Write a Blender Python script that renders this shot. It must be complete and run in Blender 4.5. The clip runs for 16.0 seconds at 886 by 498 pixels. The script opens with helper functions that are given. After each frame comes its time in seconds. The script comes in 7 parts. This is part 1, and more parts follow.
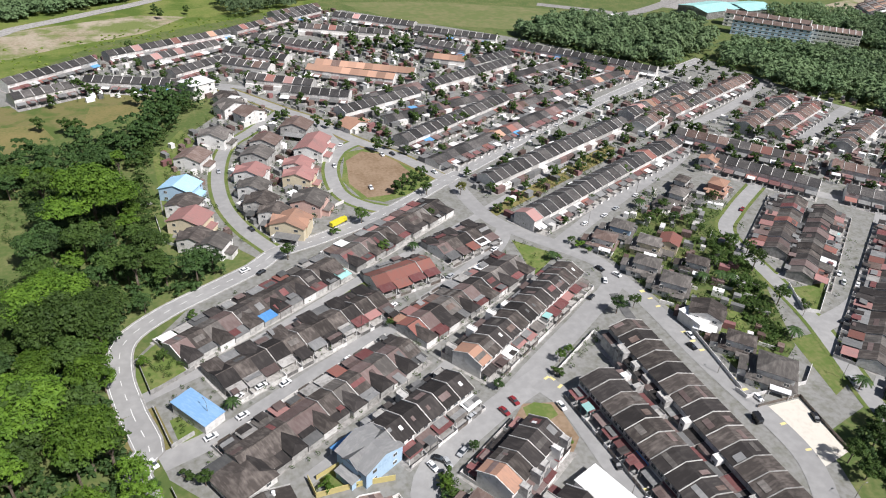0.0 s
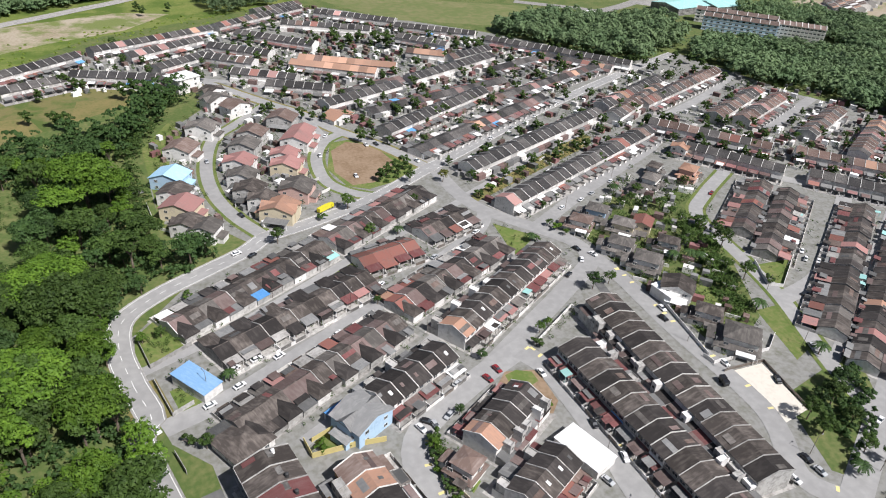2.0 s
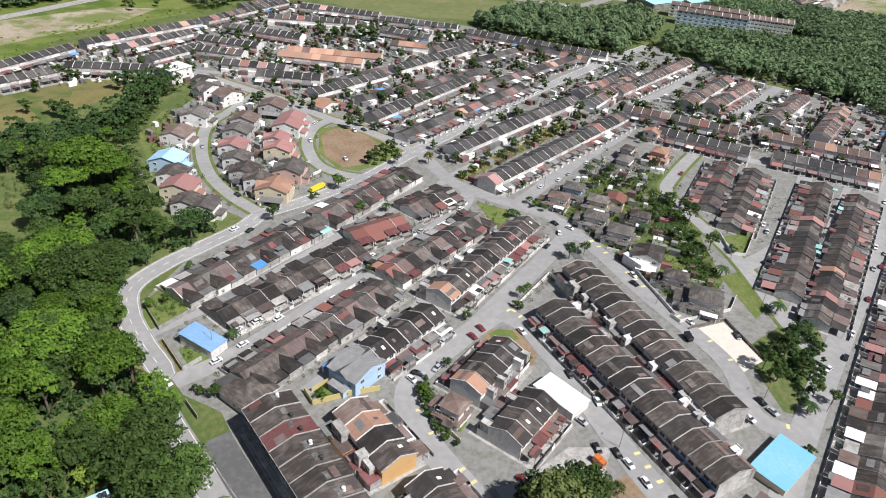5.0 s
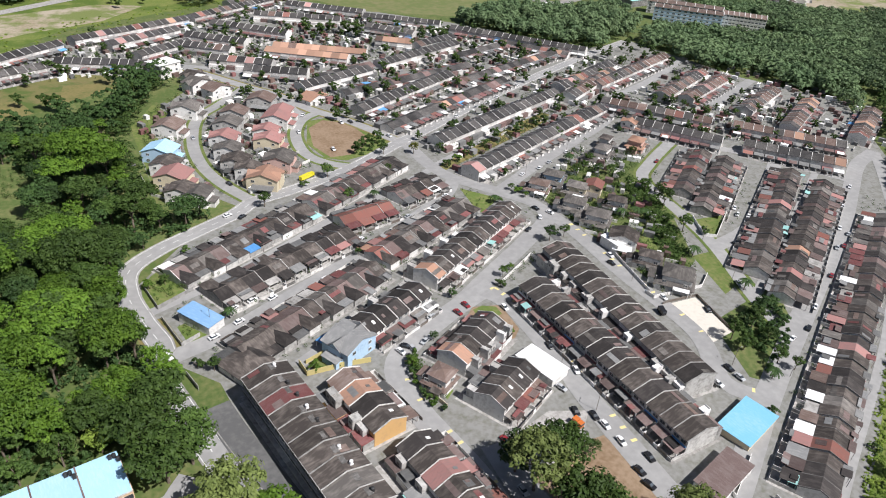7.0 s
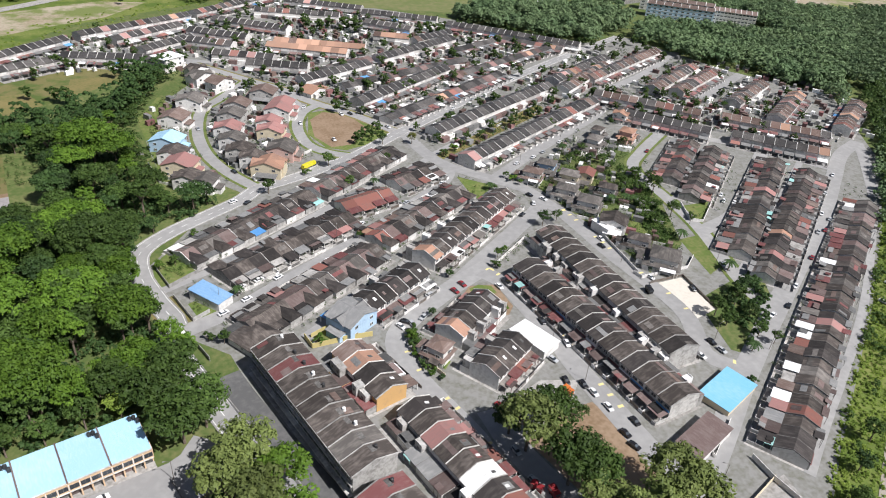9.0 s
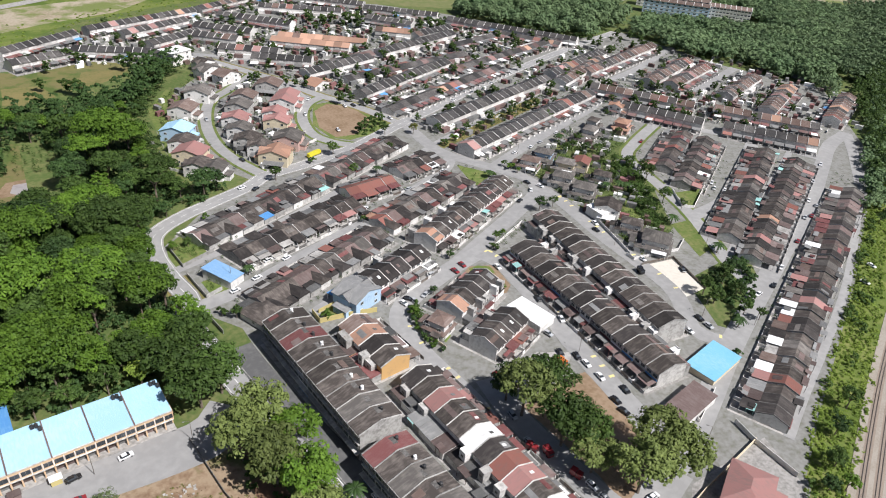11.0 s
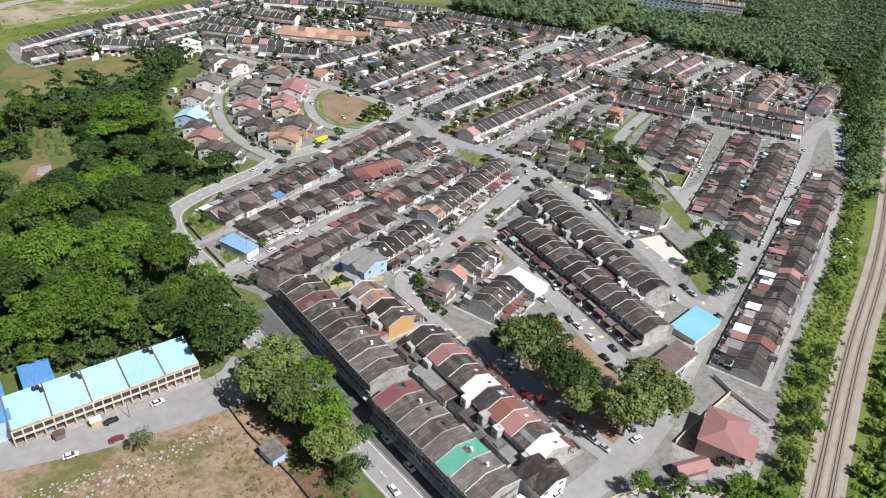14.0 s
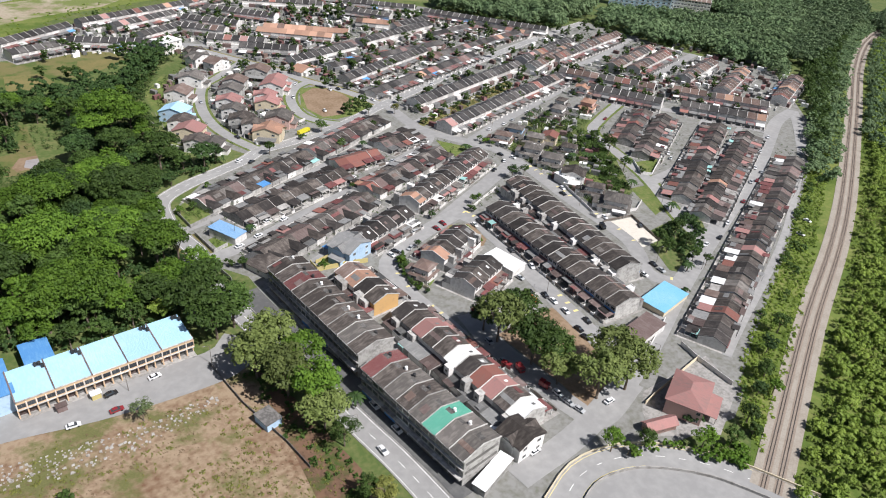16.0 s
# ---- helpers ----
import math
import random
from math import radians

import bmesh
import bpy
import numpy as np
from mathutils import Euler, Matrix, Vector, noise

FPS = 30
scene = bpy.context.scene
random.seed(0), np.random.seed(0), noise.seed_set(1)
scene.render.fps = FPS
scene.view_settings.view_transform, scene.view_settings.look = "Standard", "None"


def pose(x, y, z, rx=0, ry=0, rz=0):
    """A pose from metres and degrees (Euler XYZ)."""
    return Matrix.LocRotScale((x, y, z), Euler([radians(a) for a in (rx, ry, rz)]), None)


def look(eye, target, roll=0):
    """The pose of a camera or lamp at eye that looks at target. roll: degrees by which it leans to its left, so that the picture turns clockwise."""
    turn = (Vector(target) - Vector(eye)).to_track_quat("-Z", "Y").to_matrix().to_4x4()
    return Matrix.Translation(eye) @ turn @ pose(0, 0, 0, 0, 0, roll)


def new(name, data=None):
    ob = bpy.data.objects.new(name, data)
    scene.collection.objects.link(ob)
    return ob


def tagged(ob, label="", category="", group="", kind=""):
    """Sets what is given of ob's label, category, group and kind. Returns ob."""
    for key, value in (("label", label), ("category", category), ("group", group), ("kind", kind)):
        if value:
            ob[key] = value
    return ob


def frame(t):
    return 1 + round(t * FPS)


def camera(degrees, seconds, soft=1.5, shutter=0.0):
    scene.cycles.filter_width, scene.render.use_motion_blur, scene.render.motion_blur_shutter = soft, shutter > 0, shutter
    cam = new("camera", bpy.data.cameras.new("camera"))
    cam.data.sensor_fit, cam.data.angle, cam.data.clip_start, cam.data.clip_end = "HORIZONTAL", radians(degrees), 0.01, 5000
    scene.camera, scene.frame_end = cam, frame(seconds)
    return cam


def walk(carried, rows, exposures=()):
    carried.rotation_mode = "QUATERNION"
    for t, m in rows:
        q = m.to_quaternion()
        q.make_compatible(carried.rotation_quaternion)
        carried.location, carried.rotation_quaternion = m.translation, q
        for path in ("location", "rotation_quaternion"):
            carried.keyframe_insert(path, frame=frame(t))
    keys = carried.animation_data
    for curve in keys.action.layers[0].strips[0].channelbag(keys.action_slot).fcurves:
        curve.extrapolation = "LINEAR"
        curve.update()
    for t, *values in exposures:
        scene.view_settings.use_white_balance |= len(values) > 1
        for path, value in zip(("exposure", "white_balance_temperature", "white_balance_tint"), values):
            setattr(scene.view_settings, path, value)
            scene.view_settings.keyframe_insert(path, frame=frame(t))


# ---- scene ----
cam = camera(66.0, 16.0, 1.05)
# seconds, eye, yaw, pitch, lean
PATH = [
    (0, (1.43, 2.39, 160.84), -26.178, -32.121, 3.846),
    (0.5, (-0.49, -0.87, 160.77), -26.341, -32.075, 3.835),
    (1, (-2.40, -4.15, 160.72), -26.870, -32.031, 4.040),
    (1.5, (-4.28, -7.44, 160.69), -28.030, -31.963, 4.133),
    (2, (-6.16, -10.74, 160.68), -28.079, -31.960, 4.129),
    (2.5, (-8.02, -14.04, 160.68), -28.110, -31.937, 4.128),
    (3, (-9.88, -17.35, 160.71), -28.134, -31.960, 4.166),
    (3.5, (-11.73, -20.66, 160.76), -28.480, -31.923, 4.208),
    (4, (-13.57, -23.97, 160.84), -28.922, -31.916, 4.333),
    (6.5, (-22.78, -40.49, 161.55), -30.776, -31.812, 4.573),
    (7, (-24.64, -43.78, 161.75), -31.154, -31.819, 4.645),
    (7.5, (-26.50, -47.07, 161.97), -31.294, -31.834, 4.683),
    (8, (-28.37, -50.35, 162.20), -31.317, -31.863, 4.654),
    (8.5, (-30.24, -53.62, 162.45), -31.437, -31.860, 4.647),
    (9, (-32.13, -56.89, 162.71), -31.454, -31.881, 4.684),
    (11.5, (-41.78, -73.15, 164.00), -31.471, -32.024, 4.682),
    (12, (-43.75, -76.39, 164.24), -31.440, -32.024, 4.686),
    (12.5, (-45.75, -79.63, 164.45), -31.437, -32.059, 4.644),
    (13, (-47.76, -82.87, 164.63), -31.445, -32.060, 4.661),
    (13.5, (-49.78, -86.12, 164.79), -31.490, -32.063, 4.683),
    (14, (-51.83, -89.37, 164.91), -31.534, -32.061, 4.628),
    (14.5, (-53.89, -92.62, 164.98), -31.595, -32.051, 4.600),
    (15, (-55.97, -95.89, 165.00), -31.747, -32.059, 4.642),
    (15.5, (-58.07, -99.16, 164.96), -32.595, -31.965, 4.645),
    (16, (-60.19, -102.45, 164.85), -33.541, -31.859, 4.762),
]


def heading(eye, yaw, pitch, lean):
    a, b = radians(yaw), radians(pitch)
    ahead = Vector((-math.sin(a) * math.cos(b), math.cos(a) * math.cos(b), math.sin(b)))
    return look(eye, Vector(eye) + 50 * ahead, lean)


walk(cam, [(t, heading(eye, yaw, pitch, lean)) for t, eye, yaw, pitch, lean in PATH], [(0.0, 0.34, 6250, 12), (16.0, 0.34, 6250, 12)])

import itertools

# ---- light ----
SUN_FROM = Vector((0.42, -0.90, 1.25)).normalized()
world = bpy.data.worlds.new("sky")
scene.world = world
world.use_nodes = True
wn = world.node_tree
sky = wn.nodes.new("ShaderNodeTexSky")
sky.sky_type = "NISHITA"
sky.sun_disc = False
sky.sun_elevation = math.asin(SUN_FROM.z)
sky.sun_rotation = math.atan2(SUN_FROM.x, SUN_FROM.y)
sky.air_density, sky.dust_density = 1.0, 2.0
wn.nodes["Background"].inputs[1].default_value = 0.046
wn.links.new(sky.outputs[0], wn.nodes["Background"].inputs[0])
sun = new("sun", bpy.data.lights.new("sun", "SUN"))
sun.data.energy, sun.data.angle, sun.data.color = 5.0, radians(0.6), (1.0, 0.965, 0.92)
sun.matrix_world = look(SUN_FROM * 100, (0, 0, 0))

# ---- materials ----
MATS = {}


def surface(name, base, worn, rough=0.85, grain=1.2, broad=0.08, mix=0.5, bump=0.05, vary=0.25, lines=0.0, metal=0.0, island=False):
    """A weathered surface: base and worn colours mixed by stains of two sizes, a shade of its own for each object, fine relief."""
    m = bpy.data.materials.new(name)
    m.use_nodes = True
    n, l = m.node_tree.nodes, m.node_tree.links
    bsdf = n["Principled BSDF"]
    geo = n.new("ShaderNodeNewGeometry")
    info = n.new("ShaderNodeObjectInfo")
    big, small = n.new("ShaderNodeTexNoise"), n.new("ShaderNodeTexNoise")
    big.inputs["Scale"].default_value, big.inputs["Detail"].default_value = broad, 5
    small.inputs["Scale"].default_value, small.inputs["Detail"].default_value = grain, 4
    l.new(geo.outputs["Position"], big.inputs["Vector"])
    if lines:
        # washed down the slope
        own, shift, spread = n.new("ShaderNodeTexCoord"), n.new("ShaderNodeVectorMath"), n.new("ShaderNodeVectorMath")
        shift.operation, spread.operation = "ADD", "MULTIPLY"
        spread.inputs[1].default_value = (1.6, 0.4, 0.4)
        seed = n.new("ShaderNodeMath")
        seed.operation = "MULTIPLY"
        seed.inputs[1].default_value = 71.0
        l.new(info.outputs["Random"], seed.inputs[0])
        l.new(own.outputs["Object"], shift.inputs[0])
        l.new(seed.outputs[0], shift.inputs[1])
        l.new(shift.outputs[0], spread.inputs[0])
        l.new(spread.outputs[0], small.inputs["Vector"])
    else:
        l.new(geo.outputs["Position"], small.inputs["Vector"])
    add = n.new("ShaderNodeMath")
    add.operation = "MULTIPLY_ADD"
    add.inputs[1].default_value = 0.6
    l.new(small.outputs[0], add.inputs[0])
    half = n.new("ShaderNodeMath")
    half.operation = "MULTIPLY"
    half.inputs[1].default_value = 0.55
    l.new(big.outputs[0], half.inputs[0])
    l.new(half.outputs[0], add.inputs[2])
    ramp = n.new("ShaderNodeMapRange")
    ramp.inputs[1].default_value, ramp.inputs[2].default_value = 0.75 - mix * 0.5, 0.95 - mix * 0.4
    l.new(add.outputs[0], ramp.inputs[0])
    blend = n.new("ShaderNodeMix")
    blend.data_type = "RGBA"
    blend.inputs[6].default_value, blend.inputs[7].default_value = (*base, 1), (*worn, 1)
    l.new(ramp.outputs[0], blend.inputs[0])
    shade = n.new("ShaderNodeMapRange")
    shade.inputs[3].default_value, shade.inputs[4].default_value = 1 - vary, 1 + vary
    l.new(geo.outputs["Random Per Island"] if island else info.outputs["Random"], shade.inputs[0])
    tone = n.new("ShaderNodeVectorMath")
    tone.operation = "SCALE"
    l.new(blend.outputs[2], tone.inputs[0])
    l.new(shade.outputs[0], tone.inputs["Scale"])
    l.new(tone.outputs[0], bsdf.inputs["Base Color"])
    bsdf.inputs["Roughness"].default_value, bsdf.inputs["Metallic"].default_value = rough, metal
    bsdf.inputs["Specular IOR Level"].default_value = 0.25
    relief = n.new("ShaderNodeBump")
    relief.inputs["Strength"].default_value, relief.inputs["Distance"].default_value = 0.6, bump
    height = small.outputs[0]
    if lines:
        wave = n.new("ShaderNodeTexWave")
        coord = n.new("ShaderNodeTexCoord")
        wave.bands_direction = "X"
        wave.inputs["Scale"].default_value = lines
        wave.inputs["Distortion"].default_value = 0.4
        l.new(coord.outputs["Object"], wave.inputs["Vector"])
        both = n.new("ShaderNodeMath")
        both.operation = "ADD"
        l.new(wave.outputs[0], both.inputs[0])
        l.new(small.outputs[0], both.inputs[1])
        height = both.outputs[0]
    l.new(height, relief.inputs["Height"])
    l.new(relief.outputs[0], bsdf.inputs["Normal"])
    MATS[name] = m
    return m


surface("tile_grey", (0.058, 0.049, 0.044), (0.142, 0.122, 0.108), grain=0.8, broad=0.3, mix=0.45, vary=0.35, lines=1.2)
surface("tile_ash", (0.11, 0.1, 0.092), (0.2, 0.182, 0.165), grain=0.8, broad=0.3, mix=0.45, vary=0.3, lines=1.2)
surface("tile_dark", (0.037, 0.0325, 0.031), (0.074, 0.065, 0.06), grain=0.7, broad=0.25, mix=0.4, vary=0.35, lines=1.2)
surface("tile_brown", (0.135, 0.095, 0.08), (0.22, 0.175, 0.155), grain=0.8, broad=0.2, mix=0.45, vary=0.25, lines=1.2)
surface("tile_red", (0.215, 0.09, 0.072), (0.165, 0.1, 0.086), broad=0.15, mix=0.4, vary=0.25, lines=1.2)
surface("tile_orange", (0.37, 0.215, 0.15), (0.27, 0.175, 0.135), broad=0.15, mix=0.4, vary=0.15, lines=1.2)
surface("tile_pink", (0.335, 0.175, 0.16), (0.25, 0.165, 0.15), broad=0.15, mix=0.4, vary=0.15, lines=1.2)
surface("sheet_maroon", (0.165, 0.062, 0.06), (0.19, 0.10, 0.095), grain=0.8, broad=0.3, mix=0.45, rough=0.6, vary=0.3, lines=2)
surface("sheet_brown", (0.14, 0.10, 0.092), (0.19, 0.15, 0.14), grain=0.8, broad=0.3, mix=0.45, rough=0.7, vary=0.4, lines=2)
surface("sheet_grey", (0.16, 0.16, 0.158), (0.22, 0.217, 0.21), grain=0.8, broad=0.3, mix=0.45, rough=0.6, vary=0.55, lines=2)
surface("sheet_white", (0.82, 0.82, 0.81), (0.66, 0.65, 0.62), broad=0.2, mix=0.3, rough=0.6, vary=0.08, lines=2)
surface("sheet_blue", (0.10, 0.28, 0.58), (0.16, 0.36, 0.62), broad=0.2, mix=0.4, rough=0.5, vary=0.1, lines=2)
surface("sheet_sky", (0.37, 0.6, 0.77), (0.46, 0.65, 0.78), broad=0.08, mix=0.4, rough=0.5, vary=0.04, lines=2)
surface("sheet_azure", (0.2, 0.47, 0.66), (0.3, 0.53, 0.69), broad=0.08, mix=0.4, rough=0.5, vary=0.04, lines=2)
surface("sheet_pale_blue", (0.2, 0.36, 0.58), (0.29, 0.45, 0.62), broad=0.08, mix=0.4, rough=0.5, vary=0.04, lines=2)
surface("sheet_green", (0.1, 0.34, 0.25), (0.16, 0.39, 0.3), broad=0.2, mix=0.4, rough=0.5, vary=0.1, lines=2)
surface("sheet_teal", (0.30, 0.55, 0.52), (0.42, 0.60, 0.57), broad=0.2, mix=0.4, rough=0.5, vary=0.15, lines=2)
surface("wall_white", (0.70, 0.685, 0.66), (0.46, 0.44, 0.415), broad=0.25, grain=0.9, mix=0.4, vary=0.14)
surface("wall_grey", (0.42, 0.41, 0.39), (0.22, 0.21, 0.198), broad=0.35, grain=0.9, mix=0.5, vary=0.3)
surface("wall_cream", (0.62, 0.54, 0.39), (0.48, 0.42, 0.32), broad=0.25, mix=0.35, vary=0.12)
surface("wall_pink", (0.56, 0.38, 0.33), (0.44, 0.32, 0.29), broad=0.25, mix=0.35, vary=0.12)
surface("wall_orange", (0.56, 0.35, 0.15), (0.46, 0.30, 0.15), broad=0.25, mix=0.35, vary=0.06)
surface("wall_tan", (0.60, 0.43, 0.28), (0.52, 0.38, 0.26), broad=0.25, mix=0.35, vary=0.05)
surface("wall_yellow", (0.5, 0.42, 0.18), (0.4, 0.34, 0.16), broad=0.25, mix=0.35, vary=0.06)
surface("wall_blue", (0.40, 0.54, 0.68), (0.30, 0.42, 0.56), broad=0.25, mix=0.35, vary=0.08)
surface("trim_white", (0.60, 0.585, 0.555), (0.34, 0.325, 0.305), broad=0.3, mix=0.5, vary=0.2)
surface("trim_dark", (0.10, 0.095, 0.09), (0.2, 0.19, 0.18), broad=0.3, mix=0.5, vary=0.2)
for far_name, far_base, far_worn in (("tile_grey", (0.06, 0.056, 0.054), (0.13, 0.12, 0.113)), ("tile_dark", (0.04, 0.038, 0.038), (0.085, 0.08, 0.077)), ("tile_brown", (0.12, 0.08, 0.067), (0.2, 0.155, 0.135)),
                                     ("tile_orange", (0.40, 0.24, 0.17), (0.33, 0.215, 0.16)), ("tile_red", (0.24, 0.11, 0.09), (0.2, 0.12, 0.105)), ("sheet_grey", (0.16, 0.16, 0.158), (0.22, 0.217, 0.21)), ("sheet_brown", (0.14, 0.09, 0.083), (0.21, 0.16, 0.15)),
                                     ("sheet_maroon", (0.19, 0.09, 0.087), (0.23, 0.14, 0.135)), ("sheet_white", (0.8, 0.8, 0.79), (0.65, 0.64, 0.61)), ("wall_white", (0.62, 0.60, 0.575), (0.36, 0.345, 0.325)), ("trim_white", (0.62, 0.605, 0.575), (0.36, 0.345, 0.325)),
                                     ("sheet_blue", (0.1, 0.26, 0.5), (0.16, 0.34, 0.55)), ("tile_pink", (0.38, 0.22, 0.2), (0.34, 0.23, 0.215))):
    surface("far_" + far_name, far_base, far_worn, broad=0.12, mix=0.45, vary=0.35, island=True)
surface("yard", (0.225, 0.222, 0.21), (0.145, 0.145, 0.118), broad=0.25, grain=0.6, mix=0.5, vary=0.05)
surface("asphalt", (0.27, 0.266, 0.26), (0.33, 0.325, 0.316), broad=0.06, grain=0.35, mix=0.5, vary=0.04)
surface("asphalt_dark", (0.10, 0.10, 0.10), (0.15, 0.148, 0.143), broad=0.05, grain=0.5, mix=0.5, vary=0.04)
surface("concrete", (0.37, 0.355, 0.335), (0.2, 0.19, 0.175), broad=0.3, grain=0.9, mix=0.5, vary=0.2)
surface("marking", (0.72, 0.72, 0.70), (0.5, 0.49, 0.47), broad=0.3, mix=0.4, vary=0.06)
surface("marking_yellow", (0.66, 0.56, 0.25), (0.55, 0.48, 0.25), broad=0.3, mix=0.4, vary=0.06)
surface("grass", (0.075, 0.11, 0.03), (0.15, 0.155, 0.06), broad=0.08, grain=0.5, mix=0.5, bump=0.2, vary=0.1)
surface("lawn", (0.105, 0.15, 0.035), (0.185, 0.19, 0.07), broad=0.12, grain=0.6, mix=0.5, bump=0.15, vary=0.12)
surface("dry_grass", (0.2, 0.165, 0.066), (0.12, 0.13, 0.042), broad=0.1, grain=0.7, mix=0.5, bump=0.15, vary=0.08)
surface("field", (0.12, 0.145, 0.05), (0.19, 0.175, 0.085), broad=0.03, grain=0.15, mix=0.5, bump=0.1, vary=0.05)
surface("soil", (0.27, 0.195, 0.13), (0.18, 0.12, 0.07), broad=0.1, grain=0.6, mix=0.5, bump=0.25, vary=0.05)
surface("mud", (0.31, 0.29, 0.285), (0.25, 0.225, 0.22), broad=0.15, grain=0.6, mix=0.4, vary=0.03, rough=0.4)
surface("sand", (0.62, 0.575, 0.50), (0.54, 0.50, 0.43), broad=0.15, grain=0.6, mix=0.4, vary=0.03)
surface("ballast", (0.33, 0.295, 0.25), (0.26, 0.225, 0.185), broad=0.12, grain=1.5, mix=0.5, bump=0.15, vary=0.04)
surface("ballast_dark", (0.25, 0.205, 0.17), (0.29, 0.245, 0.205), broad=0.3, grain=1.5, mix=0.5, vary=0.1)
surface("rail_bed", (0.29, 0.235, 0.19), (0.23, 0.19, 0.155), broad=0.2, grain=1.5, mix=0.5, vary=0.06)
surface("steel", (0.2, 0.165, 0.14), (0.3, 0.28, 0.26), rough=0.5, metal=0.6, vary=0.05)
surface("bark", (0.12, 0.09, 0.065), (0.22, 0.19, 0.155), grain=3, broad=0.6, bump=0.1, vary=0.15)
surface("bin_black", (0.03, 0.03, 0.032), (0.05, 0.05, 0.05), rough=0.4, vary=0.2)
surface("tyre", (0.02, 0.02, 0.02), (0.035, 0.035, 0.035), vary=0.05)
surface("rubble", (0.56, 0.53, 0.49), (0.30, 0.27, 0.23), grain=1.5, broad=0.3, vary=0.3)
for cname, c in (("car_white", (0.75, 0.75, 0.75)), ("car_silver", (0.42, 0.43, 0.44)), ("car_black", (0.02, 0.02, 0.022)), ("car_red", (0.24, 0.03, 0.035)),
                 ("car_blue", (0.05, 0.10, 0.25)), ("bus_yellow", (0.68, 0.60, 0.03)), ("car_orange", (0.55, 0.16, 0.04))):
    surface(cname, c, tuple(v * 0.9 for v in c), rough=0.25, vary=0.05, bump=0.0)
    MATS[cname].node_tree.nodes["Principled BSDF"].inputs["Coat Weight"].default_value = 0.6
surface("glass", (0.035, 0.042, 0.05), (0.06, 0.07, 0.08), rough=0.12, vary=0.3, bump=0.0)
MATS["glass"].node_tree.nodes["Principled BSDF"].inputs["Specular IOR Level"].default_value = 0.6


def foliage(name, dark, light, scale=0.5):
    """Leaves: a green that shifts from clump to clump and from tree to tree, let through a little."""
    m = bpy.data.materials.new(name)
    m.use_nodes = True
    n, l = m.node_tree.nodes, m.node_tree.links
    bsdf = n["Principled BSDF"]
    geo, info, tex = n.new("ShaderNodeNewGeometry"), n.new("ShaderNodeObjectInfo"), n.new("ShaderNodeTexNoise")
    tex.inputs["Scale"].default_value, tex.inputs["Detail"].default_value = scale, 3
    l.new(geo.outputs["Position"], tex.inputs["Vector"])
    mean = n.new("ShaderNodeMath")
    mean.operation = "MULTIPLY_ADD"
    mean.inputs[1].default_value = 0.3
    l.new(geo.outputs["Random Per Island"], mean.inputs[0])
    off = n.new("ShaderNodeMath")
    off.operation = "MULTIPLY_ADD"
    off.inputs[1].default_value, off.inputs[2].default_value = 1.5, -0.42
    l.new(tex.outputs[0], off.inputs[0])
    l.new(off.outputs[0], mean.inputs[2])
    blend = n.new("ShaderNodeMix")
    blend.data_type = "RGBA"
    blend.inputs[6].default_value, blend.inputs[7].default_value = (*dark, 1), (*light, 1)
    l.new(mean.outputs[0], blend.inputs[0])
    shade = n.new("ShaderNodeMapRange")
    shade.inputs[3].default_value, shade.inputs[4].default_value = 0.7, 1.3
    l.new(info.outputs["Random"], shade.inputs[0])
    tone = n.new("ShaderNodeVectorMath")
    tone.operation = "SCALE"
    l.new(blend.outputs[2], tone.inputs[0])
    l.new(shade.outputs[0], tone.inputs["Scale"])
    l.new(tone.outputs[0], bsdf.inputs["Base Color"])
    bsdf.inputs["Roughness"].default_value = 0.6
    bsdf.inputs["Specular IOR Level"].default_value = 0.2
    thin = n.new("ShaderNodeBsdfTranslucent")
    l.new(tone.outputs[0], thin.inputs["Color"])
    both = n.new("ShaderNodeMixShader")
    both.inputs[0].default_value = 0.15
    l.new(bsdf.outputs[0], both.inputs[1])
    l.new(thin.outputs[0], both.inputs[2])
    l.new(both.outputs[0], n["Material Output"].inputs["Surface"])
    MATS[name] = m


foliage("leaf_bright", (0.034, 0.078, 0.009), (0.135, 0.23, 0.026), 0.22)
foliage("leaf_mid", (0.024, 0.05, 0.011), (0.085, 0.14, 0.029), 0.3)
foliage("leaf_dark", (0.018, 0.042, 0.012), (0.062, 0.11, 0.03), 0.3)
foliage("leaf_olive", (0.065, 0.092, 0.024), (0.185, 0.225, 0.066), 0.3)
foliage("leaf_brown", (0.14, 0.09, 0.05), (0.27, 0.19, 0.115))
# for distant woods: the haze of distance is mixed into this paler green
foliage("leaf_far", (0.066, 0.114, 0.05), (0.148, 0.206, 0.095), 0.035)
foliage("leaf_grey", (0.06, 0.085, 0.035), (0.14, 0.18, 0.075))
foliage("leaf_dry", (0.12, 0.13, 0.03), (0.23, 0.24, 0.06))
foliage("leaf_scrub", (0.08, 0.135, 0.02), (0.225, 0.295, 0.05), 0.12)


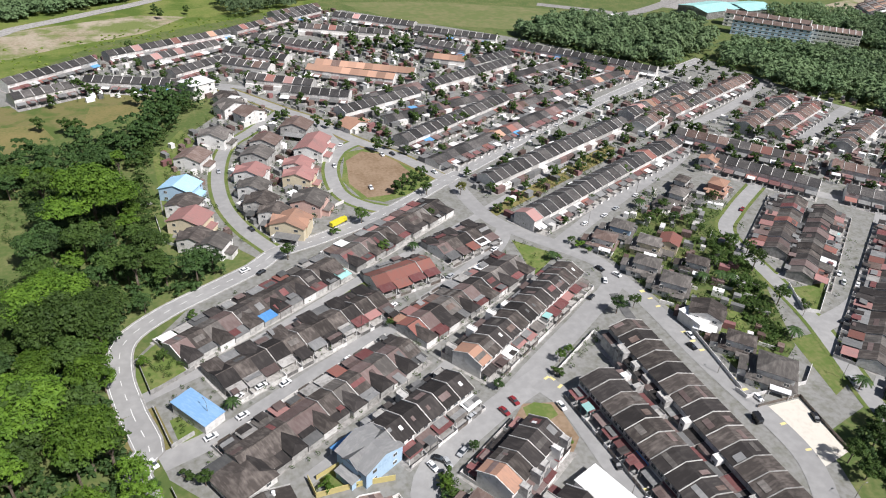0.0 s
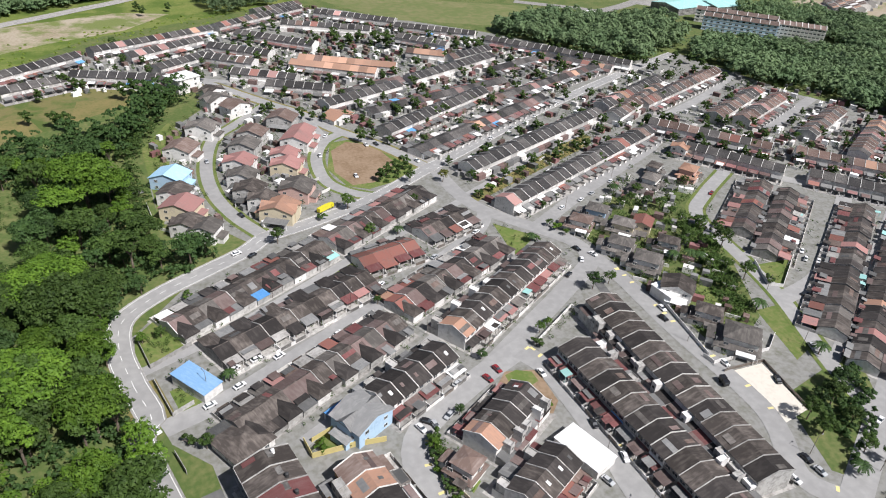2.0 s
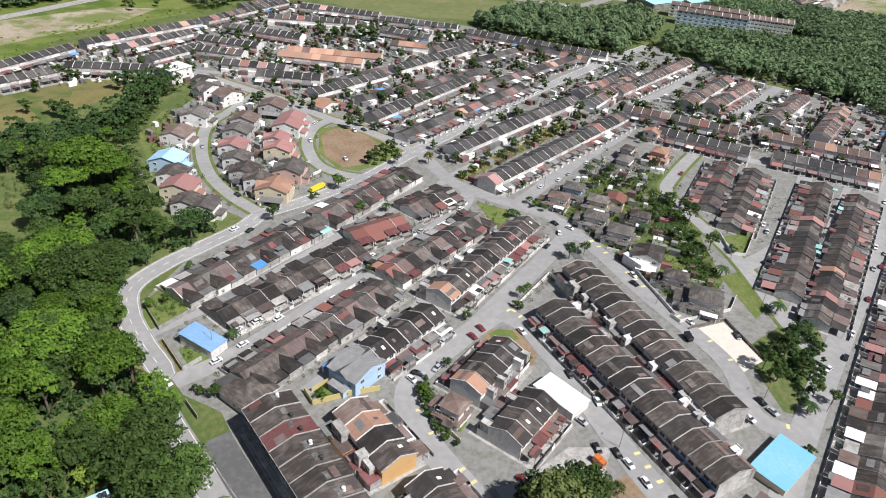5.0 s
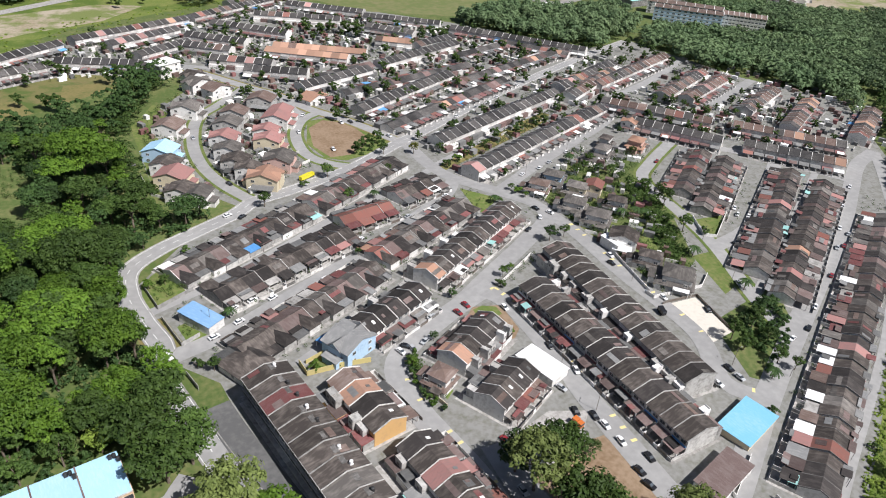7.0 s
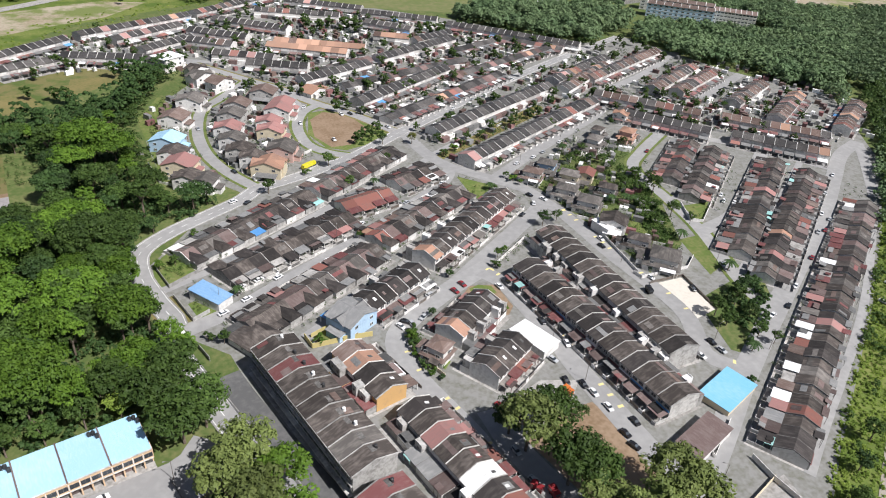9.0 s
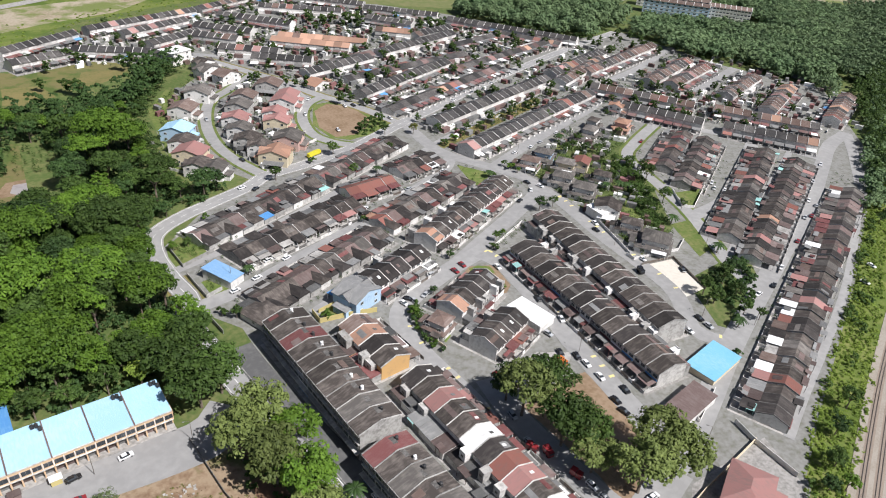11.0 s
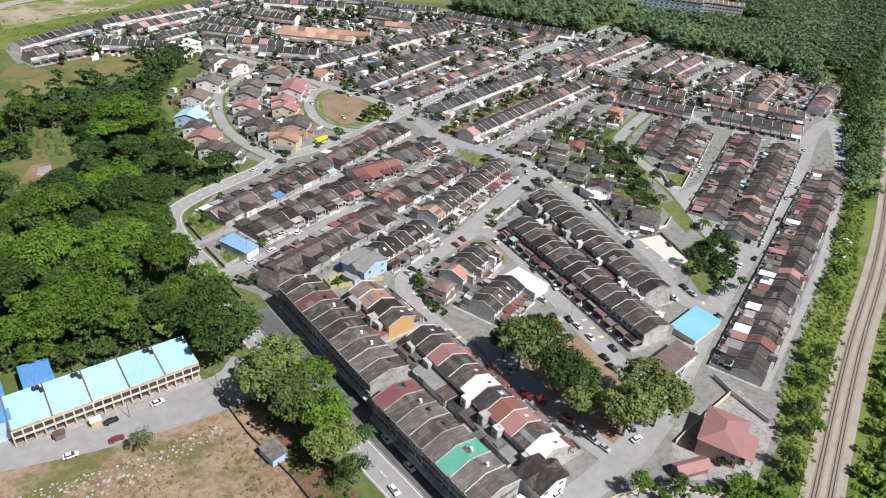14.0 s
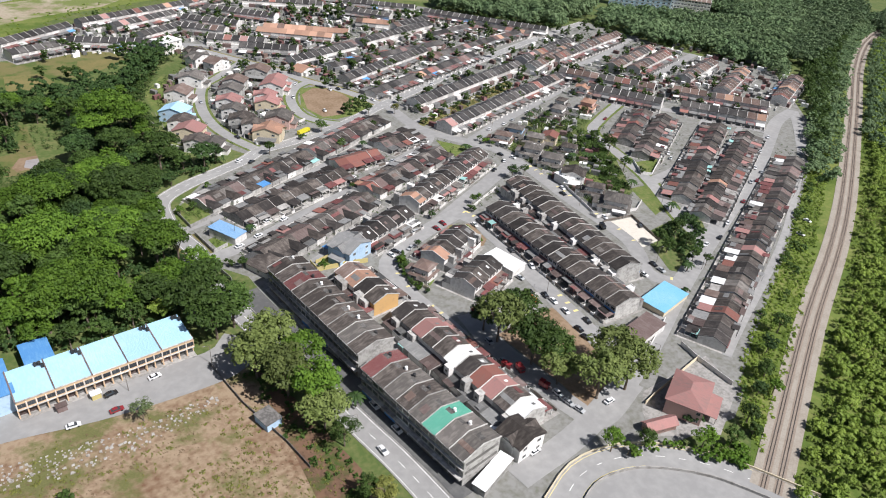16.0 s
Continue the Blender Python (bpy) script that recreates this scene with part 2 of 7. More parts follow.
def scrubland(name, colours, scale):
    """Rough ground: three colours in patches, one showing through the other."""
    m = surface(name, colours[0], colours[1], broad=scale, grain=0.5, mix=0.5, bump=0.25, vary=0.04)
    n, l = m.node_tree.nodes, m.node_tree.links
    geo, far, fine = n.new("ShaderNodeNewGeometry"), n.new("ShaderNodeTexNoise"), n.new("ShaderNodeTexNoise")
    far.inputs["Scale"].default_value, far.inputs["Detail"].default_value = scale * 0.8, 6
    far.inputs["Roughness"].default_value = 0.68
    fine.inputs["Scale"].default_value, fine.inputs["Detail"].default_value = 2.2, 3
    shift = n.new("ShaderNodeVectorMath")
    shift.inputs[1].default_value = (310, 170, 40)
    l.new(geo.outputs["Position"], shift.inputs[0])
    l.new(shift.outputs[0], far.inputs["Vector"])
    l.new(shift.outputs[0], fine.inputs["Vector"])
    edge = n.new("ShaderNodeMapRange")
    edge.inputs[1].default_value, edge.inputs[2].default_value = 0.47, 0.58
    l.new(far.outputs[0], edge.inputs[0])
    cover, tone, bsdf = n.new("ShaderNodeMix"), n.new("ShaderNodeMix"), n["Principled BSDF"]
    cover.data_type = tone.data_type = "RGBA"
    tone.inputs[6].default_value, tone.inputs[7].default_value = (*[v * 0.6 for v in colours[2]], 1), (*[v * 1.3 for v in colours[2]], 1)
    l.new(fine.outputs[0], tone.inputs[0])
    l.new(edge.outputs[0], cover.inputs[0])
    l.new(bsdf.inputs["Base Color"].links[0].from_socket, cover.inputs[6])
    l.new(tone.outputs[2], cover.inputs[7])
    l.new(cover.outputs[2], bsdf.inputs["Base Color"])


scrubland("waste", ((0.30, 0.225, 0.15), (0.15, 0.085, 0.05), (0.135, 0.135, 0.05)), 0.075)
scrubland("litter", ((0.16, 0.095, 0.06), (0.10, 0.06, 0.04), (0.06, 0.085, 0.02)), 0.12)
scrubland("scrub_field", ((0.125, 0.165, 0.035), (0.20, 0.205, 0.065), (0.085, 0.13, 0.022)), 0.03)
scrubland("bare_field", ((0.36, 0.31, 0.235), (0.25, 0.20, 0.13), (0.16, 0.19, 0.06)), 0.03)
scrubland("meadow", ((0.145, 0.14, 0.05), (0.17, 0.14, 0.066), (0.085, 0.12, 0.03)), 0.05)

# ---- mesh helpers ----
MESHES = {}


def boxes(bm, *parts):
    """Adds boxes (x0, x1, y0, y1, z0, z1) to bm."""
    for x0, x1, y0, y1, z0, z1 in parts:
        v = [bm.verts.new(p) for p in ((x0, y0, z0), (x1, y0, z0), (x1, y1, z0), (x0, y1, z0), (x0, y0, z1), (x1, y0, z1), (x1, y1, z1), (x0, y1, z1))]
        for f in ((3, 2, 1, 0), (4, 5, 6, 7), (0, 1, 5, 4), (1, 2, 6, 5), (2, 3, 7, 6), (3, 0, 4, 7)):
            bm.faces.new([v[i] for i in f])
    return bm


def extrude_x(bm, profile, x0, x1):
    """A prism along x over a profile of (y, z)."""
    a = [bm.verts.new((x0, y, z)) for y, z in profile]
    b = [bm.verts.new((x1, y, z)) for y, z in profile]
    k = len(profile)
    bm.faces.new(a)
    bm.faces.new(b[::-1])
    for i in range(k):
        bm.faces.new((a[i], b[i], b[(i + 1) % k], a[(i + 1) % k]))
    return bm


def slab(bm, corners, thick):
    """A plate under the given top corners."""
    top = [bm.verts.new(c) for c in corners]
    low = [bm.verts.new((c[0], c[1], c[2] - thick)) for c in corners]
    k = len(corners)
    bm.faces.new(top)
    bm.faces.new(low[::-1])
    for i in range(k):
        bm.faces.new((top[i], low[i], low[(i + 1) % k], top[(i + 1) % k]))
    return bm


def finish(name, bm):
    bmesh.ops.recalc_face_normals(bm, faces=bm.faces[:])
    me = bpy.data.meshes.new(name)
    bm.to_mesh(me)
    bm.free()
    return me


def shared(key, make):
    """The mesh under key, made at the first call; alike parts share it."""
    if key not in MESHES:
        bm = bmesh.new()
        make(bm)
        MESHES[key] = finish(key.split(":")[0], bm)
    return MESHES[key]


def dress(ob, material):
    me = ob.data
    if not me.materials:
        me.materials.append(MATS[material])
    else:
        ob.material_slots[0].link = "OBJECT"
        ob.material_slots[0].material = MATS[material]
    return ob


def piece(name, mesh, material, parent, m=None, label=""):
    ob = new(name, mesh)
    ob.parent = parent
    if m is not None:
        ob.matrix_basis = m
    dress(ob, material)
    return tagged(ob, label) if label else ob


def part(name, bm, material, parent, label=""):
    return piece(name, finish(name, bm), material, parent, None, label)


def thing(name, m, label, category, group="", kind=""):
    ob = new(name)
    ob.matrix_basis = m
    ob.empty_display_size = 0.5
    return tagged(ob, label, category, group, kind)


def setting(name, bm, material, label, category, kind="structure"):
    ob = new(name, finish(name, bm))
    dress(ob, material)
    return tagged(ob, label, category, "", kind)


def smooth_line(points, step=4.0):
    """An even, rounded polyline through the given points."""
    pts = [Vector((*p, 0)) for p in points]
    pts = [2 * pts[0] - pts[1]] + pts + [2 * pts[-1] - pts[-2]]
    out = []
    for a, b, c, d in zip(pts, pts[1:], pts[2:], pts[3:]):
        k = max(2, int((c - b).length / step))
        for i in range(k):
            t = i / k
            out.append(0.5 * (2 * b + (c - a) * t + (2 * a - 5 * b + 4 * c - d) * t * t + (3 * b - a - 3 * c + d) * t ** 3))
    return out + [pts[-2]]


def ribbon(bm, line, width, z, shift=0.0, thick=0.0, dash=0.0, gap=0.0):
    """A strip along a line, shifted to its left; with dash and gap, in pieces."""
    run, last = 0.0, None
    for i, p in enumerate(line):
        ahead = (line[min(i + 1, len(line) - 1)] - line[max(i - 1, 0)]).normalized()
        side = Vector((-ahead.y, ahead.x, 0))
        a, b = p + side * (shift + width / 2), p + side * (shift - width / 2)
        if last is not None:
            on = not dash or run % (dash + gap) < dash
            if on:
                q = [(last[0].x, last[0].y, z), (last[1].x, last[1].y, z), (b.x, b.y, z), (a.x, a.y, z)]
                if thick:
                    slab(bm, q, thick)
                else:
                    bm.faces.new([bm.verts.new(c) for c in q])
            run += (p - line[i - 1]).length
        last = (a, b)
    return bm


ROAD_LEVEL = [0.05]
ROAD_RUNS = []


def road(points, width, material="asphalt", name="road", label="worn grey asphalt street between house rows", lines="", kerb=False, verge=""):
    ROAD_LEVEL[0] += 0.004
    z = ROAD_LEVEL[0]
    line = smooth_line(points)
    ROAD_RUNS.append((line, width))
    ob = setting(name, ribbon(bmesh.new(), line, width, z), material, label, "road")
    fine = smooth_line(points, 1.0)
    if verge:
        part("verge", ribbon(bmesh.new(), line, width + 3.4, z - 0.02), verge, ob, "narrow grass verge")
    if "c" in lines:
        part("centre_line", ribbon(bmesh.new(), fine, 0.22, z + 0.006, 0, 0, 3, 4), "marking", ob, "dashed white centre line")
    if "e" in lines:
        for s in (-1, 1):
            part("edge_line", ribbon(bmesh.new(), line, 0.2, z + 0.006, s * (width / 2 - 0.5)), "marking", ob, "white edge line")
    if "y" in lines:
        for s in (-1, 1):
            part("edge_line", ribbon(bmesh.new(), line, 0.2, z + 0.006, s * (width / 2 - 0.4)), "marking_yellow", ob, "faded yellow edge line")
    if "p" in lines:
        part("parking_marks", ribbon(bmesh.new(), fine, 2.2, z + 0.006, width / 2 - 1.4, 0, 0.35, 5.2), "marking_yellow", ob, "yellow parking bay marks")
    if kerb:
        for s in (-1, 1):
            part("kerb", ribbon(bmesh.new(), line, 0.3, z + 0.12, s * (width / 2 + 0.15), 0.2), "concrete", ob, "low concrete kerb")
    return ob


PATCH_LEVEL = [0.004]


def patch(name, material, label, *corners):
    """A lot, lawn or field laid on the ground."""
    PATCH_LEVEL[0] += 0.0012
    bm = bmesh.new()
    slab(bm, [(x, y, PATCH_LEVEL[0]) for x, y in corners], 0.004)
    return setting(name, bm, material, label, "ground")

# ---- kinds of buildings ----
STYLES = {
    "single": dict(eave=3.2, ridge=5.2, fd=5.3, rd=5.3, porch=5.2, cop="", roofs=("tile_grey", "tile_dark", "tile_grey", "tile_dark", "tile_ash", "tile_grey", "sheet_brown"), word="single-storey"),
    "double": dict(eave=6.0, ridge=8.3, fd=5.8, rd=6.0, porch=4.6, cop="trim_white", roofs=("tile_grey", "tile_dark", "tile_dark", "tile_grey", "tile_dark"), word="two-storey"),
    "brown": dict(eave=6.0, ridge=8.3, fd=5.8, rd=6.0, porch=4.6, cop="trim_white", roofs=("tile_brown", "tile_brown", "tile_brown", "tile_grey"), word="two-storey"),
    "orange": dict(eave=6.0, ridge=8.3, fd=6.0, rd=6.0, porch=4.6, cop="", roofs=("tile_orange",), word="two-storey"),
    "shop": dict(eave=11.0, ridge=13.0, fd=7.4, rd=7.4, porch=0, cop="trim_dark", roofs=("tile_grey", "tile_grey", "tile_ash", "sheet_brown"), word="three-storey"),
    "market": dict(eave=6.4, ridge=8.5, fd=7.0, rd=6.5, porch=4.5, cop="trim_white", roofs=("tile_grey", "tile_dark", "tile_grey"), word="two-storey"),
}
WORDS = {"trim_dark": "flat dark mossy roof", "tile_ash": "faded ash-grey tiled roof", "tile_grey": "weathered grey tiled roof", "tile_dark": "dark grey tiled roof", "tile_brown": "brown tiled roof", "tile_red": "red tiled roof", "tile_orange": "orange tiled roof",
         "tile_pink": "pink tiled roof", "sheet_brown": "rusty brown sheet roof", "sheet_blue": "bright blue sheet roof", "sheet_green": "green sheet roof", "sheet_maroon": "maroon sheet roof",
         "sheet_white": "white sheet roof", "sheet_grey": "grey sheet roof", "sheet_sky": "pale blue sheet roof", "sheet_teal": "teal sheet roof"}
W0 = 6.2
LOT_LEVEL = [0.0203]


def ribbed(bm, x0, x1, y, deep, z0, z1, ribs=8):
    """A ribbed metal panel, in one piece."""
    step = (z1 - z0) / (2 * ribs)
    edge = [(y + deep * (0.5 if i % 2 else 1.0), z0 + i * step) for i in range(2 * ribs + 1)]
    return extrude_x(bm, [(y, z0)] + edge + [(y, z1)], x0, x1)


def gable_wall(bm, w, fd, rd, eave, ridge):
    extrude_x(bm, [(-rd, 0), (fd, 0), (fd, eave), (0, ridge - 0.14), (-rd, eave)], -w / 2, w / 2)


def gable_roof(bm, w, fd, rd, eave, ridge, over=0.45, side=0.0):
    for d, s in ((fd, 1), (rd, -1)):
        fall = (ridge - eave) / d
        y, z = s * (d + over), ridge - fall * (d + over)
        slab(bm, [(-w / 2 - side, 0, ridge), (w / 2 + side, 0, ridge), (w / 2 + side, y, z), (-w / 2 - side, y, z)], 0.14)


def coping(bm, x, fd, rd, eave, ridge, wide=0.26, high=0.3):
    for d, s in ((fd, 1), (rd, -1)):
        fall = (ridge - eave) / d
        y, z = s * (d + 0.5), ridge - fall * (d + 0.5)
        slab(bm, [(x - wide / 2, 0, ridge + high), (x + wide / 2, 0, ridge + high), (x + wide / 2, y, z + high), (x - wide / 2, y, z + high)], high + 0.05)


def hip_roof(bm, w, d, z0, z1, thick=0.15, cut=None):
    """A hipped roof over w by d."""
    cut = min(w, d) / 2 if cut is None else cut
    if w >= d:
        r = [(-w / 2 + cut, 0, z1), (w / 2 - cut, 0, z1)]
    else:
        r = [(0, -d / 2 + cut, z1), (0, d / 2 - cut, z1)]
    c = [(-w / 2, -d / 2, z0), (w / 2, -d / 2, z0), (w / 2, d / 2, z0), (-w / 2, d / 2, z0)]
    low = [bm.verts.new((x, y, z - thick)) for x, y, z in c]
    e = [bm.verts.new(p) for p in c]
    a, b = (bm.verts.new(p) for p in r)
    if w >= d:
        fs = [(e[0], e[1], b, a), (e[1], e[2], b), (e[2], e[3], a, b), (e[3], e[0], a)]
    else:
        fs = [(e[0], e[1], a), (e[1], e[2], b, a), (e[2], e[3], b), (e[3], e[0], a, b)]
    for f in fs:
        bm.faces.new(f)
    bm.faces.new(low[::-1])
    for i in range(4):
        bm.faces.new((low[i], low[(i + 1) % 4], e[(i + 1) % 4], e[i]))


def rear_gable(bm, w, y0, y1, eave, top):
    """A roof that runs out to the rear from under the main ridge, hipped at its end."""
    h, m = w / 2, w / 2 * 0.9
    a, b = (0, y0, top), (0, y1 + m * 0.8, top - 0.1)
    for s in (-1, 1):
        v = [(a[0], a[1], a[2]), (b[0], b[1], b[2]), (s * h, y1, eave), (s * h, y0, eave)]
        slab(bm, v if s < 0 else v[::-1], 0.12)
    slab(bm, [b, (h, y1, eave), (-h, y1, eave)], 0.12)


def window_mesh(bm, w, h):
    """A framed window with two lights, its outer face towards +y."""
    boxes(bm, (-w / 2, w / 2, -0.05, 0.06, 0, 0.08), (-w / 2, w / 2, -0.05, 0.06, h - 0.08, h), (-w / 2, -w / 2 + 0.08, -0.05, 0.06, 0.08, h - 0.08),
          (w / 2 - 0.08, w / 2, -0.05, 0.06, 0.08, h - 0.08), (-0.04, 0.04, -0.05, 0.06, 0.08, h - 0.08))


def window(parent, x, y, z, w, h, turn=0.0, frame_mat="trim_white"):
    m = Matrix.Translation((x, y, z)) @ Matrix.Rotation(turn, 4, "Z")
    f = piece("window", shared(f"window:{w}:{h}", lambda bm: window_mesh(bm, w, h)), frame_mat, parent, m)
    piece("pane", shared(f"pane:{w}:{h}", lambda bm: boxes(bm, (-w / 2 + 0.06, w / 2 - 0.06, -0.02, 0.02, 0.06, h - 0.06))), "glass", f)
    return f


FAR_HOUSES = {"v": [], "f": [], "m": [], "names": []}


def far_add(mesh, m, material):
    """Adds a mesh at the pose m to the joined distant houses."""
    store, name = FAR_HOUSES, "far_" + material
    if name not in MATS:
        name = "far_tile_grey" if "tile" in material else "far_wall_white"
    if name not in store["names"]:
        store["names"].append(name)
    k, i = len(store["v"]), store["names"].index(name)
    store["v"] += [tuple(m @ v.co) for v in mesh.vertices]
    for p in mesh.polygons:
        store["f"].append([k + j for j in p.vertices])
        store["m"].append(i)


def far_houses():
    store = FAR_HOUSES
    me = bpy.data.meshes.new("far_houses")
    me.from_pydata(store["v"], [], store["f"])
    for name in store["names"]:
        me.materials.append(MATS[name])
    me.polygons.foreach_set("material_index", store["m"])
    tagged(new("far_houses", me), "rows of terraced houses with grey, brown and red roofs", "houses", "", "stuff")


def terrace(x0, y0, x1, y1, style, n, front, rear=3.0, porch=None, detail=1, roofs=None, special=None, cop=None, wall="wall_white", step=0.0, group="terraced houses in a row", ridge=None, pmats=None):
    """A row of n joined houses along the line under their ridge, front = 1 where they face its left."""
    s = STYLES[style]
    fd, rd = s["fd"], s["rd"]
    eave, top = s["eave"], s["ridge"]
    if ridge:
        eave, top = eave + ridge - top, ridge
    porch = s["porch"] if porch is None else porch
    cop = s["cop"] if cop is None else cop
    roofs = roofs or s["roofs"]
    special = special or {}
    a, b = Vector((x0, y0, 0)), Vector((x1, y1, 0))
    u = (b - a).normalized()
    turn = math.atan2(u.y, u.x) + (0 if front > 0 else math.pi)
    w = (b - a).length / n
    rnd = random.Random(int(abs(x0) * 31 + abs(y0) * 17))
    key = f"{style}:{rear}:{porch}:{top:.2f}"
    # the paved lots of the row
    mid, back, fore = (a + b) / 2, rd + rear + 0.4, fd + porch + 1.6
    LOT_LEVEL[0] += 0.00071
    lot = bmesh.new()
    L = (b - a).length / 2 + 1.0
    cs, sn = math.cos(turn), math.sin(turn)
    slab(lot, [(mid.x + cs * p - sn * q, mid.y + sn * p + cs * q, LOT_LEVEL[0]) for p, q in ((-L, -back), (L, -back), (L, fore), (-L, fore))], 0.015)
    setting("pavement", lot, "concrete", "paved concrete house lots along a terraced row", "pavement")
    last_cop = -9
    for i in range(n):
        c = a + u * w * (i + 0.5)
        roof_mat = special.get(i) or rnd.choice(roofs)
        dz = step * (i % 3 - 1) + rnd.uniform(-0.06, 0.06)
        base = Matrix.Translation((c.x, c.y, 0)) @ Matrix.Rotation(turn, 4, "Z") @ Matrix.Diagonal((w / W0, 1, 1, 1))
        if not detail:
            if rnd.random() < 0.07:
                roof_mat = rnd.choice(("tile_red", "tile_orange", "tile_pink", "tile_brown"))
            k = rnd.randrange(4)
            far_add(shared(f"wall:{key}", lambda bm: gable_wall(bm, W0, fd, rd, eave, top)), base, "wall_white")
            far_add(shared(f"roof:{key}", lambda bm: gable_roof(bm, W0, fd, rd, eave, top)), base, roof_mat)
            if cop:
                far_add(shared(f"coping:{key}", lambda bm: coping(bm, -W0 / 2, fd, rd, eave, top)), base, "trim_white")
            deep = porch * (0.72, 0.9, 1.0, 0.82)[k]
            far_add(shared(f"far_porch:{key}:{k}", lambda bm: slab(bm, [(-2.8, fd - 0.1, 3.3), (2.8, fd - 0.1, 3.3), (2.8, fd + deep, 2.7), (-2.8, fd + deep, 2.7)], 0.1)), base, rnd.choice(("sheet_grey", "sheet_brown", "sheet_maroon", "sheet_grey", "sheet_white", "tile_red", "sheet_grey", "sheet_blue" if rnd.random() < 0.3 else "sheet_brown")))
            far_add(shared(f"far_yard:{key}", lambda bm: boxes(bm, (-W0 / 2 - 0.07, -W0 / 2 + 0.07, fd, fd + porch + 1.2, 0, 1.5), (-W0 / 2 + 0.07, -1.3, fd + porch + 1.06, fd + porch + 1.2, 0, 1.3), (-1.6, 1.6, fd, fd + 0.05, 4.2, 5.4) if eave > 4 else (-1.6, 1.6, fd, fd + 0.05, 0.2, 2.2))), base, "wall_white")
            if rnd.random() < 0.6:
                far_add(shared(f"far_lean:{key}:{k}", lambda bm: slab(bm, [(-1.6 - 0.3 * k, fd + deep * 0.5, 3.5), (1.2 + 0.3 * k, fd + deep * 0.5, 3.5), (1.2 + 0.3 * k, fd + deep + 1.2, 3.1), (-1.6 - 0.3 * k, fd + deep + 1.2, 3.1)], 0.1)), base, rnd.choice(("sheet_grey", "sheet_white", "sheet_brown", "sheet_maroon")))
            far_add(shared(f"far_rear:{key}:{k % 2}", lambda bm: boxes(bm, (-2.9, 2.9, -rd - rear * (0.7, 1)[k % 2], -rd, 0, 2.9))), base, rnd.choice(("sheet_grey", "sheet_brown", "wall_white")))
            continue
        kind = "shophouse" if style in ("shop", "market") else "terraced_house"
        house = thing(kind, base, f"{s['word']} {'shophouse' if kind == 'shophouse' else 'terraced house'} with a {WORDS[roof_mat]}", "house", group)
        up = Matrix.Translation((0, 0, dz))
        piece("wall", shared(f"wall:{key}", lambda bm: gable_wall(bm, W0, fd, rd, eave, top)), rnd.choice((wall, wall, "wall_grey", "wall_white", "wall_grey")), house, up)
        piece("roof", shared(f"roof:{key}", lambda bm: gable_roof(bm, W0, fd, rd, eave, top)), roof_mat, house, up)
        if cop and (detail or i % 2 == 0):
            piece("coping", shared(f"coping:{key}", lambda bm: coping(bm, -W0 / 2, fd, rd, eave, top)), cop, house, up)
            if i == n - 1 and front > 0 or i == 0 and front < 0:
                piece("coping", shared(f"coping_end:{key}", lambda bm: coping(bm, W0 / 2, fd, rd, eave, top)), cop, house, up)
        else:
            piece("ridge_cap", shared(f"ridge_cap:{key}", lambda bm: extrude_x(bm, [(-0.22, top - 0.03), (0.22, top - 0.03), (0, top + 0.12)], -W0 / 2, W0 / 2)), "tile_grey", house, up)
        own = random.Random(int(c.x * 13 + c.y * 7))
        fall = math.atan2(top - eave, fd)
        for side in (0, 1):
            if own.random() < 0.3 and roof_mat != "sheet_white":
                k = own.randrange(4)
                pw, pd = ((2.6, 3.2), (3.8, 2.2), (1.6, 3.8), (5.6, 1.8))[k]
                down = own.uniform(0.42, 0.58)
                m = up @ Matrix.Rotation(math.pi * side, 4, "Z") @ Matrix.Translation((own.uniform(-1, 1) * (W0 - pw) / 2.3, fd * down, top - (top - eave) * down + 0.02)) @ Matrix.Rotation(-fall, 4, "X")
                piece("roof_patch", shared(f"roof_patch:{k}", lambda bm: boxes(bm, (-pw / 2, pw / 2, -pd / 2, pd / 2, 0, 0.07))), own.choice(("sheet_brown", "sheet_grey", "tile_ash", "tile_brown", "sheet_maroon", "sheet_brown", "tile_ash")), house, m)
        if style == "single" and not cop and own.random() < 0.4:
            piece("party_wall", shared(f"coping:{key}", lambda bm: coping(bm, -W0 / 2, fd, rd, eave, top)), own.choice(("trim_white", "wall_grey")), house, up)
        if style in ("market", "double", "brown") and rear and own.random() < 0.55:
            k = own.randrange(3)
            bw, bd, bh = ((2.6, 3.0, 6.2), (3.4, 2.4, 5.4), (2.2, 3.4, 6.8))[k]
            if style == "market":
                bh += 0.8
            m = Matrix.Translation((own.choice((-1, 1)) * (W0 - bw - 0.3) / 2, -rd - bd / 2, 0))
            block = piece("rear_block", shared(f"rear_block:{k}:{style == 'market'}", lambda bm: boxes(bm, (-bw / 2, bw / 2, -bd / 2, bd / 2, 0, bh), (-bw / 2, bw / 2, -bd / 2, -bd / 2 + 0.15, bh, bh + 0.5), (-bw / 2, -bw / 2 + 0.15, -bd / 2 + 0.15, bd / 2, bh, bh + 0.5))), own.choice(("wall_grey", "wall_grey", "concrete", "wall_white")), house, m)
            piece("vent", shared(f"vent:{k}:{style == 'market'}", lambda bm: boxes(bm, (-0.5, 0.5, -bd / 2 - 0.06, -bd / 2 - 0.01, bh - 1.9, bh - 1.0))), "trim_dark", block)
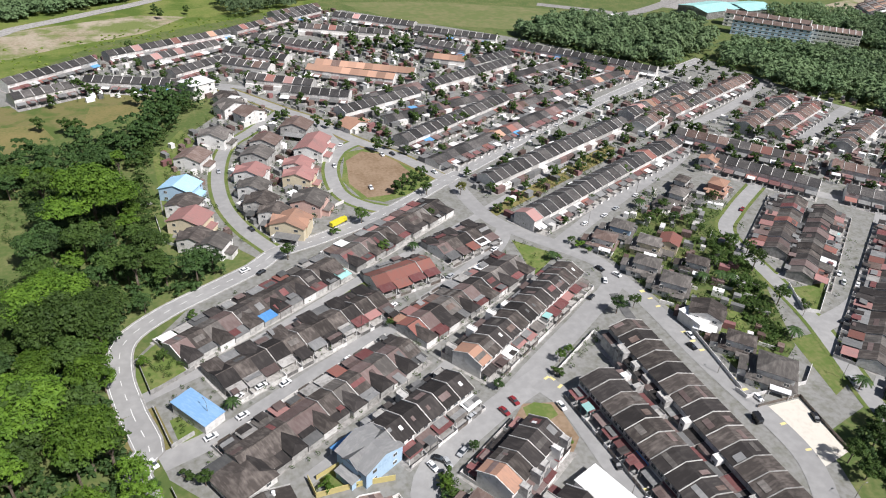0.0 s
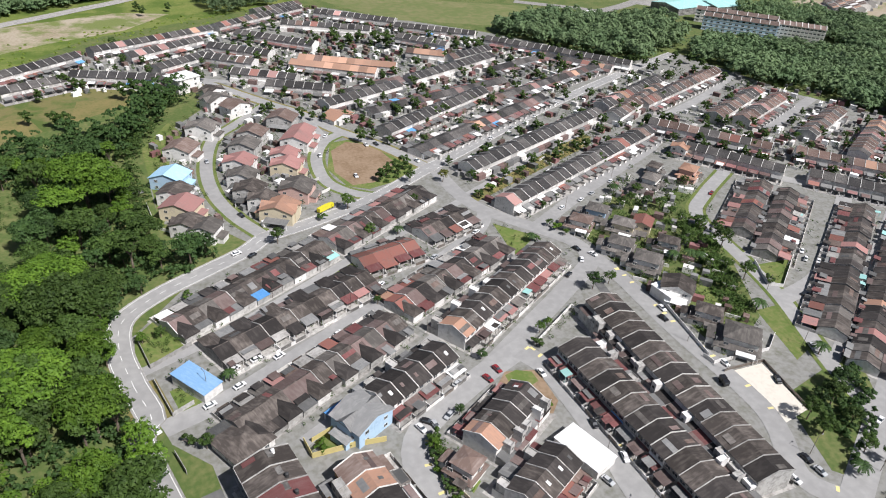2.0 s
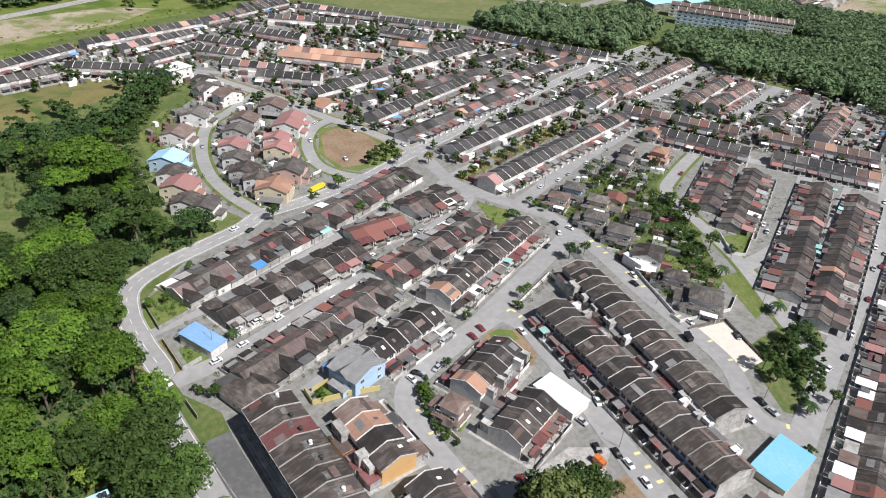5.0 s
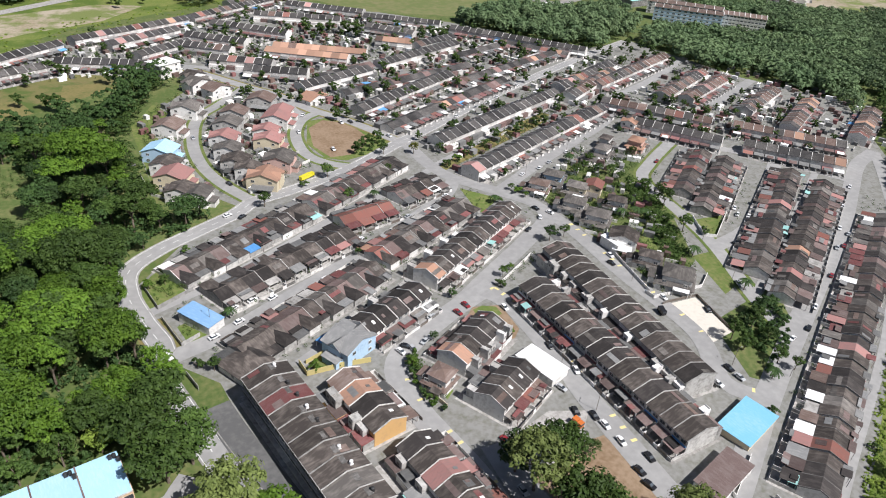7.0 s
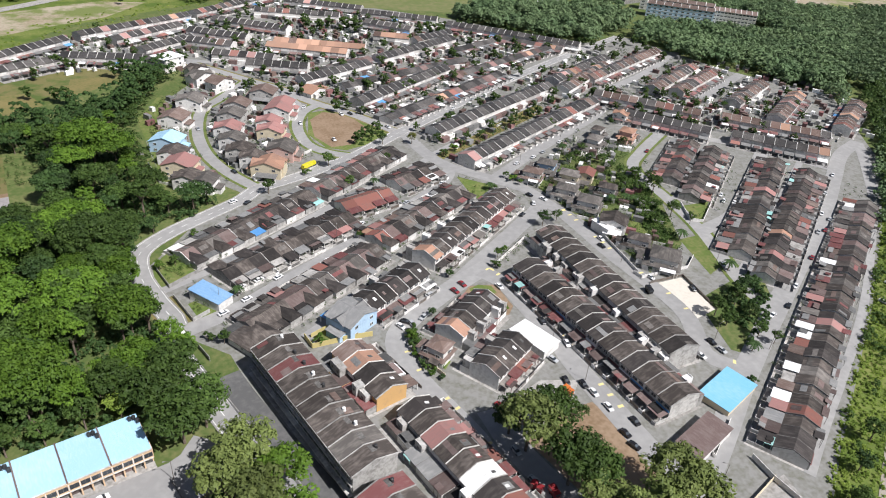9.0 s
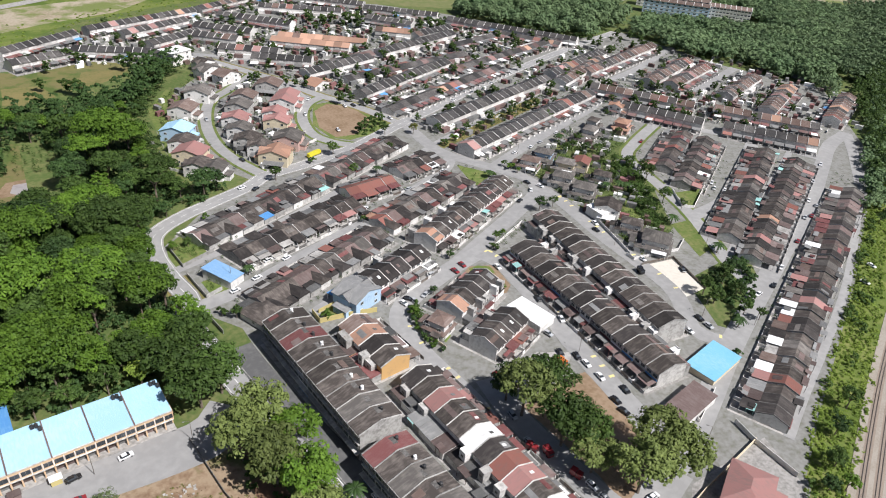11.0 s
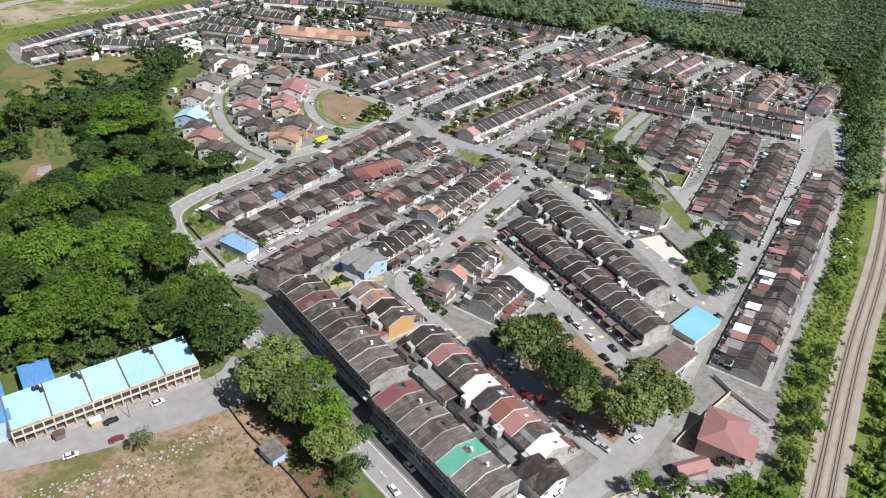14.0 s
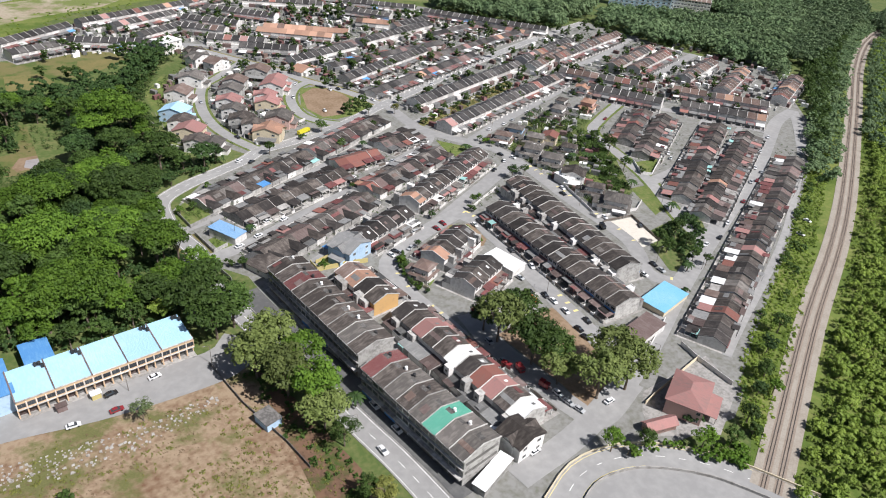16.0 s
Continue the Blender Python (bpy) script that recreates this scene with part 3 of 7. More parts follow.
        if porch:
            k = rnd.randrange(4)
            deep = porch * (0.72, 0.9, 1.0, 0.82)[k]
            pm = special.get(("p", i)) or rnd.choice(pmats or ("sheet_brown", "sheet_grey", "concrete", "sheet_maroon", "tile_dark", "tile_brown", "tile_pink", "tile_ash", "sheet_white" if rnd.random() < 0.6 else "tile_red"))
            ph = 2.75 + 0.12 * k
            half = W0 / 2 - (0.25, 0.1, 0.6, 0.3)[k]
            piece("porch_roof", shared(f"porch_roof:{key}:{k}", lambda bm: slab(bm, [(-half, fd - 0.1, ph + 0.45), (half, fd - 0.1, ph + 0.45), (half, fd + deep, ph - 0.15), (-half, fd + deep, ph - 0.15)], 0.1)), pm, house)
            if detail:
                for sx in (-1, 1):
                    piece("porch_post", shared(f"porch_post:{key}:{k}:{sx}", lambda bm: boxes(bm, (sx * half - 0.12 * sx - 0.12, sx * half - 0.12 * sx + 0.12, fd + deep - 0.5, fd + deep - 0.26, 0, ph - 0.16))), "wall_white", house)
                piece("yard_wall", shared(f"yard_wall:{key}", lambda bm: boxes(bm, (-W0 / 2 - 0.07, -W0 / 2 + 0.07, fd, fd + porch + 1.2, 0, 1.5), (-W0 / 2 + 0.07, -1.3, fd + porch + 1.06, fd + porch + 1.2, 0, 1.3))), rnd.choice(("wall_white", "wall_grey")), house)
                piece("gate", shared(f"gate:{key}", lambda bm: ribbed(bm, -1.3, 2.95, fd + porch + 1.08, 0.05, 0.1, 1.45)), rnd.choice(("steel", "trim_dark", "trim_white")), house)
        if rear:
            k = rnd.randrange(3)
            if rear > 4 and style == "single" and i % 2 == 0:
                piece("rear_wall", shared(f"rear_wall:{key}", lambda bm: boxes(bm, (-W0 / 2 + 0.15, W0 / 2 - 0.15, -rd - rear + 0.4, -rd, 0, eave - 0.15))), rnd.choice((wall, "wall_grey", "wall_grey")), house)
                piece("rear_roof", shared(f"rear_roof:{key}", lambda bm: rear_gable(bm, W0, -0.6, -rd - rear, eave, top - 0.45)), rnd.choice(("tile_grey", "tile_dark", "tile_dark")), house)
            else:
                deep = rear * (0.7, 1.0, 0.85)[k]
                hi = (5.6 if style == "market" else min(eave, 3.4 if style == "single" else 3.6)) - 0.25
                piece("rear_wall", shared(f"rear_wall:{key}:{k}", lambda bm: boxes(bm, (-W0 / 2 + 0.1, W0 / 2 - 0.1, -rd - deep + 0.25, -rd, 0, hi - 0.55))), rnd.choice((wall, "wall_grey", "wall_grey")), house)
                piece("rear_roof", shared(f"lean_to:{key}:{k}", lambda bm: slab(bm, [(W0 / 2 - 0.1, -rd, hi), (-W0 / 2 + 0.1, -rd, hi), (-W0 / 2 + 0.1, -rd - deep, hi - 0.45), (W0 / 2 - 0.1, -rd - deep, hi - 0.45)], 0.1)),
                      special.get(("r", i)) or rnd.choice(("sheet_brown", "sheet_grey", "sheet_grey", "sheet_maroon", "tile_dark", "sheet_grey")), house)
        if style != "shop":
            for _ in range(rnd.choice((1, 1, 2))):
                k = rnd.randrange(6)
                ew, ed, eh = ((2.6, 3.4, 3.15), (4.4, 2.6, 3.4), (3.2, 4.6, 2.95), (5.4, 2.2, 3.55), (2.2, 2.2, 3.7), (3.6, 3.0, 4.0))[k]
                fore = porch and rnd.random() < 0.5
                ey = fd + rnd.uniform(1.2, max(1.4, porch - 1.0)) if fore else -rd - rnd.uniform(0.6, max(0.8, rear - 0.5))
                m = Matrix.Translation((rnd.uniform(-1, 1) * (W0 - ew) / 2, ey, 0)) @ Matrix.Rotation(rnd.choice((0.0, math.pi)), 4, "Z")
                piece("lean_to", shared(f"lean_to_roof:{k}", lambda bm: (slab(bm, [(-ew / 2, -ed / 2, eh - 0.2), (ew / 2, -ed / 2, eh - 0.2), (ew / 2, ed / 2, eh + 0.12), (-ew / 2, ed / 2, eh + 0.12)], 0.09),
                                                                         boxes(bm, *[(sx * (ew / 2 - 0.2) - 0.06, sx * (ew / 2 - 0.2) + 0.06, sy * (ed / 2 - 0.2) - 0.06, sy * (ed / 2 - 0.2) + 0.06, 0, eh - 0.2) for sx in (-1, 1) for sy in (-1, 1)]))),
                      rnd.choice(("sheet_grey", "sheet_brown", "sheet_grey", "sheet_maroon", "sheet_grey", "sheet_brown", "tile_dark", "sheet_teal" if rnd.random() < 0.3 else "sheet_grey")), house, m)
        if detail and style in ("double", "brown"):
            for x in (-1.5, 1.5):
                window(house, x, fd + 0.05, 4.1, 1.7, 1.3)
            if rnd.random() < 0.55:
                fall = math.atan2(top - eave, fd)
                m = Matrix.Translation((rnd.uniform(-1.2, 1.2), fd * 0.45, top - (top - eave) * 0.45 + 0.03)) @ Matrix.Rotation(-fall, 4, "X")
                piece("skylight", shared("skylight", lambda bm: boxes(bm, (-0.5, 0.5, -0.8, 0.8, 0, 0.12))), rnd.choice(("sheet_grey", "sheet_white", "sheet_brown")), house, m)
        if style == "shop":
            for f in range(3):
                z = 3.3 + 3.6 * (f - 0)
                if f < 2:
                    for x in (-1.55, 1.55):
                        window(house, x, fd + 0.06, z + 1.2, 2.6, 1.5, 0, "trim_dark")
                        window(house, x, -rd - 0.06, z + 1.2, 1.8, 1.3, math.pi, "trim_dark")
                piece("ledge", shared(f"ledge:{f}:{key}", lambda bm: boxes(bm, (-W0 / 2, W0 / 2, fd, fd + (1.4 if f == 0 else 0.6), z + 0.3 - 0.35, z + 0.3))), "wall_grey", house)
            piece("shutter", shared(f"shutter:{key}", lambda bm: ribbed(bm, -2.7, 2.7, fd + 0.02, 0.08, 0.1, 2.9)), rnd.choice(("sheet_grey", "sheet_blue", "steel")), house)
            m = Matrix.Translation((rnd.uniform(-1.5, 1.5), -rnd.uniform(0.9, 1.6), 0))
            piece("air_well", shared(f"air_well:{key}", lambda bm: boxes(bm, (-1.1, 1.1, -0.8, 0.8, top - 0.6, top - 0.12), (-1.25, -1.1, -0.9, 0.9, top - 0.6, top + 0.12), (1.1, 1.25, -0.9, 0.9, top - 0.6, top + 0.12))), "trim_dark", house, m)
            if rnd.random() < 0.7:
                tank(house, rnd.uniform(-1.8, 1.8), -2.6, top - 0.75, "bin_black" if rnd.random() < 0.5 else "sheet_white")
        if style == "market":
            for x in (-1.5, 1.5):
                window(house, x, fd + 0.06, 4.2, 2.2, 1.4)
                window(house, x, -rd - 0.06, 4.2, 1.4, 1.2, math.pi, "trim_dark")
            piece("signboard", shared(f"signboard:{key}", lambda bm: boxes(bm, (-2.9, 2.9, fd + 0.1, fd + 0.3, 3.0, 3.9))), rnd.choice(("sheet_white", "sheet_maroon", "sheet_blue", "sheet_white", "wall_grey")), house, None, "plain shop signboard")
            if rnd.random() < 0.6:
                tank(house, rnd.uniform(-2, 2), -rd - 0.9, 3.2, "sheet_grey")
    return a, b


def tank(parent, x, y, z, mat):
    def make(bm):
        bmesh.ops.create_cone(bm, cap_ends=True, segments=12, radius1=0.55, radius2=0.55, depth=1.1, matrix=Matrix.Translation((0, 0, 0.75)))
        bmesh.ops.create_cone(bm, cap_ends=True, segments=12, radius1=0.55, radius2=0.15, depth=0.2, matrix=Matrix.Translation((0, 0, 1.4)))
        boxes(bm, (-0.5, 0.5, -0.5, 0.5, 0, 0.2))
    return piece("water_tank", shared("water_tank", make), mat, parent, Matrix.Translation((x, y, z)))


def bungalow(x, y, turn, w, d, storeys, roof="tile_grey", wall="wall_white", form="gable", porch="sheet_grey", side=1, label=""):
    """A detached or half-detached house; its front looks to its own +y."""
    if x < 150:
        w, d = w * 1.12, d * 1.12
    eave = 3.2 * storeys
    top = eave + d * 0.17
    house = thing("detached_house", pose(x, y, 0, 0, 0, turn), label or f"{'two-storey' if storeys > 1 else 'single-storey'} detached house with a {WORDS[roof]}", "house", "detached houses")
    if form == "hip":
        part("wall", boxes(bmesh.new(), (-w / 2, w / 2, -d / 2, d / 2, 0, eave)), wall, house)
        bm = bmesh.new()
        hip_roof(bm, w + 1.2, d + 1.2, eave, top)
        part("roof", bm, roof, house)
    elif form == "tier":
        part("wall", boxes(bmesh.new(), (-w / 2, w / 2, -d / 2, d / 2, 0, 3.0)), wall, house)
        bm = bmesh.new()
        hip_roof(bm, w + 1.4, d + 1.4, 3.0, 3.0 + d * 0.17)
        part("lower_roof", bm, roof, house)
        part("upper_wall", boxes(bmesh.new(), (-w * 0.44, w * 0.34, -d * 0.42, d * 0.34, 2.6, eave)), wall, house)
        bm = bmesh.new()
        hip_roof(bm, w * 0.78 + 1.3, d * 0.76 + 1.3, eave, eave + d * 0.15)
        part("roof", bm, roof, house).matrix_basis = Matrix.Translation((-w * 0.05, -d * 0.04, 0))
    else:
        if storeys > 1 and int(x + y) % 2:
            # a cross gable over the middle
            hi = eave + w * 0.13
            bm = bmesh.new()
            gable_wall(bm, w + 1.0, d * 0.24, d * 0.24, eave - 0.2, hi)
            part("cross_wall", bm, wall, house)
            bm = bmesh.new()
            gable_roof(bm, w + 1.0, d * 0.24, d * 0.24, eave - 0.2, hi, 0.5, 0.4)
            part("cross_roof", bm, roof, house)
        bm = bmesh.new()
        gable_wall(bm, d, w / 2, w / 2, eave, eave + w * 0.17)
        part("wall", bm, wall, house).matrix_basis = Matrix.Rotation(math.pi / 2, 4, "Z")
        bm = bmesh.new()
        gable_roof(bm, d, w / 2, w / 2, eave, eave + w * 0.17, 0.6, 0.5)
        part("roof", bm, roof, house).matrix_basis = Matrix.Rotation(math.pi / 2, 4, "Z")
    # a lower wing and a porch
    bm = bmesh.new()
    boxes(bm, (side * w / 2 if side > 0 else -w / 2 - 3.2, w / 2 + 3.2 if side > 0 else -w / 2, -d * 0.3, d * 0.25, 0, 2.9))
    part("wing", bm, wall, house)
    bm = bmesh.new()
    x0, x1 = (w / 2, w / 2 + 3.6) if side > 0 else (-w / 2, -w / 2 - 3.6)
    slab(bm, [(x0, -d * 0.3 - 0.4, 3.5), (x1, -d * 0.3 - 0.4, 3.0), (x1, d * 0.25 + 0.4, 3.0), (x0, d * 0.25 + 0.4, 3.5)], 0.14)
    part("wing_roof", bm, roof, house)
    bm = bmesh.new()
    out, wide = (2.2, 0.02) if form == "tier" else (4.6, 0.3)
    slab(bm, [(-w * 0.42, d / 2, 3.25), (w * wide, d / 2, 3.25), (w * wide, d / 2 + out, 2.8), (-w * 0.42, d / 2 + out, 2.8)], 0.14)
    part("porch_roof", bm, porch, house)
    for px in (-w * 0.4, w * (wide - 0.02)):
        part("porch_post", boxes(bmesh.new(), (px - 0.15, px + 0.15, d / 2 + out - 0.5, d / 2 + out - 0.2, 0, 2.7)), "wall_white", house)
    for f in range(storeys):
        for px in (-w * 0.28, w * 0.28):
            window(house, px, d / 2 + 0.05, 3.2 * f + 1.0, 1.8, 1.3)
            window(house, px, -d / 2 - 0.05, 3.2 * f + 1.0, 1.6, 1.3, math.pi)
        window(house, w / 2 + 0.05, d * 0.38, 3.2 * f + 1.0, 1.3, 1.2, -math.pi / 2)
        window(house, -w / 2 - 0.05, -d * 0.1, 3.2 * f + 1.0, 1.3, 1.2, math.pi / 2) if not (side < 0 and f == 0) else None
    part("door", boxes(bmesh.new(), (-0.5, 0.5, d / 2 - 0.02, d / 2 + 0.05, 0, 2.1)), "sheet_brown", house)
    return house


def shed(x, y, turn, w, d, h, roof, wall="wall_grey", form="mono", fall=0.5, label="", name="shed"):
    """A plain low building or open shelter with a sheet roof."""
    ob = thing(name, pose(x, y, 0, 0, 0, turn), label or f"low shed with a {WORDS[roof]}", "shed")
    part("wall", boxes(bmesh.new(), (-w / 2 + 0.3, w / 2 - 0.3, -d / 2 + 0.3, d / 2 - 0.3, 0, h - fall - 0.12)), wall, ob)
    bm = bmesh.new()
    if form == "gable":
        gable_roof(bm, w, d / 2, d / 2, h - fall, h + fall, 0.3, 0.2)
        gable = bmesh.new()
        gable_wall(gable, w - 0.6, d / 2 - 0.3, d / 2 - 0.3, h - fall, h + fall)
        part("gable", gable, wall, ob)
    elif form == "hip":
        hip_roof(bm, w, d, h - fall, h + fall)
    else:
        slab(bm, [(-w / 2, -d / 2, h - fall), (w / 2, -d / 2, h - fall), (w / 2, d / 2, h), (-w / 2, d / 2, h)], 0.12)
    part("roof", bm, roof, ob)
    return ob


def school_block(x, y, turn, w, d, h, wall, label):
    """A long four-storey block with bands of windows and a brown roof with pale ridges across it."""
    ob = thing("school_block", pose(x, y, 0, 0, 0, turn), label, "school", "school blocks")
    bm = bmesh.new()
    gable_wall(bm, w, d / 2, d / 2, h, h + 2.2)
    part("wall", bm, wall, ob)
    bm = bmesh.new()
    gable_roof(bm, w, d / 2, d / 2, h, h + 2.2, 0.6, 0.4)
    part("roof", bm, "tile_brown", ob)
    for k in range(9):
        bm = bmesh.new()
        coping(bm, -w / 2 + k * w / 8, d / 2, d / 2, h, h + 2.2, 0.7, 0.5)
        part("coping", bm, "trim_white", ob)
    for f in range(4):
        part("ledge", boxes(bmesh.new(), (-w / 2 - 0.1, w / 2 + 0.1, -d / 2 - 0.25, -d / 2 + 0.02, f * h / 4 + 0.35, f * h / 4 + 0.7)), "trim_white", ob)
        for k in range(12):
            window(ob, -w / 2 + (k + 0.5) * w / 12, -d / 2 - 0.05, f * h / 4 + 1.3, 2.8, 1.4, math.pi)
    return ob


def long_wall(points, height=1.8, material="wall_grey", label="low rendered boundary wall, stained with damp", name="boundary_wall"):
    line = [Vector((*p, 0)) for p in points]
    bm = bmesh.new()
    for p, q in zip(line, line[1:]):
        side = Vector((-(q - p).y, (q - p).x, 0)).normalized() * 0.09
        slab(bm, [tuple((p + side) + Vector((0, 0, height))), tuple((p - side) + Vector((0, 0, height))), tuple((q - side) + Vector((0, 0, height))), tuple((q + side) + Vector((0, 0, height)))], height)
    ob = new(name, finish(name, bm))
    dress(ob, material)
    return tagged(ob, label, "wall", "", "structure")


# ---- vehicles ----
def car_body(bm):
    extrude_x(bm, [(-2.1, 0.3), (2.1, 0.3), (2.18, 0.55), (2.1, 0.8), (1.15, 0.95), (-1.6, 0.98), (-2.1, 0.92), (-2.18, 0.6)], -0.85, 0.85)
    bmesh.ops.bevel(bm, geom=bm.edges[:], offset=0.07, segments=1, affect="EDGES")


def car_cabin(bm):
    a = [(-0.78, -1.65, 0.96), (0.78, -1.65, 0.96), (0.78, 1.1, 0.94), (-0.78, 1.1, 0.94)]
    b = [(-0.62, -1.15, 1.42), (0.62, -1.15, 1.42), (0.62, 0.3, 1.44), (-0.62, 0.3, 1.44)]
    v, q = [bm.verts.new(p) for p in a], [bm.verts.new(p) for p in b]
    bm.faces.new(q)
    for i in range(4):
        bm.faces.new((v[i], v[(i + 1) % 4], q[(i + 1) % 4], q[i]))


def wheel_mesh(bm):
    bmesh.ops.create_cone(bm, cap_ends=True, segments=12, radius1=0.31, radius2=0.31, depth=0.2, matrix=Matrix.Rotation(math.pi / 2, 4, "Y"))


COLOURS = {"car_white": "white", "car_silver": "silver grey", "car_black": "black", "car_red": "dark red", "car_blue": "dark blue", "car_orange": "orange"}


def car(x, y, turn, paint="car_white"):
    ob = thing("car", pose(x, y, 0.1, 0, 0, turn), f"{COLOURS[paint]} small car parked at the roadside", "car", "parked cars")
    piece("body", shared("car_body", car_body), paint, ob)
    cab = piece("cabin_glass", shared("car_cabin", car_cabin), "glass", ob)
    piece("roof_panel", shared("car_roof", lambda bm: slab(bm, [(-0.63, -1.18, 1.47), (0.63, -1.18, 1.47), (0.63, 0.32, 1.49), (-0.63, 0.32, 1.49)], 0.05)), paint, cab)
    for sx in (-0.78, 0.78):
        for sy in (-1.3, 1.3):
            piece("wheel", shared("wheel", wheel_mesh), "tyre", ob, Matrix.Translation((sx, sy, 0.28)))
    return ob


def lorry(x, y, turn, paint="car_red", length=6.5, box="car_white", label="red lorry parked under trees", name="lorry"):
    ob = thing(name, pose(x, y, 0.1, 0, 0, turn), label, "lorry")
    h = length / 2
    part("cab", boxes(bmesh.new(), (-1, 1, h - 1.7, h, 0.45, 2.3)), paint, ob)
    part("windscreen", boxes(bmesh.new(), (-0.9, 0.9, h - 0.02, h + 0.03, 1.4, 2.1)), "glass", ob)
    part("load_bed", boxes(bmesh.new(), (-1.05, 1.05, -h, h - 1.85, 0.75, 2.6), (-0.9, 0.9, -h, h - 1.7, 0.5, 0.7)), box, ob)
    for sx in (-0.9, 0.9):
        for sy in (-h + 1.2, h - 0.9):
            piece("wheel", shared("big_wheel", lambda bm: bmesh.ops.create_cone(bm, cap_ends=True, segments=12, radius1=0.45, radius2=0.45, depth=0.3, matrix=Matrix.Rotation(math.pi / 2, 4, "Y"))), "tyre", ob, Matrix.Translation((sx, sy, 0.38)))
    return ob


# ---- trees ----
def leaf_cards(rng, radius, flat, clumps, cards, size, low=-0.25, loose=0.3, fat=(0.15, 0.31)):
    """Corners of the leaf cards of a crown about the origin: clumps set over an uneven dome."""
    out = []
    for _ in range(clumps):
        d = rng.normal(size=3)
        d /= np.linalg.norm(d)
        d[2] = abs(d[2]) if rng.random() < 0.8 else d[2] * 0.5
        c = d * radius * rng.uniform(0.35, 0.92) ** 0.8 * np.array([1, 1, flat])
        rc = radius * rng.uniform(*fat)
        g = rng.normal(size=(cards, 3))
        g /= np.linalg.norm(g, axis=1)[:, None]
        g[:, 2] = np.where(g[:, 2] < low, -g[:, 2], g[:, 2])
        p = c + g * rc * rng.uniform(0.7, 1.08, (cards, 1)) * np.array([1, 1, 0.72])
        nrm = g + rng.normal(scale=loose, size=(cards, 3)) + np.array([0, 0, 0.25])
        nrm /= np.linalg.norm(nrm, axis=1)[:, None]
        t = np.cross(nrm, rng.normal(size=(cards, 3)))
        t /= np.linalg.norm(t, axis=1)[:, None]
        s = np.cross(nrm, t)
        k = size * rng.uniform(0.6, 1.25, (cards, 1))
        tip = nrm * k * 0.18
        out.append(np.stack([p + t * k, p + s * k * 0.6 - tip, p - t * k, p - s * k * 0.6 - tip], 1))
    return np.concatenate(out)


def cards_mesh(name, quads):
    v = quads.reshape(-1, 3)
    me = bpy.data.meshes.new(name)
    me.from_pydata(v.tolist(), [], np.arange(len(v)).reshape(-1, 4).tolist())
    return me


def limb(bm, p, q, r0, r1, sides=7):
    p, q = Vector(p), Vector(q)
    d = (q - p).normalized()
    s = d.orthogonal().normalized()
    t = d.cross(s)
    ring = [[bm.verts.new(o + (s * math.cos(a) + t * math.sin(a)) * r) for a in (2 * math.pi * i / sides for i in range(sides))] for o, r in ((p, r0), (q, r1))]
    for i in range(sides):
        bm.faces.new((ring[0][i], ring[0][(i + 1) % sides], ring[1][(i + 1) % sides], ring[1][i]))


def trunk_mesh(bm, seed, height, spread, thick):
    rnd = random.Random(seed)
    fork = height * 0.45
    limb(bm, (0, 0, -0.3), (0.1, 0, fork), thick, thick * 0.7)
    for i in range(6):
        a = 2 * math.pi * i / 6 + rnd.uniform(-0.4, 0.4)
        k = (spread * rnd.uniform(0.45, 0.65) * math.cos(a), spread * rnd.uniform(0.45, 0.65) * math.sin(a), height * rnd.uniform(0.75, 0.95))
        limb(bm, (0.1, 0, fork), (k[0] * 0.5, k[1] * 0.5, fork + (k[2] - fork) * 0.6), thick * 0.5, thick * 0.3)
        limb(bm, (k[0] * 0.5, k[1] * 0.5, fork + (k[2] - fork) * 0.6), k, thick * 0.3, thick * 0.1)


TREES = {  # height, crown radius, flatness, clumps, cards, leaf
    "broad": (13, 6.8, 0.55, 74, 38, 0.46),
    "round": (10, 4.4, 0.85, 44, 32, 0.37),
    "tall": (16, 4.8, 1.0, 50, 34, 0.42),
    "bush": (2.6, 1.7, 0.9, 12, 40, 0.24),
    "umbrella": (15, 9.5, 0.34, 120, 44, 0.47),
    "sparse": (11, 5.2, 0.7, 40, 40, 0.3),
}
LEAF_WORDS = {"leaf_scrub": "yellow-green", "leaf_olive": "olive green", "leaf_bright": "bright green", "leaf_mid": "mid-green", "leaf_dark": "dark green", "leaf_grey": "grey-green", "leaf_dry": "yellowish"}


def tree(x, y, form="round", leaf="leaf_mid", scale=1.0, seed=0, group="trees"):
    h, r, flat, clumps, cards, size = TREES[form]
    v = seed % 4
    ob = thing("shrub" if form == "bush" else "tree", pose(x, y, 0, 0, 0, (seed * 67) % 360) @ Matrix.Diagonal((scale, scale, scale * (0.9 + 0.05 * (seed % 5)), 1)),
               f"{LEAF_WORDS[leaf]} {'leafy shrub beside the road' if form == 'bush' else 'broad-leaved tree with a ' + ('wide spreading' if form in ('broad', 'umbrella') else 'uneven rounded') + ' crown'}", "shrub" if form == "bush" else "tree", group)
    piece("trunk", shared(f"trunk:{form}:{v}", lambda bm: trunk_mesh(bm, v, h - r * flat * 0.4, r, 0.05 + h * 0.024)), "bark", ob)
    key = f"crown:{form}:{v}"
    if key not in MESHES:
        quads = leaf_cards(np.random.default_rng(v + 11 * len(form)), r, flat, clumps, cards, size)
        MESHES[key] = cards_mesh("crown", quads + np.array([0, 0, h - r * flat]))
    piece("crown", MESHES[key], leaf, ob)
    return ob


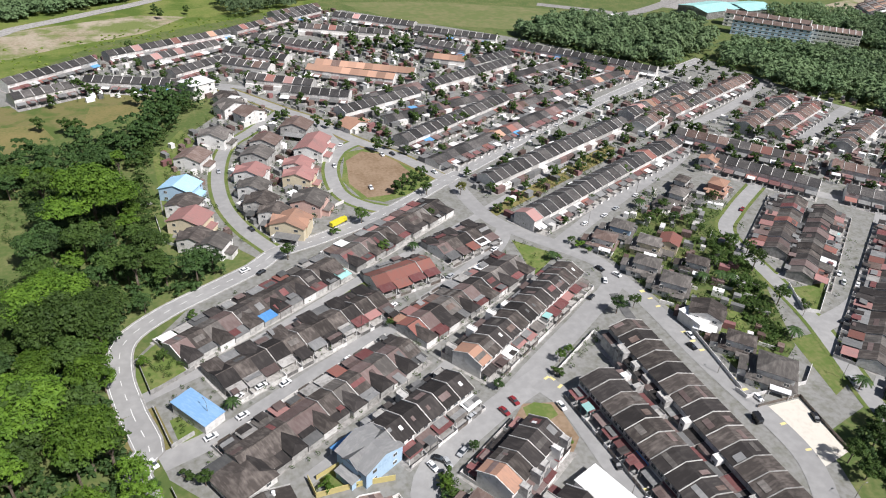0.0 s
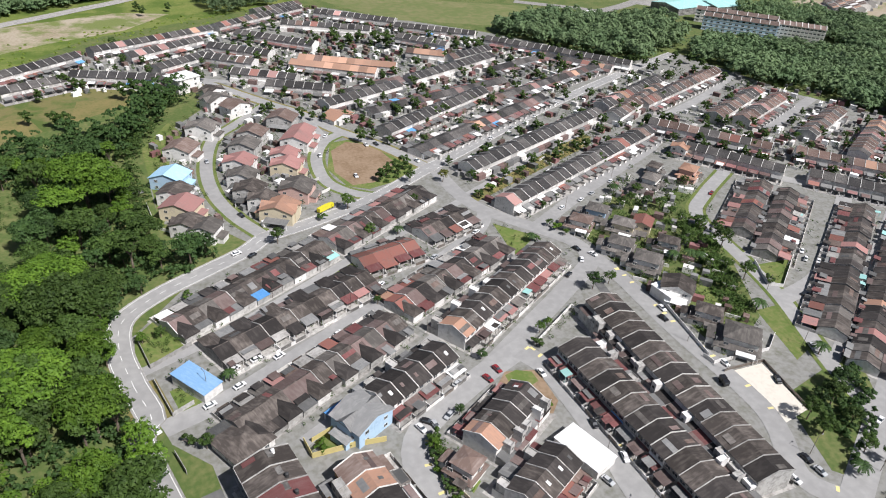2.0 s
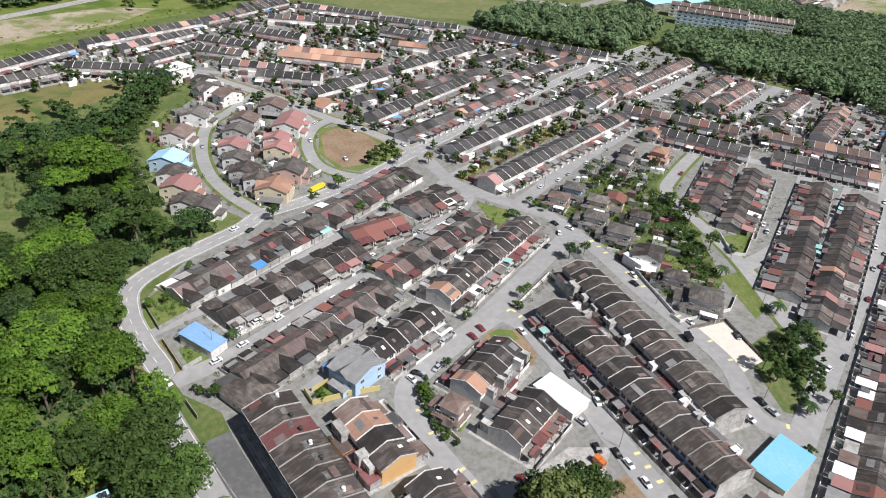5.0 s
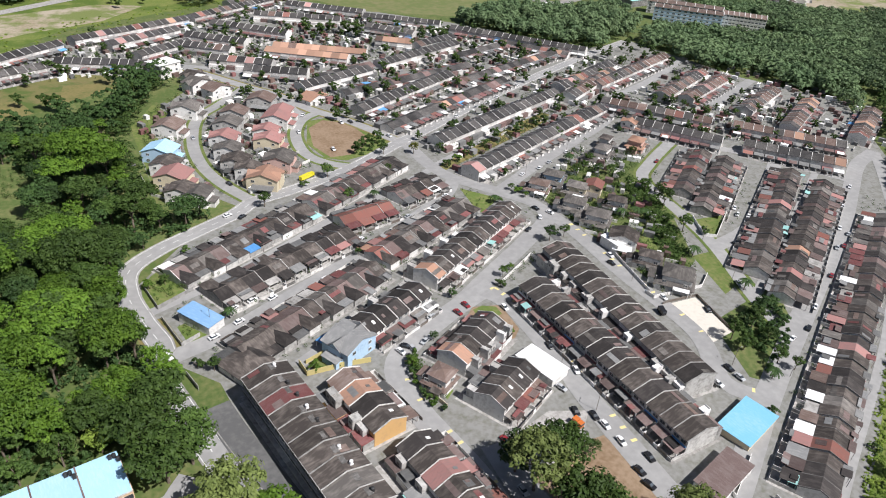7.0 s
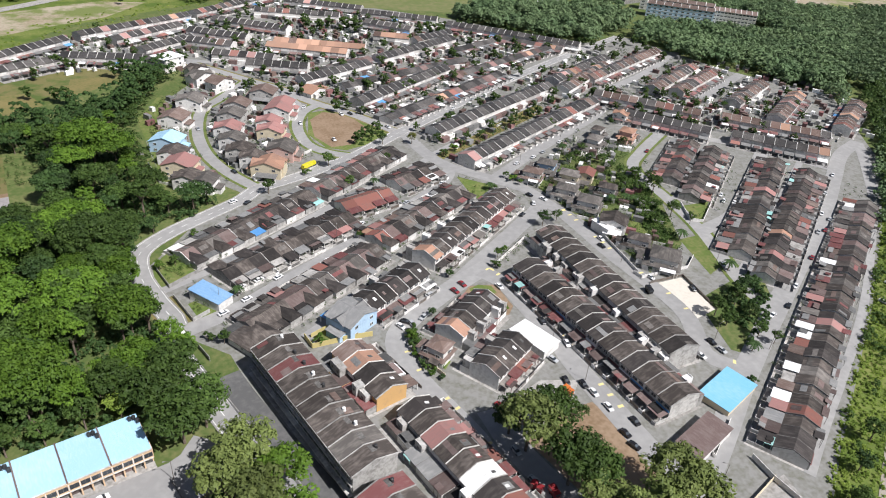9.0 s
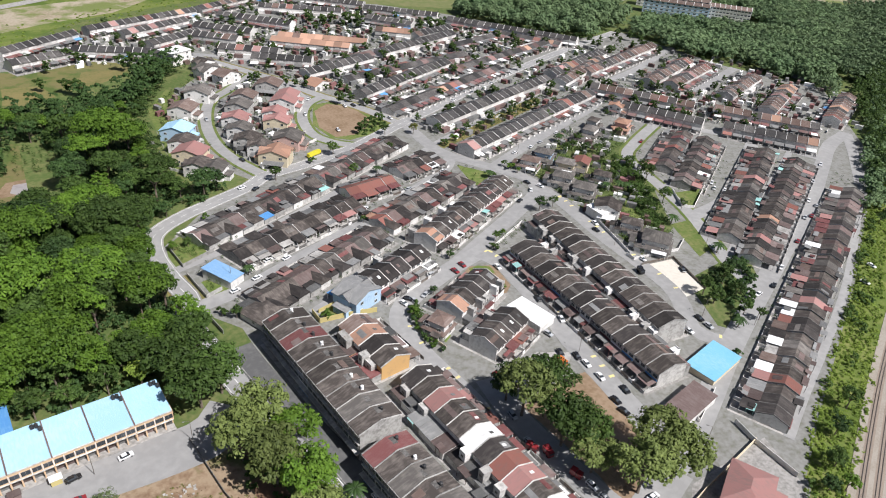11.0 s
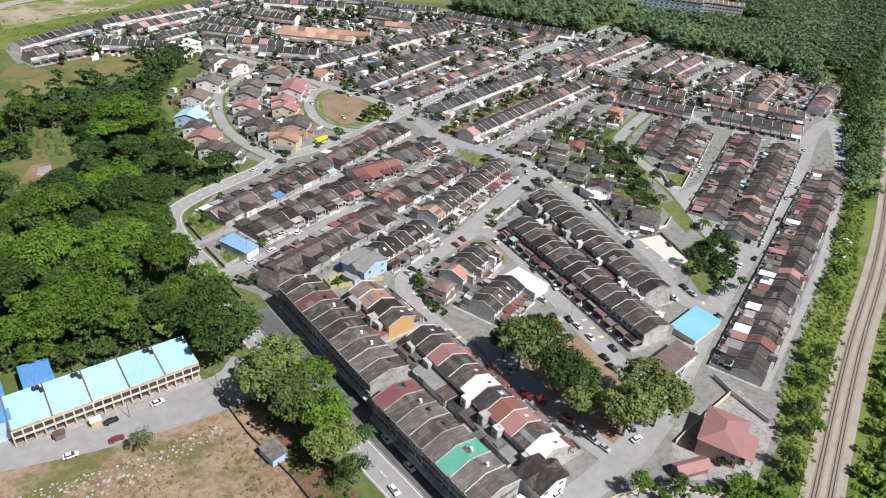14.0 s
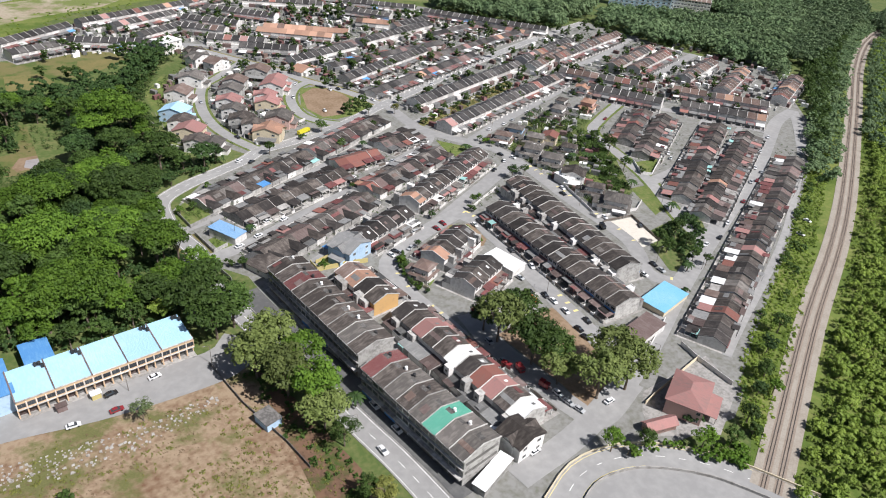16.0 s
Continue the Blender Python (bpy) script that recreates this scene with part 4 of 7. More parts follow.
def palm(x, y, scale=1.0, seed=0, leaf="leaf_dark"):
    ob = thing("palm_tree", pose(x, y, 0, 0, 0, seed * 53 % 360) @ Matrix.Scale(scale, 4), "palm tree with a crown of arching fronds", "palm tree", "palm trees")
    piece("trunk", shared("palm_trunk", lambda bm: limb(bm, (0, 0, -0.3), (0.2, 0.1, 5.6), 0.3, 0.2)), "bark", ob)

    def frond(bm):
        for k in range(6):
            t0, t1 = k / 6, (k + 1) / 6
            for s in (-1, 1):
                a, b = ((3.6 * t, 0, 5.6 + 1.5 * t - 2.6 * t * t) for t in (t0, t1))
                w = 0.75 * (1 - 0.6 * t0)
                v = [bm.verts.new(p) for p in (a, b, (b[0] + 0.3, s * w, b[2] - 0.35), (a[0] + 0.35, s * w, a[2] - 0.35))]
                bm.faces.new(v)
    for i in range(14):
        piece("frond", shared("frond", frond), leaf, ob, Matrix.Translation((0.2, 0.1, 0)) @ Matrix.Rotation(i * 2.4, 4, "Z") @ Matrix.Rotation(0.0 + 0.06 * (i % 3), 4, "Y"))
    return ob


def inside(x, y, poly):
    hit = False
    for (x0, y0), (x1, y1) in zip(poly, poly[1:] + poly[:1]):
        if (y0 > y) != (y1 > y) and x < (x1 - x0) * (y - y0) / (y1 - y0) + x0:
            hit = not hit
    return hit


def spots(poly, space, seed):
    rnd = random.Random(seed)
    xs, ys = [p[0] for p in poly], [p[1] for p in poly]
    y = min(ys)
    while y < max(ys):
        x = min(xs)
        while x < max(xs):
            px, py = x + rnd.uniform(-0.42, 0.42) * space, y + rnd.uniform(-0.42, 0.42) * space
            if inside(px, py, poly):
                yield px, py, rnd
            x += space
        y += space * 0.88


def cleared(x, y):
    return any(inside(x, y, poly) for poly in CLEARINGS)


def grove(poly, space, forms, leaves, seed, scale=(0.8, 1.2), group="trees of the wood"):
    for i, (x, y, rnd) in enumerate(spots(poly, space, seed)):
        if cleared(x, y):
            continue
        tree(x, y, rnd.choice(forms), rnd.choice(leaves), rnd.uniform(*scale), i * 7 + seed, group)


def woods(poly, space, seed, leaf, radius=5.0, height=12.0, cards=14, size=1.0, label="dense green wood far off", name="woods", gaps=0.0):
    """Distant woods, crowns joined into one."""
    rng = np.random.default_rng(seed)
    kinds = [leaf_cards(rng, 1.0, 0.8, 12, cards, size / radius, -0.1, 0.18, (0.32, 0.5) if radius > 5 else (0.18, 0.36)) for _ in range(5)]
    quads = []
    for x, y, rnd in spots(poly, space, seed):
        if cleared(x, y):
            continue
        if gaps and noise.noise((x * 0.09 + seed, y * 0.09, 0.5)) + rnd.uniform(-0.25, 0.25) < gaps - 0.5:
            continue
        k = rnd.uniform(0.55, 1.35)
        h = height * rnd.uniform(0.75, 1.2)
        quads.append(kinds[rnd.randrange(5)] * radius * k + np.array([x, y, h - radius * k * 0.7]))
        if height > 5:
            quads.append(kinds[rnd.randrange(5)][::3] * radius * k * np.array([1, 1, 0.9]) + np.array([x, y, h * 0.35]))
    ob = new(name, cards_mesh(name, np.concatenate(quads)))
    dress(ob, leaf)
    return tagged(ob, label, "trees", "", "stuff")


def on_road(x, y, clear=0.8):
    for line, width in ROAD_RUNS:
        for p in line[::2]:
            if abs(p.x - x) + abs(p.y - y) < width * 1.3 and math.hypot(p.x - x, p.y - y) < width / 2 + 2.2 + clear:
                return True
    return False


def yard_clutter(poly, space, seed, turn, material_names=("sheet_grey", "sheet_brown", "sheet_grey", "sheet_grey", "sheet_maroon", "tile_brown", "trim_white", "sheet_white")):
    """Low sheds, awnings and walls in the yards, joined with the distant houses."""
    for x, y, rnd in spots(poly, space, seed):
        if on_road(x, y):
            continue
        k = rnd.randrange(5)
        w, d, h = ((3, 2.4, 2.6), (4.5, 3, 2.9), (6, 0.25, 1.6), (2.2, 2.2, 2.3), (5.2, 2.2, 2.8))[k]
        m = Matrix.Translation((x, y, 0)) @ Matrix.Rotation(radians(turn + rnd.choice((0, 90))), 4, "Z")
        far_add(shared(f"clutter:{k}", lambda bm: boxes(bm, (-w / 2, w / 2, -d / 2, d / 2, 0, h))), m, "trim_white" if k == 2 else rnd.choice(material_names))


GARDEN = []


def garden_plants(poly, space, seed, low=0.6, high=1.7):
    for i, (x, y, rnd) in enumerate(spots(poly, space, seed)):
        if not on_road(x, y, 0.2):
            r = rnd.uniform(low, high)
            GARDEN.append(FAR_CROWNS[i % 4][::7] * r + np.array([x, y, r * 0.7]))


FAR_TREES = []
FAR_CROWNS = [leaf_cards(np.random.default_rng(90 + j), 1.0, 0.85, 14, 26, 0.17) for j in range(4)]


def far_tree(x, y, scale=1.0, seed=0):
    r = 4.4 * scale
    FAR_TREES.append(FAR_CROWNS[seed % 4] * r + np.array([x, y, 9.0 * scale - r * 0.6]))
    FAR_TREES.append(FAR_CROWNS[(seed + 1) % 4] * r * 0.8 + np.array([x, y, 3.5 * scale]))


def far_trees():
    ob = new("far_trees", cards_mesh("far_trees", np.concatenate(FAR_TREES)))
    dress(ob, "leaf_mid")
    tagged(ob, "green garden trees scattered between distant house rows", "trees", "", "stuff")
    ob = new("garden_plants", cards_mesh("garden_plants", np.concatenate(GARDEN)))
    dress(ob, "leaf_mid")
    tagged(ob, "low green shrubs and potted plants in house yards", "plants", "", "stuff")


def rubble_heap(poly, seed):
    """Broken concrete strewn over the ground, joined."""
    v, f = [], []
    for x, y, rnd in spots(poly, 1.1, seed):
        if rnd.random() < 0.5:
            continue
        s = rnd.uniform(0.12, 0.5)
        k = len(v)
        for dx, dy, dz in itertools.product((-1, 1), (-1, 1), (-0.2, 0.9)):
            v.append((x + dx * s * rnd.uniform(0.5, 1.2), y + dy * s * rnd.uniform(0.5, 1.2), max(-0.05, dz * s * rnd.uniform(0.5, 1.0))))
        f += [[k + i for i in q] for q in ((0, 1, 3, 2), (4, 6, 7, 5), (0, 4, 5, 1), (2, 3, 7, 6), (0, 2, 6, 4), (1, 5, 7, 3))]
    me = bpy.data.meshes.new("rubble")
    me.from_pydata(v, [], f)
    dress(new("rubble", me), "rubble")
    tagged(bpy.data.objects["rubble"], "pale broken concrete rubble strewn on waste ground", "rubble", "", "stuff")


def lamp_post(x, y, turn, h=8.0):
    ob = thing("street_lamp", pose(x, y, 0, 0, 0, turn), "grey steel street lamp with a single arm", "street lamp", "street lamps")

    def post(bm):
        limb(bm, (0, 0, 0), (0, 0, h), 0.11, 0.06, 6)
        limb(bm, (0, 0, h), (1.6, 0, h + 0.3), 0.05, 0.04, 5)
    piece("post", shared("post", post), "steel", ob)
    piece("lamp_head", shared("lamp_head", lambda bm: boxes(bm, (1.4, 2.1, -0.13, 0.13, h + 0.22, h + 0.36))), "sheet_grey", ob)

# places that the woods leave open: a pool's clearing, the school and its yard, the pale building by the highway
CLEARINGS = [
    [(-69, 338), (-55, 335), (-50.6, 315), (-46, 286), (-48, 246), (-84, 244), (-100, 262), (-96, 290), (-73, 297)],
    [(498, 488), (551, 545), (660, 470), (640, 400), (600, 384), (532, 446)],
    [(745, 470), (800, 440), (1040, 430), (1040, 660), (745, 575)],
    [(424, 582), (436, 548), (482, 548), (486, 600)],
    [(421, 425), (432, 412), (470, 436), (531, 474), (520, 490), (462, 452)],
]

# ---- ground ----
earth = bmesh.new()
slab(earth, [(-3000, -3000, 0.0), (3000, -3000, 0.0), (3000, 3000, 0.0), (-3000, 3000, 0.0)], 1.0)
setting("ground", earth, "grass", "rough green grassland round the housing estate", "ground")
patch("far_town", "bare_field", "pale dusty ground of a town far off", (745, 470), (800, 440), (1040, 430), (1040, 660), (745, 575))
patch("scrub_field", "scrub_field", "rough bright green scrub beyond the last houses", (-230, 500), (-80, 505), (-14, 592), (86, 640), (190, 700), (60, 760), (-60, 700), (-230, 640))
patch("yards", "yard", "dusty paved yards and verges between the houses", (-8.2, 146.3), (-15, 179.2), (-14.6, 201.4), (5.3, 224.2), (39.5, 246.9), (26.8, 267.8), (2.6, 281), (4.5, 331.3), (24.8, 391.5), (61.4, 438.4), (35, 479.1), (-27, 473), (-73, 465.1), (-80, 503), (-27, 542), (-17, 551), (76, 596), (163, 652), (190, 655), (198.1, 660), (254.5, 601.6), (316.5, 539.4), (363.9, 475.6), (392.6, 429), (454.6, 437.7), (462.6, 382), (472.1, 320.3), (507.1, 249.5), (409.2, 145.2), (365.2, 111.9), (225, 34.1), (146.9, -4.1), (121.6, -16.6), (90.6, -14.6), (72.4, -7.8), (42.1, -11.5), (13.9, -6.7), (1.2, 133.9))
patch("field", "field", "wide pale green open field", (204.9, 689.6), (299, 678.9), (427.7, 618.9), (398.8, 568.9), (329, 562.1), (252.9, 597.8), (217.6, 656.6))
patch("clearing", "bare_field", "open ground of dry grass and bare earth", (-85.5, 633.5), (-42.4, 650.7), (14.9, 672.2), (56.1, 660.4), (15.6, 612.3), (-41.5, 584.4), (-79.9, 558))
patch("playing_field", "meadow", "rough dry grass by the playing field", (-78, 468), (-67.6, 461), (-27, 480), (-3.4, 476), (10.9, 443), (9, 423), (-17, 405), (-38, 394), (-66, 386), (-95, 392))
patch("playing_field", "dry_grass", "dry brown playing field", (-24.5, 450.3), (-1.7, 451.2), (8.8, 428.1), (-16.8, 411.6), (-29.2, 418.2))
patch("playing_field", "dry_grass", "worn dry grass pitch", (-72, 429.5), (-50.6, 430.3), (-42.7, 406.2), (-55.6, 397.6), (-72, 399.0))
patch("clearing", "meadow", "grassy clearing round a muddy pool", (-69, 338), (-55, 335), (-50.6, 315), (-47, 286), (-52, 268), (-76, 268), (-96, 270), (-96, 290), (-73, 297))
patch("pond_bank", "soil", "bare reddish earth round a pool", (-76, 278), (-72, 289), (-56, 291), (-50.5, 291), (-50, 280), (-62, 274), (-74, 273))
patch("pond", "mud", "pale greyish muddy pool in a clearing", (-70.5, 277), (-69, 285.5), (-63, 286), (-58, 288), (-54.1, 288.3), (-53.7, 279.1), (-59, 277), (-66.5, 273.1))
patch("wood_floor", "grass", "shaded green floor of the wood", (-8.2, 146.3), (-19.5, 170.9), (-20.4, 209.8), (-12.5, 221.7), (26.8, 240.3), (35.1, 248.4), (4.4, 275.5), (3.5, 351.7), (21.3, 449.3), (-67.3, 387.8), (-58.3, 160.1))
patch("oval_green", "lawn", "grassy rim of an oval green", (103.6, 343.3), (128, 345.7), (137.5, 317.3), (138.7, 296.6), (124.7, 286.2), (104.7, 281.4), (95.3, 288.2), (91.8, 310.1))
patch("oval_soil", "soil", "bare brown earth in an oval green", (100.9, 332.4), (113.1, 342), (126.5, 332.3), (129.1, 308.8), (122.7, 296.9), (110, 287.8), (98.3, 288.4), (94.4, 305.9))
patch("lot", "lawn", "grassy gardens of detached houses", (3.9, 270.8), (4.7, 318.8), (4.7, 365.8), (22.8, 400.8), (28.3, 382.1), (16.9, 347.5), (8.1, 289.4))
patch("lot", "grass", "weedy gardens among detached houses", (182.2, 209.5), (224.2, 234.8), (245.2, 212.7), (229.8, 164.2), (209.6, 124.5), (180.6, 113.1), (183.3, 141.2), (182.4, 181))
patch("verge", "lawn", "grass verge inside a road bend", (-13.7, 201.1), (-4.8, 210.5), (4.5, 217.3), (-10.6, 182.8), (-14.7, 184.3))
patch("verge", "dry_grass", "dry grass verge beside the road", (-14.4, 176.3), (-9.4, 177), (-5.5, 158.4), (-8.9, 155.6), (-12, 165.5))
patch("verge", "dry_grass", "dry grass strip outside the road bend", (-22, 216.8), (-14.4, 220.7), (6.2, 231.4), (31.7, 242.9), (31.9, 237.7), (5.4, 224.9), (-12.9, 214.1), (-18.9, 203), (-19, 180.7), (-15, 155.4), (-17.9, 156.5), (-22.9, 187.4))
patch("lot", "lawn", "grassy garden lot", (-12, 200.5), (-2.7, 203.2), (1.5, 190.9), (-8.9, 183.5))
patch("lot", "lawn", "grassy garden lot", (-6, 169.3), (2.7, 172.4), (5.8, 158.7), (-4, 157.8))
patch("lot", "lawn", "green triangular lot between streets", (147.4, 229.2), (160.9, 211.9), (142, 199.7), (145.2, 214.9))
patch("lot", "dry_grass", "dry grass strip between two rows", (149.8, 250.4), (242, 288.9), (260.1, 302.6), (256.9, 309.6), (167.9, 269), (147.1, 260.2))
patch("lot", "grass", "overgrown green lot", (240.8, 220.1), (263.1, 228.3), (270.8, 216.2), (243.7, 188.4), (243.4, 199.2))
patch("lot", "lawn", "green lot among gardens", (207.5, 159.3), (223.3, 157.8), (211.4, 134.4), (196, 136.5))
patch("lot", "lawn", "walled green lawn", (243.3, 155), (262.8, 152.6), (241.5, 138.8), (233, 139.9))
patch("lot", "lawn", "roadside lawn with tree stumps", (215.1, 129.5), (226.6, 128.9), (214.1, 103.4), (205.2, 100.8))
patch("lot", "grass", "grassy corner lot with trees", (183.9, 88.9), (232.3, 97.3), (209.5, 67.5), (177.6, 52.7), (171.6, 59.8))
patch("pitch", "sand", "pale sandy open lot with wire fence", (175.3, 105.9), (190.8, 104.5), (186.9, 81.2), (172.1, 79.4))
patch("island", "soil", "worn earth island under big trees", (94.9, 61.4), (104.1, 60.9), (105.1, 35.9), (94.9, 10.7), (78, 9.6), (78.4, 22.7), (72, 68.1), (85.7, 73))
patch("forecourt", "concrete", "stained concrete forecourt", (94.7, 0.3), (101.9, 7.4), (138.7, 10.6), (133.8, -7.8), (110.7, -19.7), (89.7, -9.5))
patch("waste_ground", "waste", "brown scrubby waste ground with rubble", (-117.8, 90), (-90.5, 84), (-52.2, 80), (-24.9, 82), (-16, 86), (-3.2, 31.5), (4.2, 8.5), (7.6, -16.9), (-115, 33.3))
patch("waste_ground", "litter", "brown earth and weeds at the foot of the trees", (-14.8, 83.3), (-10.5, 77.9), (0.1, 22.5), (-4.3, 13), (-15.6, 19))
patch("rail_verge", "scrub_field", "overgrown railway verge", (96.3, -42), (122.5, -22.9), (138, -6), (163.5, 8), (203.5, 28.5), (258, 56.5), (328.5, 96), (442.8, 167.7), (727.7, 316.2), (868, 329.3), (442, 61.9), (136.4, -61.4))
patch("works_ground", "concrete", "dusty pale works yard far off", (573.3, 641.7), (670.4, 625.8), (679.1, 581.9), (637.7, 550.5), (586, 572.7), (546.1, 613.3))
patch("lot", "concrete", "paved car park under trees", (71.9, 71.8), (94.1, 77.1), (106.7, 71.5), (94.9, 61.4), (74.4, 56.6), (65.2, 57.6))
patch("ramp_apron", "asphalt", "asphalt apron inside the curved ramp", (44.5, -18.9), (60.7, -12.8), (74.4, -13.4), (89.5, -20.5), (101.6, -32.6), (111.5, -53.4), (66.9, -41.1))
patch("court", "soil", "red-brown paved court round a garden", (90.5, 128.4), (100.3, 136.5), (111.3, 133.1), (109.7, 117.3), (104.8, 113.1), (99.9, 115), (100.2, 122.2))
patch("garden", "lawn", "small round green garden in a court", (99.4, 134.9), (104.2, 135.8), (109, 132.9), (108.7, 127.9), (103, 126.7), (98.6, 129.9))
patch("lot", "lawn", "small green lot beside a yellow wall", (30, 132.3), (39.2, 135.3), (44.1, 128.9), (37.9, 125.6), (31.6, 126.5))
patch("lot", "lawn", "small green front garden behind a wall", (64.7, 114.0), (64.0, 106.1), (66.2, 95.7), (70.1, 98.6), (67.9, 109.2))
patch("lot", "lawn", "grass strip of a back lane", (61.2, 213.7), (75.4, 221), (77.3, 218.2), (62.9, 210.3))
patch("lot", "grass", "overgrown green strip between gardens and a street", (234.1, 198.2), (254.5, 199.9), (237.8, 166.4), (213.4, 125.9), (200.2, 119.5), (202.2, 136.3), (212.3, 156.3))

# ---- streets ----
road([(-16.1, 175.7), (-18.9, 195.7), (-16.3, 213), (-2.5, 225.2), (17.2, 235.4), (34.3, 244.2), (45.5, 252.7), (64.1, 257.6), (87.7, 265.4), (107.5, 273.2), (144.4, 294.8), (162.1, 303.7), (257.3, 354.5), (368.4, 406), (449.4, 439)], 8.5, "asphalt", "main_road", "grey asphalt main road with white lines", "ce", True)
road([(-16.1, 175.7), (-12.5, 158.8), (-16.7, 150.9), (-7.8, 106.1), (-0.4, 75.5), (7.1, 38.7), (11.6, 17.6), (16.2, -12.7)], 8.5, "asphalt", "main_road", "grey asphalt main road with white lines", "ce", True)
road([(44.6, 254.4), (35.8, 277.5), (31.3, 304.1), (33.5, 335.4), (43, 368), (58.7, 385.9), (78.3, 408.1), (85.4, 416.1)], 6.5, verge="lawn")
road([(46.4, 482.1), (66.7, 447.8), (85.4, 416.1), (100.7, 392.1), (112.6, 361.3), (129.6, 331.4), (144.4, 294.8)], 7.5, verge="dry_grass")
road([(116.1, 356), (101, 345.6), (90.1, 324.7), (86.8, 298.5), (93.4, 282.6), (104.5, 273)], 6.5, verge="lawn")
road([(-9.9, 153.3), (9.1, 158.6), (32.4, 169.2), (55.2, 180.1), (87.7, 196.3), (134.2, 223.5), (151.1, 241.4)], 7.5)
road([(-13.2, 181.6), (14.5, 192.1), (43.7, 206.6), (76.3, 223.7), (110.8, 239.1), (144.5, 255.1)], 4.5)
road([(27.5, 132.3), (55.4, 145.7), (87.1, 163.5), (145.5, 198.5)], 4.5, "asphalt", "lane", "stained grey back lane")
road([(72, 128.7), (94.8, 139.2), (117.4, 152.2), (149.1, 170.3), (171.9, 184.7), (175.2, 199.6), (167.2, 214.7), (156.2, 231.5), (148.5, 245.1), (145.7, 263.6), (146.7, 292.7)], 8.5)
road([(115.4, 146.4), (94.8, 139), (83.6, 134.1), (71, 128.2), (62.5, 122.8), (56.9, 115.5), (54.8, 104.5), (55.6, 90.5), (57.8, 75.7), (59.2, 62), (58.1, 46.5)], 9, "asphalt", "road", "grey asphalt street with yellow parking bays", "p")
road([(111.2, 143.8), (115.3, 130.7), (114.2, 107.1), (113.2, 92.2), (110.3, 76), (107, 35), (106.3, 22.6)], 9, "asphalt", "road", "grey asphalt street with parking bays", "p")
road([(69.9, 72.7), (68.9, 55.8), (70.8, 37.7), (74.7, 12.5), (79.8, 4.9), (102.1, 12.9)], 9)
road([(174.8, 192.7), (177.1, 174.3), (174.1, 131), (172.7, 86.7), (160.6, 62.4), (168.8, 48)], 8, "asphalt", "road", "grey asphalt street with parking bays", "p")
road([(39.6, -2.3), (71.9, 3.9), (115.9, 21.3), (169.3, 49.9), (224.9, 77), (305.9, 115.8), (359.8, 145.9), (397.6, 166.8), (431.1, 177)], 9)
road([(431.1, 177), (399.4, 150.7), (359.2, 119.4)], 7, "asphalt", "lane", "pale worn service lane")
road([(314.1, 240.4), (271.5, 217), (250.5, 200.2), (241.5, 164.3), (233, 133.4), (214.7, 92.6), (207, 68.6)], 7, verge="lawn")
road([(230.5, 130.9), (261.4, 137), (291.8, 153.5), (349.2, 189.4)], 8)
road([(304.2, 241.5), (338.1, 209.5), (367.4, 162.3), (372.3, 150.8)], 8)
road([(300.2, 191.7), (265.6, 167.7), (244.8, 163.1)], 3.5, "asphalt", "lane", "stained grey back lane")
road([(360.8, 169.8), (295.6, 135.5), (216.9, 94.6)], 4, "asphalt", "lane", "stained grey back lane")
road([(337.9, 106.1), (247, 54.3), (167, 16.9), (146, 6.8)], 3.6, "asphalt", "lane", "stained grey back lane")
road([(164.8, 218.1), (213, 243.4), (286.5, 277.7), (305.8, 295)], 7.5)
road([(175.7, 187.9), (174.2, 204.8), (167.2, 214.7)], 7)
road([(329.3, 316.5), (393.4, 341.9), (467.5, 380.7)], 7)
road([(390.5, 279.1), (475.6, 313.3)], 8)
road([(149.8, 259.3), (217.4, 292.6), (263, 312.3)], 4, "asphalt", "lane", "stained grey back lane")
road([(166.9, 177.9), (160.3, 142.8), (155.7, 100.7), (155.4, 75.4)], 4, "asphalt_dark", "lane", "dark wet back lane between shophouses")
road([(-2.6, 124.1), (1, 103.9), (12.1, 56.8), (21.2, 16.7), (23.9, -0.4)], 9, "asphalt_dark", "service_road", "dark asphalt service road in front of shophouses")
road([(-109, 87), (-88.7, 88.3), (-58.7, 85), (-23.9, 86.4), (-11.7, 96.2)], 17, "asphalt", "service_road", "wide worn asphalt road before the shops")
road([(-170, 590), (-97.4, 622), (-75.7, 645), (-45.4, 667), (-11.9, 692.6), (12.6, 710.4), (44, 738)], 13, "concrete", "road", "pale dusty road far off")
road([(410.3, 647.2), (462.7, 607.7), (486.8, 591), (570.3, 628.1), (617.6, 664.2)], 14, "concrete", "road", "pale highway far off")
road([(44.3, -16.6), (58.3, -10.4), (72.1, -10.7), (84.2, -15.9), (96.4, -25.9), (104.3, -36.9), (114, -53.6)], 9, "asphalt", "ramp_road", "curved asphalt ramp with hatched markings", "cy", True)
road([(102.4, 350.1), (100.7, 392.1)], 6)
road([(52.7, 474.5), (79.3, 455.8), (110.3, 427.2), (128.7, 388.9)], 6)
road([(105.7, -42.4), (193.1, 3.1), (271.3, 40.6), (342, 78.4), (475.6, 155.5), (603.9, 230.2), (714.3, 285.4), (814.6, 317), (921.1, 329.6)], 12, "ballast", "rail_bed", "pale stony bed of a double railway")

